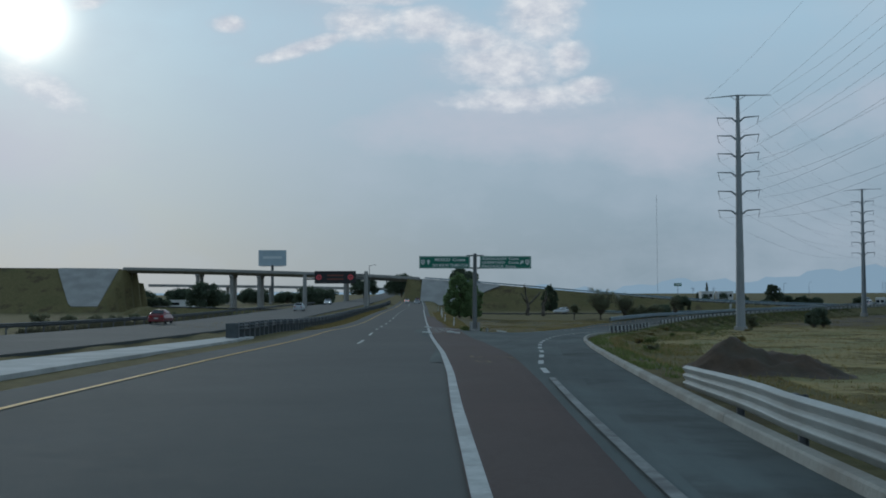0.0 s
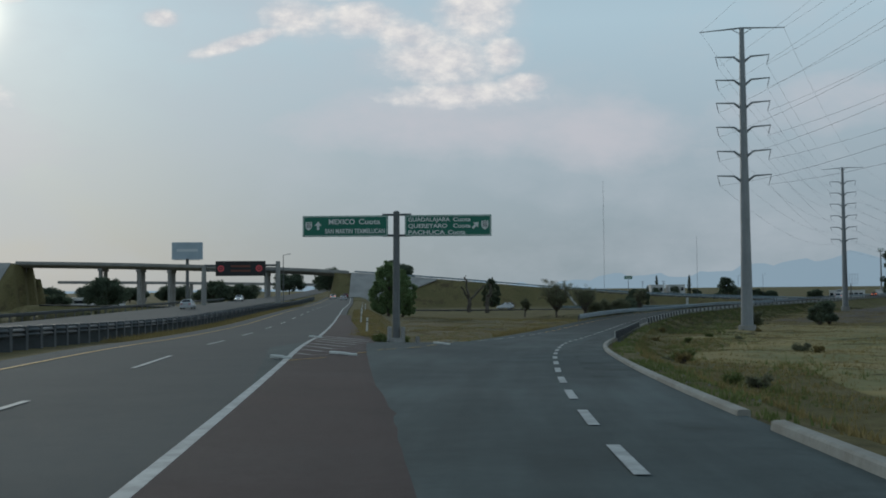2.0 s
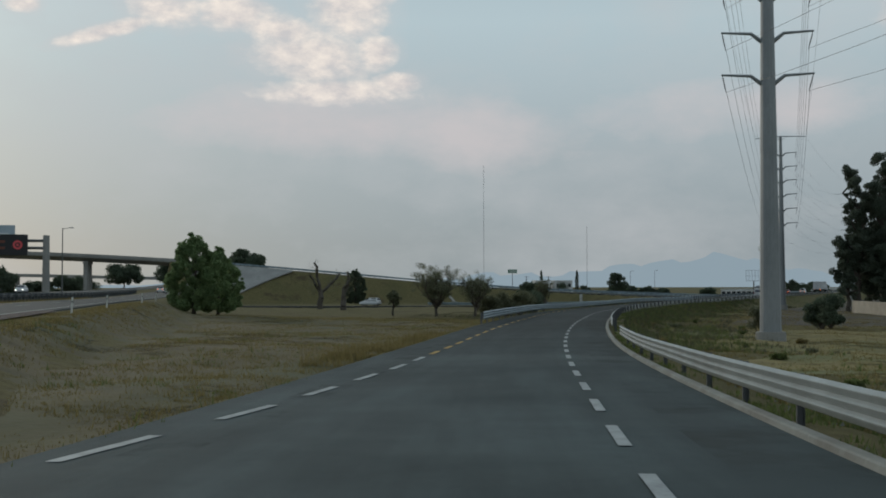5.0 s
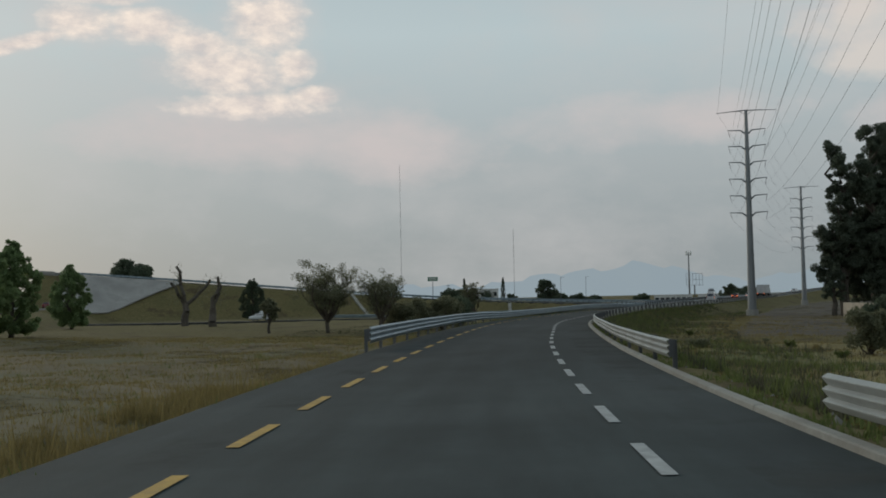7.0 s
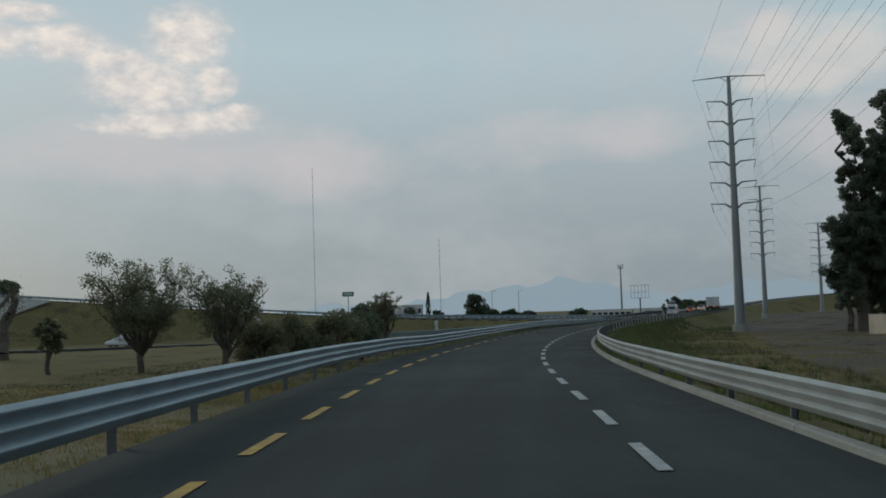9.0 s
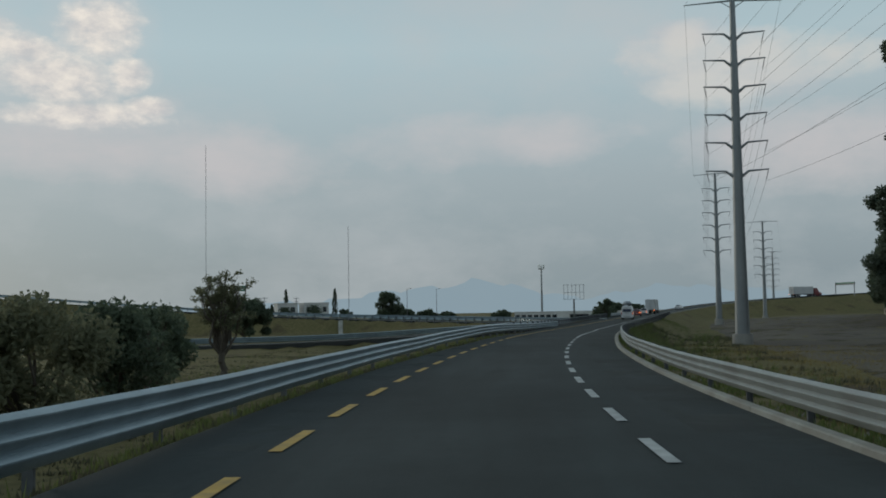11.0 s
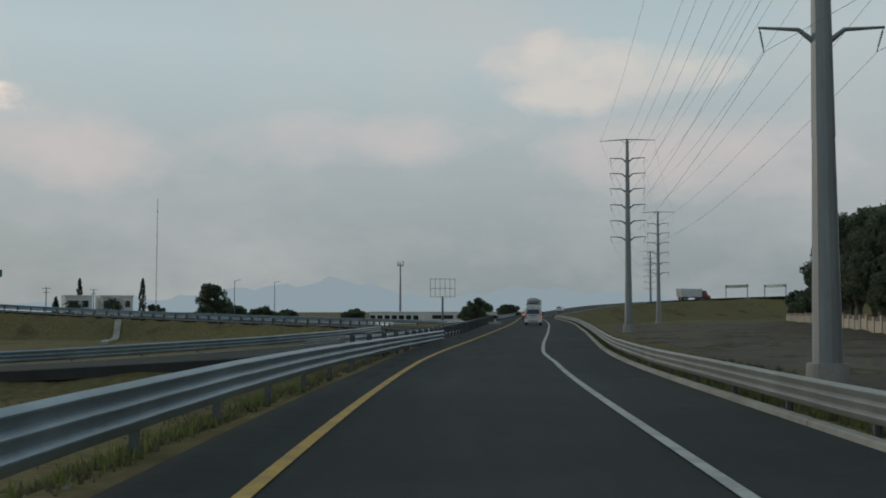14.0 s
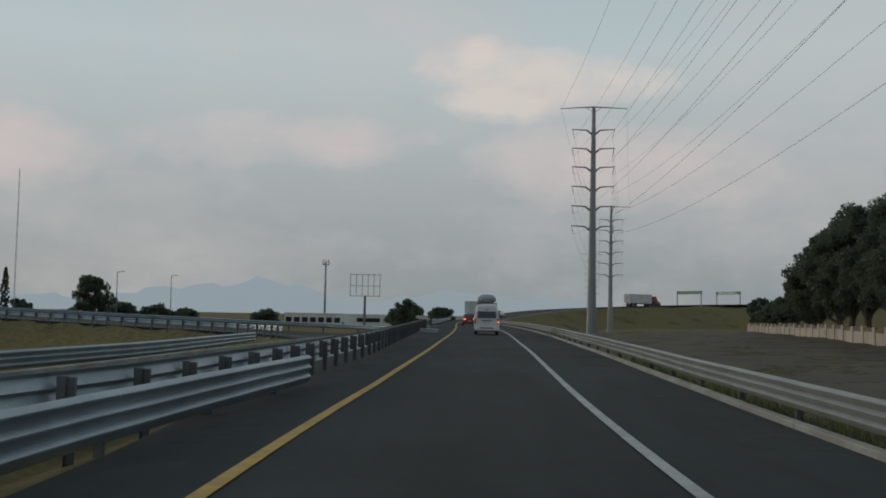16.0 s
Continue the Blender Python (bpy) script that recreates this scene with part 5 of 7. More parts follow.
def tree(x, y, h, w, seed, label, leaf, kind="round", density=1.0, trunk=0.28, name="tree", leaf_size=0.16, z=None, group="trees in the fields"):
    rng = np.random.default_rng(seed)
    root = thing(name, pose(x, y, (ground_at(x, y) if z is None else z) - 0.05), label, "tree", group)
    bm = bmesh.new()
    r0 = h * 0.022 + 0.05
    top = trunk * h
    limb(bm, (0, 0, -0.2), (rng.normal() * 0.1, rng.normal() * 0.1, top), r0 * 1.25, r0 * 0.9, rng)
    clumps = []
    if kind == "round":
        k = 9
        for i in range(k):
            a = 2 * math.pi * i / k + rng.uniform(-0.4, 0.4)
            f = rng.uniform(0.25, 1.0)
            tip = Vector((math.cos(a) * w * 0.42 * f, math.sin(a) * w * 0.42 * f, top + (h - top) * (0.92 - 0.5 * f * f) * rng.uniform(0.75, 1.0)))
            limb(bm, (0, 0, top * rng.uniform(0.7, 1.0)), tip, r0 * 0.6, r0 * 0.15, rng)
            clumps.append((tip, w * rng.uniform(0.11, 0.17)))
        limb(bm, (0, 0, top), (0, 0, h * 0.85), r0 * 0.8, r0 * 0.2, rng)
        for i in range(40):
            a, f = rng.uniform(0, 2 * math.pi), math.sqrt(rng.uniform(0, 1))
            zz = rng.uniform(0.12, 0.9)
            rr = w * 0.46 * math.sqrt(max(0.05, 1 - (2 * zz - 0.85) ** 2)) * f
            clumps.append((Vector((math.cos(a) * rr, math.sin(a) * rr, top * 0.8 + (h - top * 0.8) * zz)), w * rng.uniform(0.07, 0.14)))
    elif kind == "cone":
        limb(bm, (0, 0, top), (0, 0, h * 0.96), r0 * 0.8, 0.02, rng)
        for i in range(90):
            zz = ((i + 0.5) / 90) ** 1.1
            full = max(0.06, 1 - abs((zz - 0.40) / 0.62) ** 2.3)
            rr = w * 0.5 * full * math.sqrt(rng.uniform(0.1, 1.0))
            a = i * 2.39996 + rng.uniform(-0.3, 0.3)
            tip = Vector((math.cos(a) * rr, math.sin(a) * rr, top * 0.7 + (h - top * 0.7) * zz))
            if i % 3 == 0:
                limb(bm, (0, 0, max(top * 0.8, tip.z - rr * 0.9)), tip, r0 * 0.25, 0.02, rng, 2, 4)
            clumps.append((tip, w * rng.uniform(0.07, 0.12)))
            if rng.uniform() > 0.6:
                clumps.append((tip + Vector((0, 0, w * 0.12)), w * 0.05))
    elif kind == "tall":
        limb(bm, (0, 0, top), (rng.normal() * 0.6, rng.normal() * 0.6, h * 0.95), r0 * 0.9, 0.06, rng, 5)
        for i in range(30):
            zz = rng.uniform(0.24, 1.0)
            a = rng.uniform(0, 2 * math.pi)
            rr = w * 0.46 * rng.uniform(0.25, 1.0) * (1.15 - 0.45 * zz)
            tip = Vector((math.cos(a) * rr, math.sin(a) * rr, h * zz * 0.97))
            limb(bm, (0, 0, max(top, tip.z - rr * 1.1)), tip, r0 * 0.3, 0.03, rng, 2, 5)
            for q in range(6):
                clumps.append((tip + Vector((rng.normal() * w * 0.09, rng.normal() * w * 0.09, rng.normal() * w * 0.14)), w * rng.uniform(0.07, 0.13)))
    elif kind == "bush":
        for i in range(12):
            a, f = rng.uniform(0, 2 * math.pi), math.sqrt(rng.uniform(0, 1))
            tip = Vector((math.cos(a) * w * 0.4 * f, math.sin(a) * w * 0.4 * f, h * rng.uniform(0.25, 0.85)))
            limb(bm, (0, 0, 0), tip, r0 * 0.5, 0.02, rng, 2, 5)
            clumps.append((tip, w * rng.uniform(0.14, 0.24)))
    elif kind == "sparse":
        for i in range(22):
            a = 2 * math.pi * i / 22 + rng.uniform(-0.3, 0.3)
            f = rng.uniform(0.3, 1.0)
            tip = Vector((math.cos(a) * w * 0.46 * f, math.sin(a) * w * 0.46 * f, top + (h - top) * rng.uniform(0.45, 1.0)))
            pts = limb(bm, (0, 0, top * rng.uniform(0.6, 1.0)), tip, r0 * 0.5, 0.02, rng, 4, 5)
            for q in range(8):
                b = pts[2].lerp(tip, rng.uniform(0, 1))
                e = b + Vector(rng.normal(size=3) * w * 0.09) + Vector((0, 0, w * 0.06))
                limb(bm, b, e, 0.02, 0.008, rng, 1, 3)
                clumps.append((e, w * 0.08))
    part("trunk", bm, BARK, root)
    pts, sz = [], []
    for c, r in clumps:
        n = int(density * max(14, 330 * (r / 0.9) ** 1.6 * (0.16 / leaf_size) ** 1.4))
        d = rng.normal(size=(n, 3))
        d /= np.linalg.norm(d, axis=1)[:, None]
        q = np.array(c) + d * r * (rng.uniform(0, 1, size=(n, 1)) ** 0.45) * np.array([1, 1, 0.8]) * rng.uniform(0.75, 1.25)
        pts.append(q)
        sz.append(leaf_size * rng.uniform(0.6, 1.4, size=n))
    v, f = leaf_cards(np.concatenate(pts), np.concatenate(sz), rng)
    me = bpy.data.meshes.new("crown")
    me.from_pydata(v.tolist(), [], f.tolist())
    me.materials.append(leaf)
    crown = new("crown", me)
    crown.parent = root
    return root


def snag(x, y, h, seed, arms):
    rng = np.random.default_rng(seed)
    root = thing("pollarded_tree", pose(x, y, ground_at(x, y) - 0.1), "dark pollarded tree with bare forked limbs and thin shoots", "tree", "trees in the fields")
    bm = bmesh.new()
    limb(bm, (0, 0, -0.2), (0, 0, h * 0.4), 0.5, 0.36, rng, 3, 9)
    tips = []
    for ax, az in arms:
        tip = Vector((ax, rng.normal() * 0.3, az))
        limb(bm, (0, 0, h * 0.36), tip, 0.27, 0.15, rng, 4, 7)
        tips.append(tip)
        for k in range(9):
            b = Vector((0, 0, h * 0.4)).lerp(tip, rng.uniform(0.3, 1.0))
            limb(bm, b, b + Vector((rng.normal() * 0.4, rng.normal() * 0.4, rng.uniform(0.2, 0.9))), 0.025, 0.008, rng, 1, 3)
    part("trunk", bm, BARK, root)
    pts = np.concatenate([np.array(t) * rng.uniform(0.55, 1.0, size=(160, 1)) + rng.normal(size=(160, 3)) * 0.42 for t in tips])
    v, f = leaf_cards(pts, rng.uniform(0.05, 0.13, size=len(pts)), rng)
    me = bpy.data.meshes.new("crown")
    me.from_pydata(v.tolist(), [], f.tolist())
    me.materials.append(LEAF_GREY)
    c = new("crown", me)
    c.parent = root


# island of grass between motorway and ramp
tree(37.3, 208.4, 8.3, 6.4, 1, "dense green roadside tree with a tapering crown", LEAF_GREEN, "cone", 1.6, 0.12)
tree(40.8, 214.3, 7.53, 4.94, 2, "dense green tree beside a larger one", LEAF_GREEN, "cone", 1.5, 0.12)
tree(49.8, 268, 7.76, 5.41, 3, "small dense green tree on the grass", LEAF_GREEN, "cone", 1.4, 0.12)
snag(61.7, 251.5, 7.29, 4, ((-1.06, 7.41), (3.06, 5.76), (-1.76, 5.41)))
snag(63.3, 243.0, 5.88, 5, ((0.59, 5.88), (1.06, 4.94)))
tree(99.6, 373, 8.94, 6.59, 6, "dark conical tree at the foot of the bank", LEAF_DARK, "cone", 1.3, 0.1)
tree(67.4, 212.3, 5.77, 6.46, 7, "spreading thin-leaved tree with bare twigs", LEAF_GREY, "sparse", 0.22, 0.26, leaf_size=0.075)
tree(70.9, 207.7, 4.97, 5.3, 8, "thin grey-green tree with forked stems", LEAF_GREY, "sparse", 0.17, 0.26, leaf_size=0.075)
tree(63.2, 216.7, 3.41, 1.88, 9, "slender young tree on dry grass", LEAF_GREY, "round", 0.7, 0.4)
for k, (x, y, h, w) in enumerate(((73.1, 208.9, 2.95, 3.94), (76, 210.7, 3.24, 4.32), (78.9, 212.4, 3.2, 4.48), (81.9, 215.4, 3.29, 3.82), (85.1, 222.6, 3.24, 3.24))):
    tree(x, y, h, w, 20 + k, "dull green dusty shrub in the hollow", LEAF_GREY if k < 3 else LEAF_DARK, "bush", 1.0, 0.1, "shrub", leaf_size=0.1, group="shrubs in the hollow")
tree(118.8, 298.2, 5.41, 6.59, 31, "round dark green tree below the bank", LEAF_DARK, "round", 1.3, 0.25)
tree(83.6, 218.1, 3.3, 2.5, 32, "dark bushy tree close behind the rail", LEAF_DARK, "round", 0.55, 0.3, leaf_size=0.085)
tree(91.5, 232.9, 4.7, 2.9, 34, "slim dusty tree close behind the rail", LEAF_GREY, "sparse", 0.34, 0.25, leaf_size=0.07)
tree(79.3, 432.2, 11.17, 15.29, 33, "broad dark tree behind the bridge approach", LEAF_DARK, "round", 0.7, 0.2, leaf_size=0.4, z=2.8)
for k, (x, y, h, w) in enumerate(((-21.4, 388.5, 10.59, 15.29), (11.6, 308.5, 7.06, 9.41), (25.3, 494.3, 9.41, 14.11), (45.9, 517.7, 9.41, 16.47), (-70.8, 506, 10.59, 16.47), (68.7, 552.8, 11.76, 18.82))):
    tree(x, y, h, w, 40 + k, "hazy dark tree near the overpass", LEAF_DARK, "round", 0.6, 0.2, leaf_size=0.4, group="distant trees")
for k in range(14):
    a = k / 13
    tree(-28 + 23.5 * a, 141 + 123 * a, 1.65, 2.6, 60 + k, "low dusty shrub on the verge", LEAF_GREY, "bush", 0.5, 0.1, "shrub", group="shrubs on the far verge")
# right-hand side
tree(91.6, 170.2, 3.52, 3.99, 80, "dark green bush in the field", LEAF_DARK, "bush", 1.5, 0.1, "shrub")
tree(94.6, 172.6, 2.94, 3.29, 81, "dark green bush in the field", LEAF_DARK, "bush", 1.5, 0.1, "shrub")
tree(71.9, 152.4, 2.1, 2.22, 82, "dusty green weed clump in the verge", LEAF_GREY, "bush", 1.2, 0.1, "shrub", leaf_size=0.1)
for k, (x, y, h, w) in enumerate(((154.3, 238.4, 25.29, 6.47), (158.6, 236.7, 26.46, 8.23), (153.2, 239.5, 13.53, 5.29), (163.9, 240.3, 27.64, 9.41), (168.1, 237.4, 23.52, 9.41), (160.7, 243.1, 16.47, 7.06), (172.1, 242.8, 25.87, 9.41), (158.1, 234.4, 11.76, 5.88))):
    tree(x, y, h, w, 90 + k, "tall dark eucalyptus with a patchy crown", LEAF_EUC, "tall", 1.15, 0.22, leaf_size=0.17, group="eucalyptus stand")
for k, (x, y, h, w) in enumerate(((215.8, 282.2, 12.9, 10.6), (223.7, 287.7, 15.3, 10.6), (231.9, 292.5, 15.3, 11.8), (241.5, 299.4, 14.8, 11.9), (251.1, 305.4, 16.8, 13.0), (261.7, 312.5, 17.8, 14.1), (272.3, 320.7, 18.8, 14.1), (282.8, 327.8, 17.8, 14.1), (293.4, 334.9, 16.8, 13.0), (305.1, 344.3, 15.3, 13.0), (316.8, 352.6, 12.3, 10.8), (329.7, 362.0, 8.4, 9.7), (279.7, 316.2, 19.3, 14.1), (345.0, 373.8, 7.1, 8.2), (360.2, 384.5, 6.5, 8.2), (376.7, 397.4, 8.2, 7.1))):
    tree(x, y, h * 1.09, w * 1.03, 110 + k, "large dark green tree behind the wall", LEAF_DARK, "round", 1.0, 0.16, leaf_size=0.28, group="trees behind the wall")
for k, (x, y, h, w) in enumerate(((-150, 640, 9, 26), (-120, 610, 8, 22), (-98, 655, 10, 26), (-72, 630, 8, 24), (-52, 668, 9, 24), (-30, 640, 8, 20), (-8, 700, 9, 24), (12, 640, 7, 18), (32, 700, 9, 22), (88, 720, 9, 24), (-44, 455, 5, 12), (-84, 560, 7, 20))):
    tree(x, y, h, w, 400 + k, "low hazy tree clump beyond the overpass", LEAF_DARK, "round", 0.6, 0.12, leaf_size=0.5, group="distant trees")
for k, (x, y, h) in enumerate(((16.35, 88.1, 0.42), (17.5, 88.9, 0.4), (18.6, 89.4, 0.34), (16.0, 87.0, 0.28))):
    tree(x, y, h, h * 2.2, 420 + k, "green weeds round the foot of the sign", GRASS_GREEN, "bush", 0.9, 0.1, "weed_clump", leaf_size=0.06, group="weed clumps on the verge")
rng_weed = random.Random(5)
for k in range(26):
    p = RAMP.at(R0 + 51.9 + 6.2 * k + rng_weed.uniform(-3, 3), rng_weed.uniform(5.8, 16.0))
    h = rng_weed.uniform(0.3, 0.65)
    tree(p.x, p.y, h, h * rng_weed.uniform(1.2, 2.2), 300 + k, "low olive weed clump on the verge", (LEAF_GREY, GRASS_GREEN, GRASS_DRY)[k % 3], "bush", 0.7, 0.1, "weed_clump", leaf_size=0.06, group="weed clumps on the verge")
# beyond the embankment
tree(224.3, 452.5, 10.35, 9.41, 130, "tall rounded dark tree among houses", LEAF_DARK, "round", 0.9, 0.2, leaf_size=0.3)
for k, (x, y, h, w) in enumerate(((235.4, 462, 4.94, 8.23), (245.3, 466.7, 4.7, 8.23), (251.4, 464.4, 4.23, 7.06), (296.9, 443.4, 7.64, 7.64), (328, 463.6, 6.12, 8.23), (314.1, 461.1, 3.76, 7.06), (281.1, 477.4, 4.12, 8.23), (216.6, 445.4, 3.53, 5.88), (351.5, 507.2, 5.88, 10.59), (372.6, 524.9, 7.06, 10.59))):
    tree(x, y, h, w, 140 + k, "rounded dark tree beyond the embankment", LEAF_DARK, "round", 0.8, 0.15, leaf_size=0.3, group="distant trees")
for k, (x, y, h) in enumerate(((207.4, 453.1, 10.82), (197.1, 463, 11.06), (186.5, 448.2, 6.59))):
    tree(x, y, h, 1.5, 160 + k, "narrow dark cypress near a house", LEAF_DARK, "cone", 4.0, 0.05, leaf_size=0.22, group="cypresses by the house")


def palm(x, y, h, seed):
    rng = np.random.default_rng(seed)
    root = thing("palm_tree", pose(x, y, ground_at(x, y)), "squat palm with arching fronds", "tree", "palms by the house")
    bm = bmesh.new()
    limb(bm, (0, 0, -0.2), (0, 0, h * 0.72), 0.25, 0.2, rng, 3, 8)
    part("trunk", bm, BARK, root)
    verts, faces = [], []
    for k in range(80):
        a, up = rng.uniform(0, 6.28), rng.uniform(-0.3, 1.2)
        ln = 2.5
        prev = None
        for j in range(5):
            f = j / 4
            p = Vector((math.cos(a) * ln * f, math.sin(a) * ln * f, h * 0.72 + ln * (up * f - 0.9 * f * f)))
            wd = 0.30 * (1 - f) + 0.07
            side = Vector((-math.sin(a) * wd, math.cos(a) * wd, 0))
            verts += [p - side, p + side]
            if j:
                n = len(verts)
                faces.append((n - 4, n - 3, n - 1, n - 2))
    mesh("fronds", verts, faces, LEAF_DARK, root)


palm(189.1, 445.3, 7.06, 1)
palm(197.2, 444.8, 7.76, 2)
tree(209.1, 450.1, 5.65, 4.94, 165, "low rounded dark tree beside a cypress", LEAF_DARK, "round", 0.8, 0.15, leaf_size=0.3, group="distant trees")


def utility_pole(x, y, h):
    root = thing("utility_pole", pose(x, y, ground_at(x, y)), "thin grey utility pole with short crossarms", "utility pole", "utility poles by the house")
    bm = bmesh.new()
    tube(bm, (0, 0, -0.4), (0, 0, h), 0.13, 0.09, 8)
    part("shaft", bm, GALV_POST, root)
    for z, w in ((h - 0.25, 1.8), (h - 1.1, 1.2)):
        bm = bmesh.new()
        box_bm(bm, (w, 0.1, 0.12), pose(0, -0.1, z), 0.01)
        part("crossarm", bm, GALV_POST, root)


utility_pole(185.1, 449.9, 8.7)
utility_pole(200.8, 464.2, 8.94)


EARTH = surface("brown_dumped_earth", (0.040, 0.026, 0.016), (0.105, 0.070, 0.043), 1.2, 0.95, 0.9, 5.0, third=(0.06, 0.056, 0.04), third_scale=0.5, third_amount=0.6)


def mound():
    rng = np.random.default_rng(3)
    n, verts, faces = 34, [], []
    for j in range(n):
        for i in range(n):
            u, v = i / (n - 1) * 2 - 1, j / (n - 1) * 2 - 1
            x, y = 21.6 + 5.0 * u, 44.4 + 3.2 * v
            h = 1.55 * math.exp(-((u + 0.35) ** 2 / 0.10 + v * v / 0.25)) + 0.95 * math.exp(-((u - 0.25) ** 2 / 0.12 + (v + 0.1) ** 2 / 0.25))
            h += 0.34 * noise.noise(Vector((x * 1.3, y * 1.3, 0))) * min(1, h * 2) + 0.12 * noise.noise(Vector((x * 4, y * 4, 2))) * min(1, h * 2)
            verts.append((x, y, ground_at(x, y) - 0.06 + max(0, h)))
    for j in range(n - 1):
        for i in range(n - 1):
            a = j * n + i
            faces.append((a, a + 1, a + n + 1, a + n))
    tagged(mesh("earth_mound", verts, faces, EARTH, smooth=True), "heap of dark earth dumped on the grass verge", "earth mound")


mound()


def patchy(name, dark, light, scale, cover, third=None):
    """Earth or straw lying in ragged patches, open to the grass below."""
    m = surface(name, dark, light, 0.7, 0.95, 0.8, 4.0, third=third, third_scale=0.11, third_amount=0.85)
    nt = m.node_tree
    pos = node(nt, "ShaderNodeNewGeometry").outputs["Position"]
    n = node(nt, "ShaderNodeTexNoise", {"Vector": pos, "Scale": scale, "Detail": 9.0, "Roughness": 0.68}).outputs["Fac"]
    f = math_node(nt, "MULTIPLY", math_node(nt, "SUBTRACT", n, cover), 9.0, clamp=True)
    clear = node(nt, "ShaderNodeBsdfTransparent")
    both = node(nt, "ShaderNodeMixShader", {0: f, 1: clear.outputs[0], 2: nt.nodes["Principled BSDF"].outputs[0]})
    nt.links.new(both.outputs[0], nt.nodes["Material Output"].inputs[0])
    return m


SOIL_PLOT = patchy("ragged_tilled_soil", (0.034, 0.028, 0.019), (0.078, 0.062, 0.040), 0.16, 0.34, (0.088, 0.074, 0.045))


def field_patch():
    """Tilled dark plot beside the wall."""
    verts, faces, nx, ny = [], [], 80, 30
    for j in range(ny):
        for i in range(nx):
            u, v = i / (nx - 1), j / (ny - 1)
            p = RAMP.at(R0 + 204.7 + 350 * u, 14 + 4 * math.sin(9 * u) * (1 - v) * 0.5 + (17 + 35 * u) * v)
            rim = i in (0, nx - 1) or j in (0, ny - 1)
            verts.append((p.x, p.y, ground_at(p.x, p.y) + 0.03 + 0.03 * noise.noise(Vector((p.x * 0.6, p.y * 0.6, 1))) - (0.4 if rim else 0.0)))
    for j in range(ny - 1):
        for i in range(nx - 1):
            a = j * nx + i
            faces.append((a, a + nx, a + nx + 1, a + 1))
    tagged(mesh("tilled_plot", verts, faces, SOIL_PLOT, smooth=True), "bare dark tilled soil beside the wall", "field", kind="structure")


field_patch()


def straw_field(name, label, s0, s1, side, material):
    """Straw field beside the ramp, kept off the other roads."""
    nx, ny, faces = 110, 40, []
    xs, ys = [], []
    for j in range(ny):
        for i in range(nx):
            u, v = i / (nx - 1), j / (ny - 1)
            off = (9.0 if side > 0 else 4.6) + 2.4 * math.sin(23 * u + 4 * math.sin(9 * u)) * (1 - v) * (side > 0) + (60 if side > 0 else 30) * v * v + 14 * v
            p = RAMP.at(s0 + (s1 - s0) * u, side * off)
            xs.append(p.x), ys.append(p.y)
    x, y = np.array(xs), np.array(ys)
    z = ground_height(x, y) + 0.035
    clear = (MAIN.nearest(x, y)[0] > 6.0) & (np.abs(LOOP.nearest(x, y)[0]) > 8.0) & ((x - y < -73) | (side > 0)) & ~((side < 0) & (y < 90))
    rim = [k // nx in (0, ny - 1) or k % nx in (0, nx - 1) for k in range(nx * ny)]
    verts = [(a, b, c + 0.05 * noise.noise(Vector((a * 0.5, b * 0.5, 4))) - (0.4 if e else 0.0)) for a, b, c, e in zip(xs, ys, z.tolist(), rim)]
    for j in range(ny - 1):
        for i in range(nx - 1):
            a = j * nx + i
            if clear[a] and clear[a + 1] and clear[a + nx] and clear[a + nx + 1]:
                q = (a, a + nx, a + nx + 1, a + 1)
                faces.append(q if side > 0 else q[::-1])
    tagged(mesh(name, verts, faces, material, smooth=True), label, "field", kind="structure")


STRAW = patchy("straw_and_weeds", (0.122, 0.097, 0.030), (0.270, 0.212, 0.066), 0.12, 0.36, (0.098, 0.112, 0.034))
along_drive(STRAW, 120.0, 190.0, 1.12, 0.85)
STRAW_GOLD = patchy("golden_straw", (0.066, 0.053, 0.023), (0.155, 0.122, 0.052), 0.10, 0.34, (0.074, 0.080, 0.032))
straw_field("outer_field", "straw-coloured field with olive weeds and bare earth", R0 - 42.6, R0 + 193.2, 1, STRAW)
straw_field("inner_field", "golden dry grass between the ramp and the motorway", R0 + 70.6, R0 + 196.7, -1, STRAW_GOLD)


def grass(name, label, count, seed, material, place, height, width=0.02, blades=5):
    rng = np.random.default_rng(seed)
    x, y = place(rng, count)
    z = ground_height(x, y)
    n = len(x)
    v = np.zeros((n, blades, 3, 3))
    for b in range(blades):
        a = rng.uniform(0, 6.283, n)
        h = height * rng.uniform(0.4, 1.0, n) * np.where(rng.uniform(0, 1, n) > 0.93, 2.2, 1.0)
        lean = h * rng.uniform(0.1, 0.75, n)
        ox, oy = rng.normal(size=n) * 0.07, rng.normal(size=n) * 0.07
        wd = width * rng.uniform(0.7, 1.6, n)
        v[:, b, 0] = np.stack([x + ox - np.sin(a) * wd, y + oy + np.cos(a) * wd, z - 0.03], 1)
        v[:, b, 1] = np.stack([x + ox + np.sin(a) * wd, y + oy - np.cos(a) * wd, z - 0.03], 1)
        v[:, b, 2] = np.stack([x + ox + np.cos(a) * lean, y + oy + np.sin(a) * lean, z + h], 1)
    me = bpy.data.meshes.new(name)
    me.from_pydata(v.reshape(-1, 3).tolist(), [], np.arange(n * blades * 3).reshape(-1, 3).tolist())
    me.materials.append(material)
    tagged(new(name, me), label, "grass", kind="stuff")


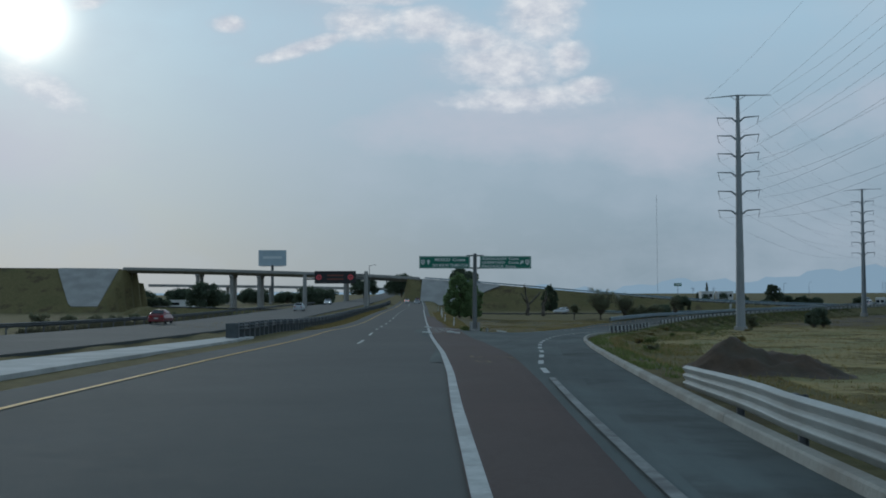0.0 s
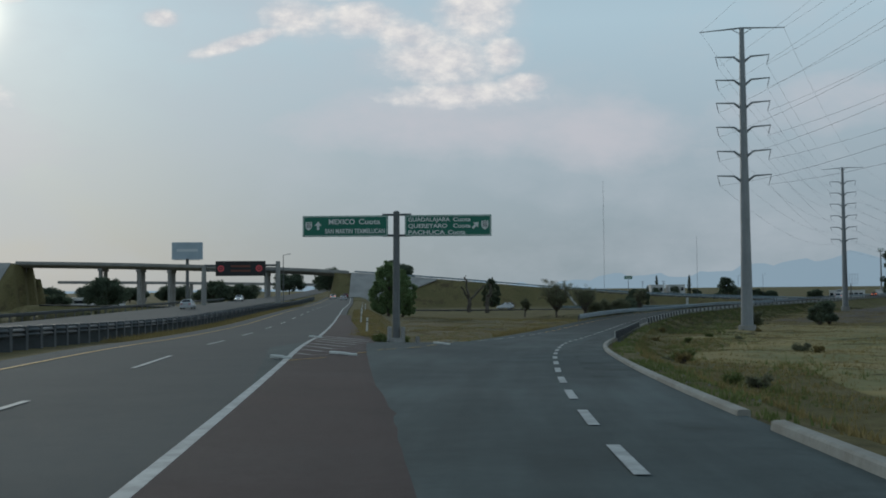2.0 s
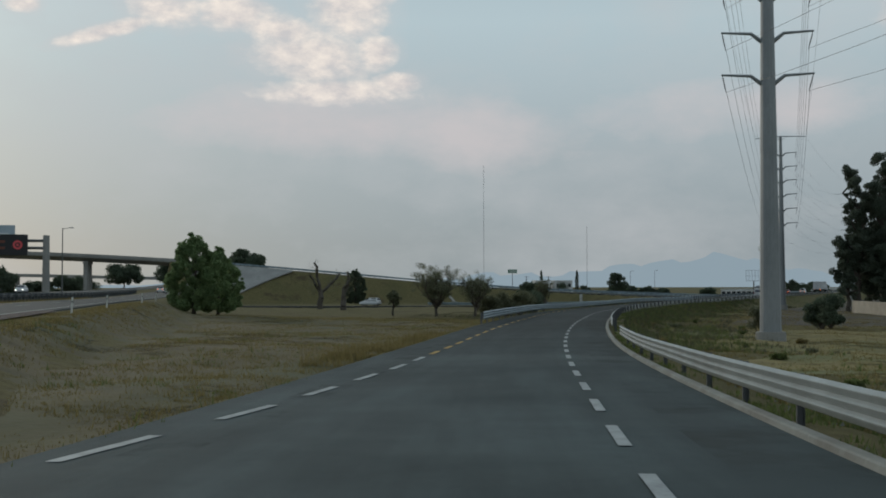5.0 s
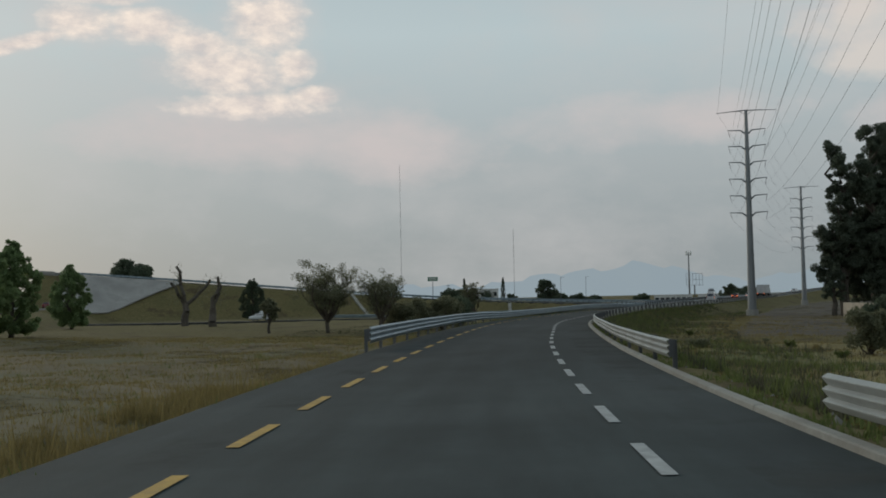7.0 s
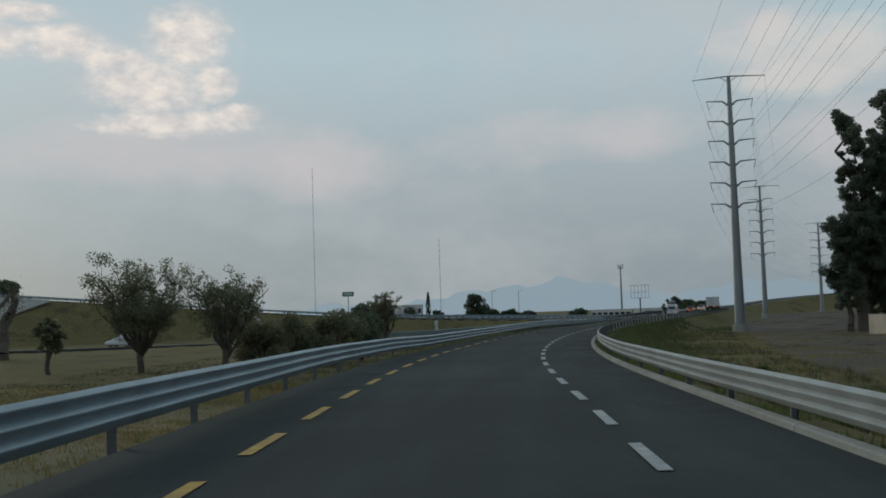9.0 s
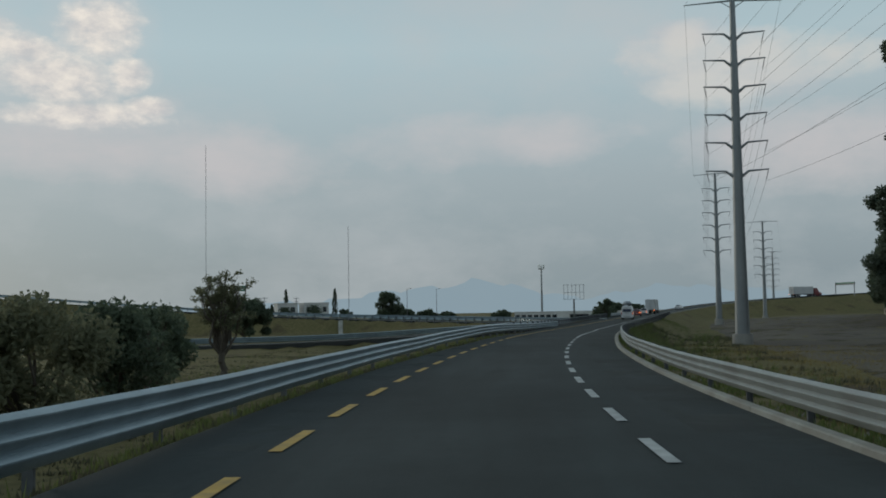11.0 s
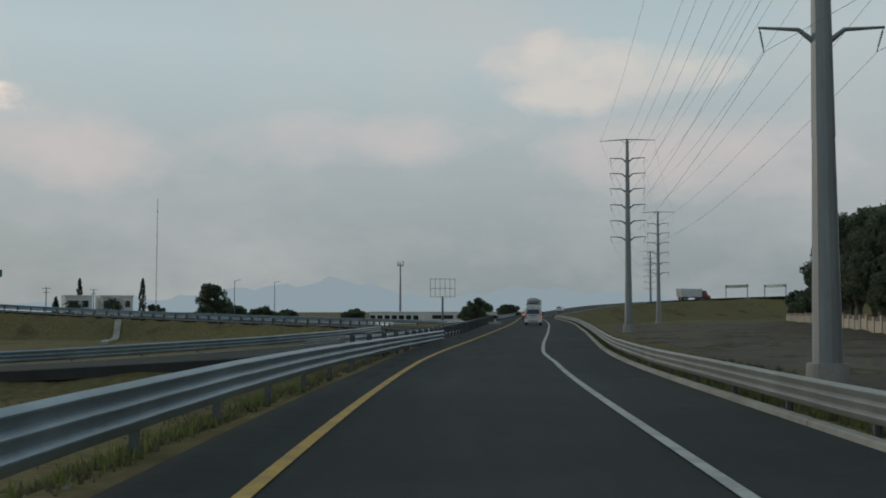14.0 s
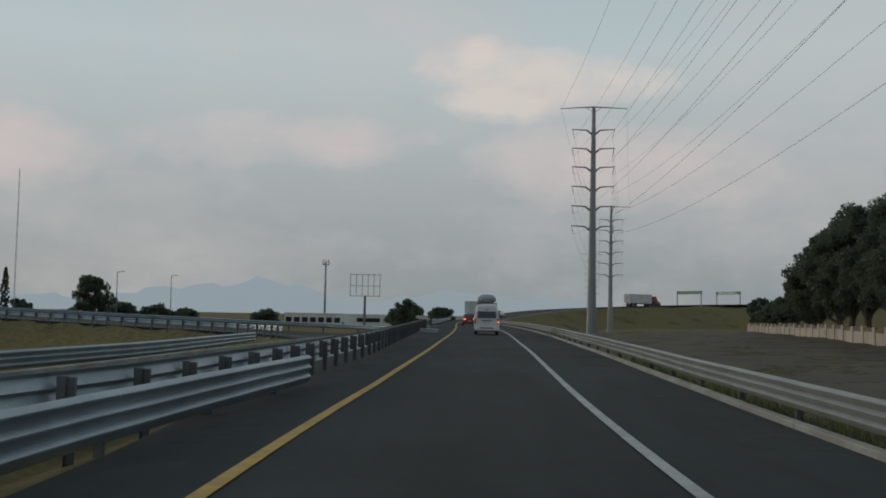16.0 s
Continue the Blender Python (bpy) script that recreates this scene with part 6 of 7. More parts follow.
def along(track, s0, s1, near, far, power=1.8, patch=0.0):
    def place(rng, n):
        s = rng.uniform(s0, s1, n * 2)
        d = near + (far - near) * rng.uniform(0, 1, n * 2) ** power
        x = np.interp(s, track.s, track.p[:, 0])
        y = np.interp(s, track.s, track.p[:, 1])
        h = np.interp(s, track.s, track.h)
        x, y = x + d * np.cos(h), y - d * np.sin(h)
        keep = (np.sin(x * 0.45 + 1.0) * np.sin(y * 0.37) + 0.6 * np.sin(x * 1.3 + y * 0.9) + rng.normal(size=len(x)) * 0.35) > patch
        mo = MAIN.nearest(x, y)[0]
        lo = LOOP.nearest(x, y)[0]
        ra = RAMP.nearest(x, y)[0]
        keep &= (np.abs(mo) > 5.0) & (np.abs(lo) > 4.8) & ((ra > 4.55) | (ra < -3.75)) & ~((y < 88) & (x < 20) & (ra < 0))
        idx = np.nonzero(keep)[0][:n]
        return x[idx], y[idx]
    return place


grass("dry_grass", "dry straw-coloured grass tufts", 60000, 1, GRASS_DRY, along(RAMP, R0 + 86, R0 + 206, -4.7, -40, 1.5, -0.9), 0.10, 0.018)
grass("olive_grass", "short olive grass below the guard rail", 14000, 11, WEED_DARK, along(RAMP, R0 + 199, R0 + 294.3, -3.8, -24, 1.5, -0.2), 0.09)
grass("dry_grass", "dry straw-coloured grass tufts", 46000, 2, GRASS_DRY, along(RAMP, R0 + 5.9, R0 + 300, 5.6, 42, 1.6, -0.5), 0.13)
grass("green_weeds", "green grass and weeds along the kerb", 14000, 3, GRASS_GREEN, along(RAMP, R0 + 17.8, R0 + 388.4, 4.55, 14, 2.2, 0.2), 0.10, 0.02)
grass("green_weeds", "green weeds in the dry grass", 6000, 4, GRASS_GREEN, along(RAMP, R0 + 89.8, R0 + 282.7, -3.9, -22, 1.6, 0.5), 0.15, 0.02)
grass("tall_weeds", "tall olive weeds and stalks on the verge", 1500, 7, GRASS_GREEN, along(RAMP, R0 + 42.4, R0 + 252.4, 5.6, 14, 1.2, 0.8), 0.32, 0.016, 11)
grass("tall_weeds", "tall olive weeds behind the guard rail", 4200, 12, GRASS_GREEN, along(RAMP, R0 + 140, R0 + 330, 5.3, 13, 1.4, 0.35), 0.36, 0.015, 9)
grass("tall_weeds", "dark dry weeds behind the guard rail", 4200, 13, WEED_DARK, along(RAMP, R0 + 140, R0 + 330, 5.3, 15, 1.4, -0.1), 0.30, 0.016, 9)
grass("tall_weeds", "dark dry weeds along the second carriageway", 9000, 8, WEED_DARK, along(OPP, 35, 223, -9.4, -11.0, 1.0, -3.0), 0.75, 0.03, 9)
grass("tall_weeds", "olive weeds under the guard rail", 1600, 9, GRASS_GREEN, along(RAMP, R0 + 164.5, R0 + 278, -3.76, -4.8, 1.0, 0.2), 0.13, 0.014, 9)
grass("verge_grass", "yellow grass strip beside the motorway", 18000, 5, GRASS_DRY, along(MAIN, 10, 306, -5.0, -6.6, 1.0, -2.0), 0.16)
grass("tall_grass", "tall pale grass tufts by the pavement edge", 1500, 6, GRASS_DRY, along(RAMP, R0 + 122, R0 + 166, -4.7, -6.4, 1.2, 0.1), 0.36, 0.012, 9)


def rubble(name, label, count, seed, place, size, material):
    """Loose stones, each a small tilted lump."""
    rng = np.random.default_rng(seed)
    x, y = place(rng, count)
    z = ground_height(x, y)
    verts, faces = [], []
    for k in range(len(x)):
        r = size * rng.uniform(0.4, 1.0) * (2.2 if rng.uniform() > 0.95 else 1.0)
        o = len(verts)
        for q in range(5):
            a = q * 1.2566 + rng.uniform(-0.3, 0.3)
            verts.append((x[k] + math.cos(a) * r, y[k] + math.sin(a) * r * 0.8, z[k] - 0.02))
        verts.append((x[k] + rng.normal() * r * 0.2, y[k] + rng.normal() * r * 0.2, z[k] + r * rng.uniform(0.5, 0.9)))
        faces += [(o + q, o + (q + 1) % 5, o + 5) for q in range(5)]
    tagged(mesh(name, verts, faces, material), label, "stones", kind="stuff")


STONE = surface("dusty_grey_stone", (0.11, 0.105, 0.095), (0.26, 0.25, 0.22), 3.0, 0.9, 0.3, 20)
rubble("loose_stones", "loose pale stones behind the kerb", 900, 21, along(RAMP, R0 + 23.6, R0 + 271, 4.6, 9.0, 1.6, 0.0), 0.055, STONE)
rubble("loose_stones", "loose stones along the inner pavement edge", 700, 22, along(RAMP, R0 + 99.4, R0 + 294.3, -3.78, -6.5, 1.8, 0.0), 0.05, STONE)

# ---- wall and buildings ----
WALL_BEIGE = surface("beige_rendered_wall", (0.38, 0.33, 0.26), (0.52, 0.46, 0.37), 0.4, 0.9, 0.3, 15, third=(0.26, 0.22, 0.18), third_scale=0.3, third_amount=0.5)
WALL_WHITE = surface("white_painted_render", (0.55, 0.55, 0.54), (0.70, 0.70, 0.69), 0.3, 0.85, 0.1, 10, third=(0.42, 0.41, 0.40), third_scale=0.2, third_amount=0.4)
WALL_BROWN = surface("brown_painted_boards", (0.10, 0.075, 0.055), (0.19, 0.145, 0.11), 0.8, 0.85, 0.2, 20)
GLASS_DARK = plain("dark_window_glass", (0.02, 0.025, 0.03), 0.08)


def boundary_wall():
    root = thing("boundary_wall", Matrix(), "beige boundary wall with broad pillars and brown infill", "wall", kind="structure")
    a, b = Vector((194.6, 268.1, 0)), Vector((379.5, 402.5, 0))
    n = 34
    d = (b - a) / n
    turn = -math.degrees(math.atan2(d.x, d.y))
    for k in range(n):
        m = a + d * (k + 0.5)
        zz = ground_at(m.x, m.y)
        box("wall_panel", (0.2, d.length - 1.5, 1.9), (m.x, m.y, zz + 0.55), WALL_BEIGE, root, 0.0, turn=turn)
        box("infill", (0.12, d.length - 1.5, 0.5), (m.x, m.y, zz + 1.75), WALL_BROWN, root, 0.0, turn=turn, label="brown boarded infill")
        q = a + d * k
        box("pillar", (0.45, 1.5, 2.7), (q.x, q.y, ground_at(q.x, q.y) + 0.8), WALL_BEIGE, root, 0.03, turn=turn)


boundary_wall()
tagged(box("low_wall", (18.8, 0.3, 2.2), (144.2, 223.9, -1.79), WALL_BEIGE, bevel=0.02, turn=-115), "low plain wall below the eucalyptus trees", "wall")


def house(x, y, turn, floors, w, d, label, bays, mat, columns=False):
    h = 3.4 * floors
    root = thing("house", pose(x, y, ground_at(x, y) - 0.1, 0, 0, turn), label, "house", "buildings beyond the embankment")
    box("wall", (w, d, h), (0, 0, h / 2), mat, root, 0.03)
    box("roof", (w + 0.3, d + 0.3, 0.35), (0, 0, h + 0.17), mat, root, 0.05)
    for f in range(floors):
        for k in range(bays):
            px = -w / 2 + w * (k + 0.5) / bays
            ww = w / bays * (0.78 if columns else 0.5)
            win = box("window", (ww, 0.12, 1.5), (px, -d / 2 - 0.02, 3.4 * f + 1.9), mat, root)
            box("pane", (ww - 0.12, 0.06, 1.38), (0, -0.05, 0), GLASS_DARK, win)


house(200.6, 452.4, -14, 2, 6.6, 8, "white two-storey flat-roofed house with dark windows", 3, WALL_WHITE)
house(193.3, 454.7, -14, 2, 5.4, 7, "narrow white flat-roofed house behind a palm", 2, WALL_WHITE)
house(308.7, 494.6, -38, 1, 15.3, 9, "long white flat-roofed building with a row of openings", 7, WALL_WHITE, True)
house(374.9, 526.1, -40, 1, 47, 14, "long low pale warehouse far off", 3, WALL_WHITE)
house(-44.9, 553.1, -5, 1, 35, 14, "long low pale building beyond the overpass", 3, WALL_WHITE)
house(456.7, 613.6, -45, 1, 70, 16, "long pale industrial shed far off", 3, WALL_WHITE)


# ---- vehicles ----
def car_paint(name, color):
    m = surface(name, tuple(c * 0.9 for c in color), color, 0.8, 0.35, 0.0)
    m.node_tree.nodes["Principled BSDF"].inputs["Coat Weight"].default_value = 0.4
    return m


PAINT_VAN, PAINT_RED, PAINT_SILVER, PAINT_PEARL = car_paint("white_van_paint", (0.62, 0.63, 0.64)), car_paint("dark_red_car_paint", (0.16, 0.018, 0.022)), car_paint("silver_car_paint", (0.40, 0.42, 0.43)), car_paint("white_car_paint", (0.60, 0.61, 0.62))
GLASS_BLUE = plain("tinted_blue_glass", (0.018, 0.035, 0.065), 0.05)
RUBBER = plain("black_tyre_rubber", (0.014, 0.014, 0.015), 0.85)
RIM = plain("grey_wheel_rim", (0.30, 0.31, 0.32), 0.35, 0.7)
TAIL_RED = plain("red_tail_lamp", (0.40, 0.015, 0.012), 0.25)
TAIL_LIT = plain("lit_orange_tail_lamp", (0.95, 0.22, 0.06), 0.3, emit=1.6)
HEAD_LIT = plain("lit_headlamp", (1.0, 0.95, 0.85), 0.3, emit=3.0)
PLASTIC = plain("black_plastic_trim", (0.03, 0.03, 0.032), 0.6)
PLATE = plain("pale_plate", (0.50, 0.50, 0.48), 0.5)
TRAILER_WHITE = surface("white_trailer_sheet", (0.48, 0.49, 0.50), (0.62, 0.63, 0.64), 0.4, 0.5, 0.0, third=(0.36, 0.36, 0.36), third_scale=0.25, third_amount=0.35)
TARP = surface("grey_tarpaulin", (0.17, 0.19, 0.21), (0.34, 0.36, 0.38), 1.5, 0.7, 0.8, 4.0)


def loft(bm, stations, closed_ends=True):
    """stations: lists of points round a section, all the same length, from rear to front."""
    rows = [[bm.verts.new(p) for p in st] for st in stations]
    k = len(rows[0])
    for a, b in zip(rows, rows[1:]):
        for i in range(k):
            bm.faces.new((a[i], a[(i + 1) % k], b[(i + 1) % k], b[i]))
    if closed_ends:
        bm.faces.new(rows[0][::-1])
        bm.faces.new(rows[-1])
    bmesh.ops.recalc_face_normals(bm, faces=bm.faces)


def section(y, zb, zt, w0, w1, r=0.12, bulge=0.03):
    """Rounded section: half widths w0 low and w1 high."""
    zm = zb + (zt - zb) * 0.45
    right = [(w0 - 0.06, zb), (w0, zb + r * 0.7), (w0 + bulge, zm), (w1, zt - r), (w1 - r * 0.35, zt - r * 0.3), (w1 - r, zt)]
    return [(x, y, z) for x, z in right] + [(-x, y, z) for x, z in right[::-1]]


def wheel(parent, x, y, r, w):
    bm = bmesh.new()
    prof = [(r * 0.6, -w / 2), (r * 0.93, -w / 2), (r, -w * 0.32), (r, w * 0.32), (r * 0.93, w / 2), (r * 0.6, w / 2)]
    n = 20
    rings = [[bm.verts.new((v, q * math.cos(6.2832 * k / n), q * math.sin(6.2832 * k / n))) for q, v in prof] for k in range(n)]
    for k in range(n):
        a, b = rings[k], rings[(k + 1) % n]
        for i in range(len(prof)):
            bm.faces.new((a[i], a[(i + 1) % len(prof)], b[(i + 1) % len(prof)], b[i]))
    bmesh.ops.recalc_face_normals(bm, faces=bm.faces)
    tyre = part("wheel", bm, RUBBER, parent, smooth=True)
    tyre.matrix_local = pose(x, y, r)
    bm = bmesh.new()
    bmesh.ops.create_cone(bm, cap_ends=True, segments=18, radius1=r * 0.61, radius2=r * 0.61, depth=w * 0.8, matrix=pose(0, 0, 0, 0, 90, 0))
    for k in range(5):
        a = radians(72 * k)
        box_bm(bm, (w * 0.9, r * 0.13, r * 0.5), pose(0, 0, 0, 0, 0, 0) @ Matrix.Rotation(a, 4, "X") @ pose(0, 0, r * 0.3))
    part("rim", bm, RIM, tyre)
    return tyre


def quad_panel(name, pts, material, parent, thick=0.015, label=""):
    bm = bmesh.new()
    f = bm.faces.new([bm.verts.new(p) for p in pts])
    bm.normal_update()
    n = f.normal.copy()
    r = bmesh.ops.extrude_face_region(bm, geom=[f])
    bmesh.ops.translate(bm, verts=[v for v in r["geom"] if isinstance(v, bmesh.types.BMVert)], vec=n * thick)
    bmesh.ops.recalc_face_normals(bm, faces=bm.faces)
    return part(name, bm, material, parent, label)


def lamp_block(name, size, at, material, parent, label=""):
    bm = bmesh.new()
    box_bm(bm, size, Matrix(), min(size) * 0.25)
    ob = part(name, bm, material, parent, label)
    ob.matrix_local = pose(*at)
    return ob


def minibus(m):
    root = thing("minibus", m, "white high-roofed minibus with a tarpaulin load on the roof rack", "van")
    bm = bmesh.new()
    # rear at y = 0, front at y = 4.8
    loft(bm, [section(0.0, 0.38, 2.10, 0.88, 0.72, 0.16), section(0.06, 0.34, 2.17, 0.92, 0.76, 0.2), section(0.5, 0.32, 2.24, 0.94, 0.80, 0.22), section(3.3, 0.32, 2.24, 0.94, 0.80, 0.22),
              section(3.9, 0.32, 2.05, 0.94, 0.76, 0.2), section(4.45, 0.34, 1.35, 0.92, 0.82, 0.16), section(4.8, 0.4, 1.05, 0.84, 0.76, 0.14)])
    body = part("body", bm, PAINT_VAN, root)
    quad_panel("rear_window", [(-0.70, -0.012, 1.22), (0.70, -0.012, 1.22), (0.66, 0.006, 1.72), (-0.66, 0.006, 1.72)], GLASS_BLUE, body, 0.012, "dark blue tinted rear window")
    for side in (-1, 1):
        for y0, y1 in ((0.35, 1.35), (1.45, 2.45), (2.6, 3.5)):
            pts = [(side * 0.955, y0, 1.25), (side * 0.955, y1, 1.25), (side * 0.885, y1, 1.75), (side * 0.885, y0, 1.75)]
            quad_panel("side_window", pts if side > 0 else pts[::-1], GLASS_BLUE, body, 0.012)
        lamp_block("tail_lamp", (0.12, 0.1, 0.42), (side * 0.855, -0.02, 1.02), TAIL_RED, body, "tall red tail lamp")
        bm = bmesh.new()
        box_bm(bm, (0.16, 0.1, 0.28), pose(side * 1.08, 4.0, 1.35), 0.04)
        tube(bm, (side * 0.92, 4.0, 1.25), (side * 1.05, 4.0, 1.3), 0.02, 0.02, 6)
        part("wing_mirror", bm, PLASTIC, body)
    lamp_block("brake_lamp", (0.1, 0.1, 0.13), (0.86, -0.045, 0.93), TAIL_LIT, body, "lit orange indicator")
    bm = bmesh.new()
    box_bm(bm, (1.84, 0.22, 0.26), pose(0, -0.03, 0.42), 0.06)
    part("bumper", bm, PAINT_VAN, body)
    lamp_block("step_pad", (1.0, 0.05, 0.07), (0, -0.15, 0.50), PLASTIC, body)
    lamp_block("door_trim", (0.72, 0.03, 0.06), (0, -0.02, 1.05), PLASTIC, body)
    lamp_block("plate", (0.42, 0.03, 0.14), (0, -0.02, 0.88), PLATE, body)
    lamp_block("high_brake_lamp", (0.26, 0.05, 0.05), (0, 0.0, 1.86), PLASTIC, body)
    bm = bmesh.new()
    box_bm(bm, (1.5, 4.0, 0.12), pose(0, 2.2, 0.30))
    part("underbody", bm, PLASTIC, body)
    for x in (-0.80, 0.80):
        for y in (0.85, 3.85):
            wheel(root, x, y, 0.34, 0.22)
    rack = new("roof_rack")
    rack.parent = root
    bm = bmesh.new()
    for y in (0.35, 1.1, 1.9, 2.7):
        tube(bm, (-0.72, y, 2.33), (0.72, y, 2.33), 0.02, 0.02, 6)
        for x in (-0.7, 0.7):
            tube(bm, (x, y, 2.1), (x, y, 2.42), 0.018, 0.018, 6)
    for x in (-0.72, 0.72):
        for z in (2.33, 2.42):
            tube(bm, (x, 0.3, z), (x, 2.8, z), 0.018, 0.018, 6)
    bpy.data.objects.remove(rack)
    part("roof_rack", bm, PLASTIC, root)
    bm = bmesh.new()
    bmesh.ops.create_icosphere(bm, subdivisions=4, radius=1.0, matrix=pose(0, 1.45, 2.62) @ Matrix.Diagonal((0.70, 1.15, 0.36, 1)))
    for v in bm.verts:
        q = v.co
        k = 0.10 * noise.noise(q * 2.3) + 0.05 * noise.noise(q * 6.0)
        v.co = q + Vector((q.x, q.y - 1.45, (q.z - 2.62) * 2)).normalized() * k
        v.co.z = max(v.co.z, 2.35)
    part("load", bm, TARP, root, "lumpy grey tarpaulin bundle", True)
    return root


def sedan(m, paint, label, lit=None, estate=False):
    root = thing("car", m, label, "car", "cars on the roads")
    bm = bmesh.new()
    loft(bm, [section(0.0, 0.36, 0.86 if not estate else 0.98, 0.78, 0.72, 0.12), section(0.12, 0.28, 0.98 if not estate else 1.05, 0.84, 0.78, 0.12), section(0.9, 0.24, 1.0, 0.88, 0.84, 0.1),
              section(3.0, 0.24, 0.98, 0.88, 0.84, 0.1), section(3.9, 0.26, 0.84, 0.86, 0.76, 0.12), section(4.35, 0.3, 0.68, 0.76, 0.62, 0.12)])
    body = part("body", bm, paint, root)
    rear0, rear1 = (0.55, 1.15) if not estate else (0.08, 0.35)
    roof = 1.45 if not estate else 1.65
    bm = bmesh.new()
    loft(bm, [section(rear0, 0.9, 1.0, 0.78, 0.76, 0.04), section(rear1, 0.9, roof - 0.02, 0.80, 0.58, 0.12), section(2.2, 0.9, roof, 0.80, 0.60, 0.12), section(3.25, 0.9, 1.0, 0.79, 0.76, 0.04)])
    cab = part("cabin", bm, paint, root)
    for side in (-1, 1):
        for y0, y1 in ((rear1 - 0.1, 1.75), (1.85, 2.75)):
            pts = [(side * 0.812, y0 - 0.05, 1.02), (side * 0.812, y1 + 0.05, 1.02), (side * 0.66, y1 - 0.2, roof - 0.12), (side * 0.66, y0 + 0.15, roof - 0.12)]
            quad_panel("side_window", pts if side > 0 else pts[::-1], GLASS_DARK, cab, 0.012)
        lamp_block("tail_lamp", (0.3, 0.08, 0.13), (side * 0.58, 0.03, 0.78), TAIL_LIT if lit == "rear" else TAIL_RED, body)
        lamp_block("headlamp", (0.3, 0.1, 0.12), (side * 0.56, 4.3, 0.6), HEAD_LIT if lit == "front" else PLATE, body)
    quad_panel("rear_window", [(-0.62, rear0 + 0.06, 1.05), (0.62, rear0 + 0.06, 1.05), (0.5, rear1 - 0.06, roof - 0.08), (-0.5, rear1 - 0.06, roof - 0.08)], GLASS_DARK, cab, 0.03)
    quad_panel("windscreen", [(0.64, 3.2, 1.03), (-0.64, 3.2, 1.03), (-0.52, 2.35, roof - 0.06), (0.52, 2.35, roof - 0.06)], GLASS_DARK, cab, 0.02)
    lamp_block("plate", (0.4, 0.03, 0.13), (0, -0.01, 0.6), PLATE, body)
    bm = bmesh.new()
    box_bm(bm, (1.6, 0.16, 0.2), pose(0, 0.02, 0.36), 0.05)
    part("bumper", bm, PLASTIC if estate else paint, body)
    for x in (-0.76, 0.76):
        for y in (0.85, 3.45):
            wheel(root, x, y, 0.32, 0.2)
    return root


def lorry(m, cab_paint, label, length=13.5):
    root = thing("lorry", m, label, "truck", "lorries ahead")
    bm = bmesh.new()
    box_bm(bm, (2.55, length, 2.75), pose(0, length / 2, 2.5), 0.04)
    trailer = part("trailer", bm, TRAILER_WHITE, root, "white box trailer")
    n = int(length / 1.2)
    for k in range(n):
        for side in (-1, 1):
            bm = bmesh.new()
            box_bm(bm, (0.03, 0.06, 2.6), pose(side * 1.285, 0.6 + k * (length - 1.2) / (n - 1), 2.5))
            part("rib", bm, TRAILER_WHITE, trailer)
    for x in (-0.62, 0.62):
        bm = bmesh.new()
        box_bm(bm, (1.18, 0.04, 2.6), pose(x, -0.02, 2.5), 0.015)
        door = part("door", bm, TRAILER_WHITE, trailer)
        bm = bmesh.new()
        tube(bm, (x * 0.3, -0.06, 1.25), (x * 0.3, -0.06, 3.7), 0.02, 0.02, 6)
        part("lock_bar", bm, GALV_POST, door)
    for side in (-1, 1):
        lamp_block("tail_lamp", (0.3, 0.06, 0.12), (side * 1.05, -0.05, 1.0), TAIL_LIT, trailer)
    bm = bmesh.new()
    box_bm(bm, (1.0, length - 0.5, 0.25), pose(0, length / 2, 1.0))
    box_bm(bm, (2.3, 0.12, 0.14), pose(0, 0.05, 0.6))
    part("chassis", bm, PLASTIC, root)
    bm = bmesh.new()
    y = length + 0.6
    loft(bm, [section(y, 0.8, 3.3, 1.18, 1.1, 0.2), section(y + 1.4, 0.6, 3.4, 1.2, 1.1, 0.25), section(y + 2.1, 0.5, 2.6, 1.18, 1.05, 0.25), section(y + 2.5, 0.5, 1.9, 1.15, 1.0, 0.25), section(y + 3.6, 0.5, 1.7, 1.0, 0.85, 0.2)])
    part("cab", bm, cab_paint, root)
    for x in (-1.0, 1.0):
        for yy in (1.4, 2.7, length - 0.6, length + 0.7, length + 3.2):
            wheel(root, x, yy, 0.5, 0.45)
    return root


minibus(RAMP.frame_at(R0 + 362.0, 0.6, 0.02) @ Matrix.Scale(0.9, 4))
sedan(RAMP.frame_at(R0 + 418.9, -0.2, 0.02), PAINT_RED, "dark red saloon car with lit tail lamps", "rear")
sedan(RAMP.frame_at(R0 + 454.2, 0.2, 0.02), PAINT_PEARL, "white estate car seen from behind", "rear", True)
lorry(RAMP.frame_at(R0 + 491.9, 0.1, 0.02), PAINT_PEARL, "articulated lorry with a white box trailer")
lorry(RAMP.frame_at(R0 + 633, -0.4, 0.02), PAINT_RED, "articulated lorry with a grey trailer and red cab on the embankment", 9.5)
sedan(RAMP.frame_at(R0 + 553, 0.0, 0.02), PAINT_PEARL, "white car climbing the embankment road")
sedan(OPP.frame_at(168, -6.6, 0.02), PAINT_RED, "dark red saloon car on the second carriageway")
sedan(OPP.frame_at(249, -1.5, 0.02), PAINT_SILVER, "silver saloon car on the second carriageway")
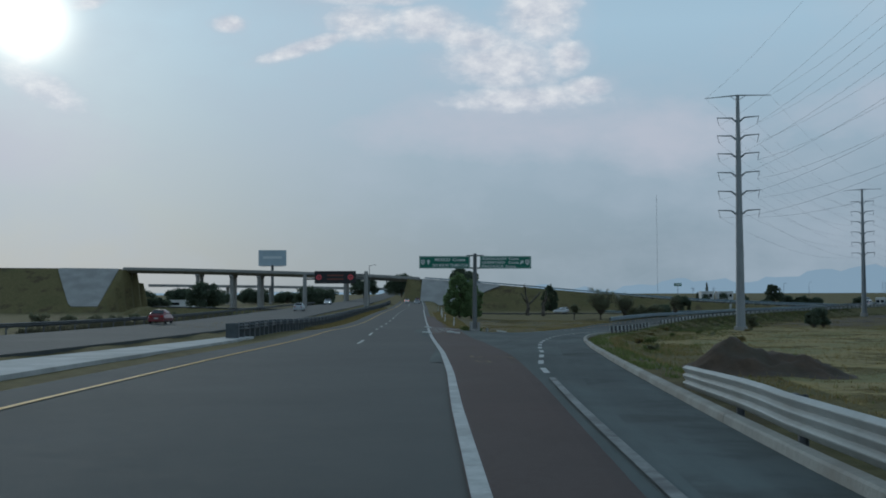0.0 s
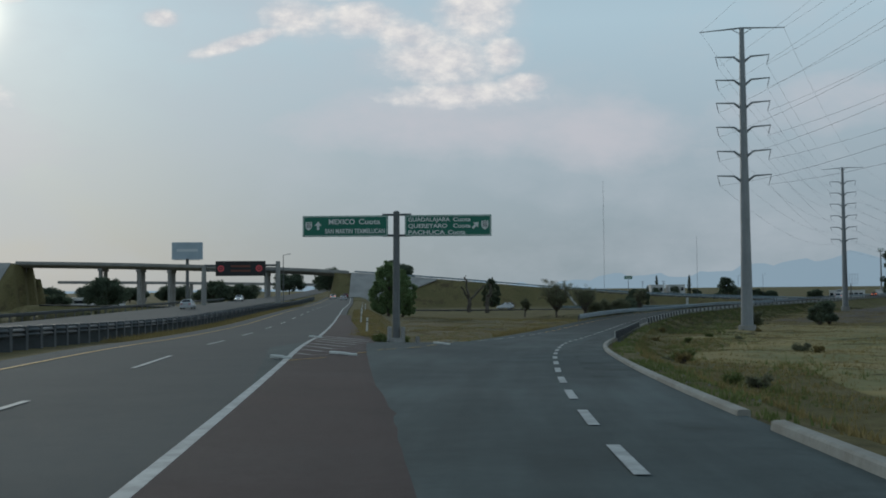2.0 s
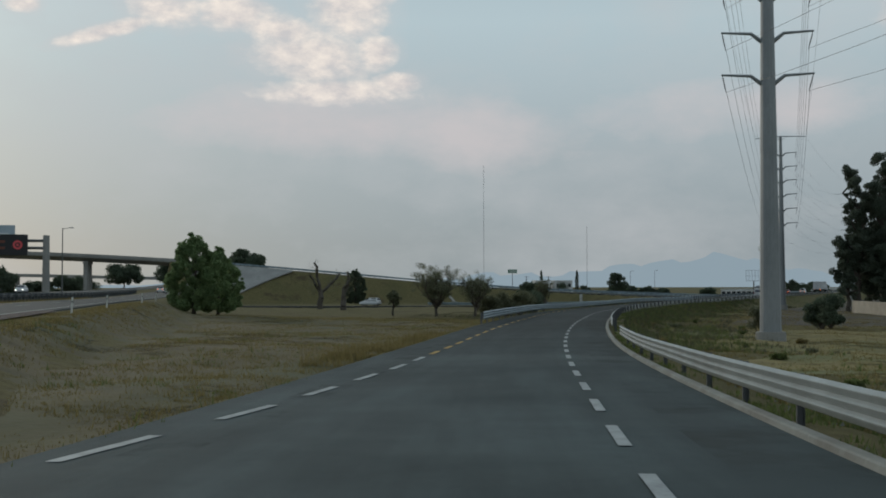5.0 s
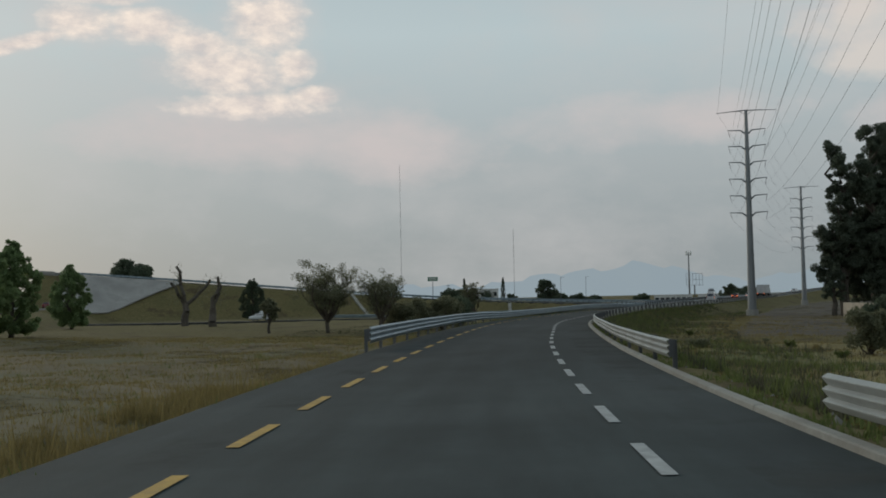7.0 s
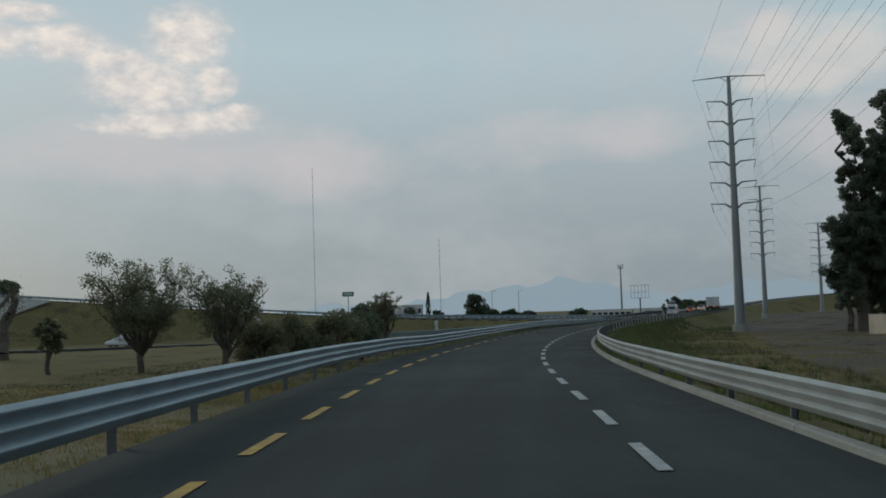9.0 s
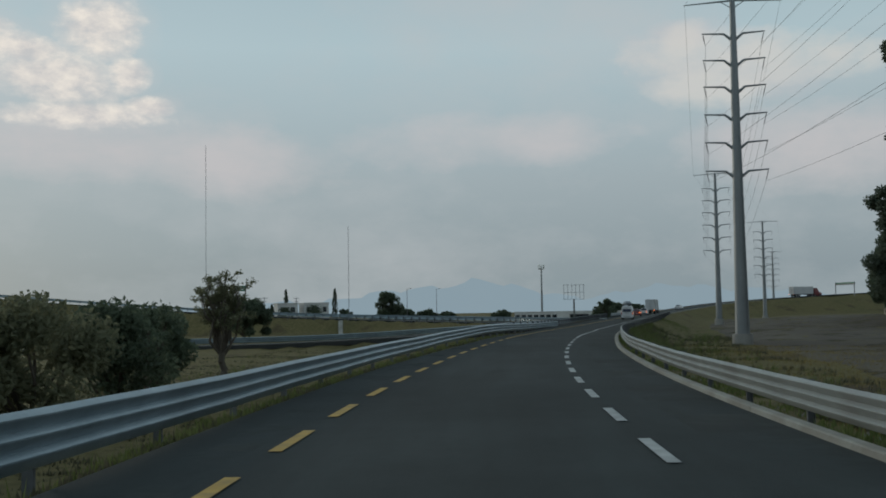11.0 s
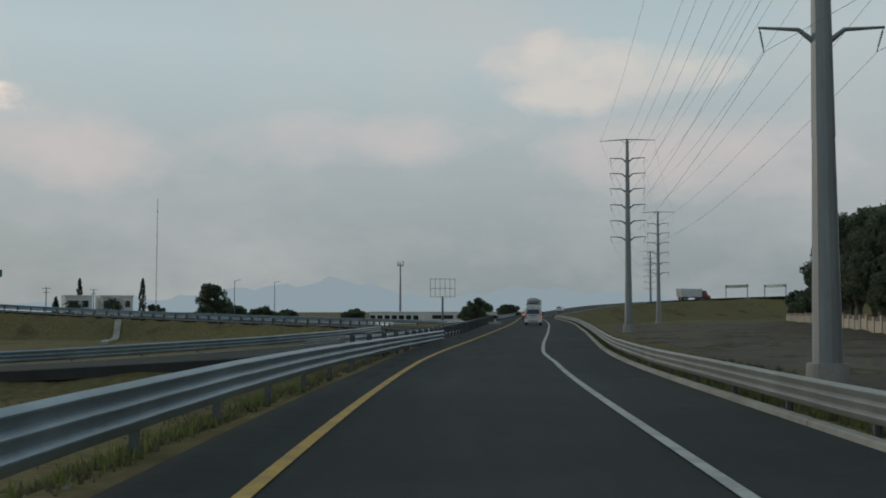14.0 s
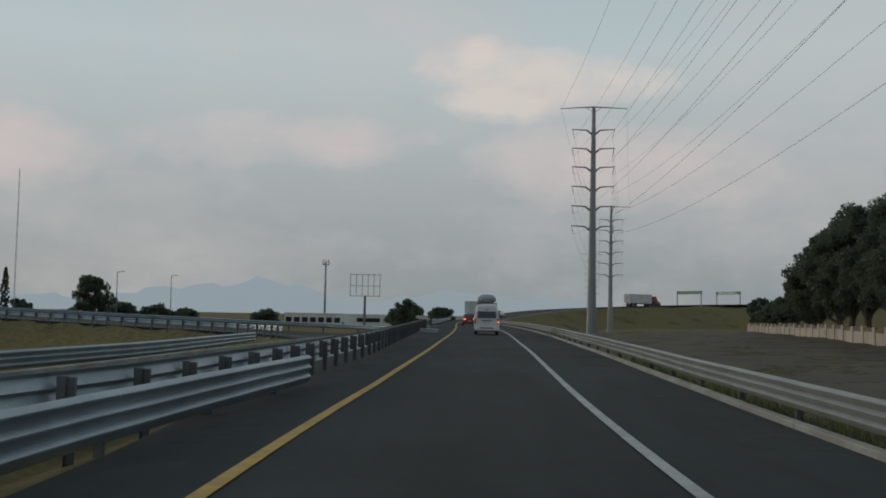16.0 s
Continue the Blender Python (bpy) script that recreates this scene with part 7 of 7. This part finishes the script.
sedan(OPP.frame_at(355, -5.5, 0.02) @ pose(0, 0, 0, 0, 0, 180), PAINT_PEARL, "white car with lit headlamps", "front")
sedan(LOOP.frame_at(133, -0.4, 0.0) @ pose(0, 0, 0, 0, 0, 180), PAINT_PEARL, "white estate car on the loop ramp", None, True)
for k, (x, d) in enumerate(((388, 1.6), (414, -1.8), (445, 1.8), (476, -1.6), (506, 1.7), (553, -1.5))):
    sedan(MAIN.frame_at(x, d, 0.02), (PAINT_SILVER, PAINT_PEARL, PAINT_RED)[k % 3], "small distant car in motorway traffic", "rear" if k % 2 else None)


# ---- hazy hills on the horizon ----
def hills():
    m = bpy.data.materials.new("self_lit_haze_blue")
    m.use_nodes = True
    nt = m.node_tree
    nt.nodes.clear()
    pos = node(nt, "ShaderNodeNewGeometry").outputs["Position"]
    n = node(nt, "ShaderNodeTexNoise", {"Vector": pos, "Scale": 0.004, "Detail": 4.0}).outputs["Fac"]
    # the hills glow by themselves, with the distance haze painted into that colour
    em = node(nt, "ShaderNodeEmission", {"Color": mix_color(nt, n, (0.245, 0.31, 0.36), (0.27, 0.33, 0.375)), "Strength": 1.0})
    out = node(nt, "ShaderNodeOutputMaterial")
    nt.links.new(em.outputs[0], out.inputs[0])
    verts, faces = [], []
    R, k = 3900.0, 0
    for az in np.arange(-60, 130, 0.4):
        e = 0.45 + 0.22 * math.sin(az * 0.31) + 0.12 * math.sin(az * 0.9 + 1)
        e += 1.15 * math.exp(-((az - 33.0) / 4.2) ** 2) + 0.25 * math.exp(-((az - 33.6) / 0.8) ** 2) + 0.5 * math.exp(-((az - 43.5) / 6.0) ** 2)
        e += 0.10 * math.sin(az * 2.7) + 0.05 * math.sin(az * 6.1)
        if az < 14:
            e *= max(0.15, 1 - (14 - az) / 12)
        a = radians(az)
        x, y = R * math.sin(a), R * math.cos(a)
        verts += [(x, y, -60), (x, y, R * math.tan(radians(max(0.05, e))))]
        if k:
            faces.append((2 * k - 2, 2 * k, 2 * k + 1, 2 * k - 1))
        k += 1
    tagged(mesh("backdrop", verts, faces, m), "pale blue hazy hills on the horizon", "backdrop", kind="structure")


hills()
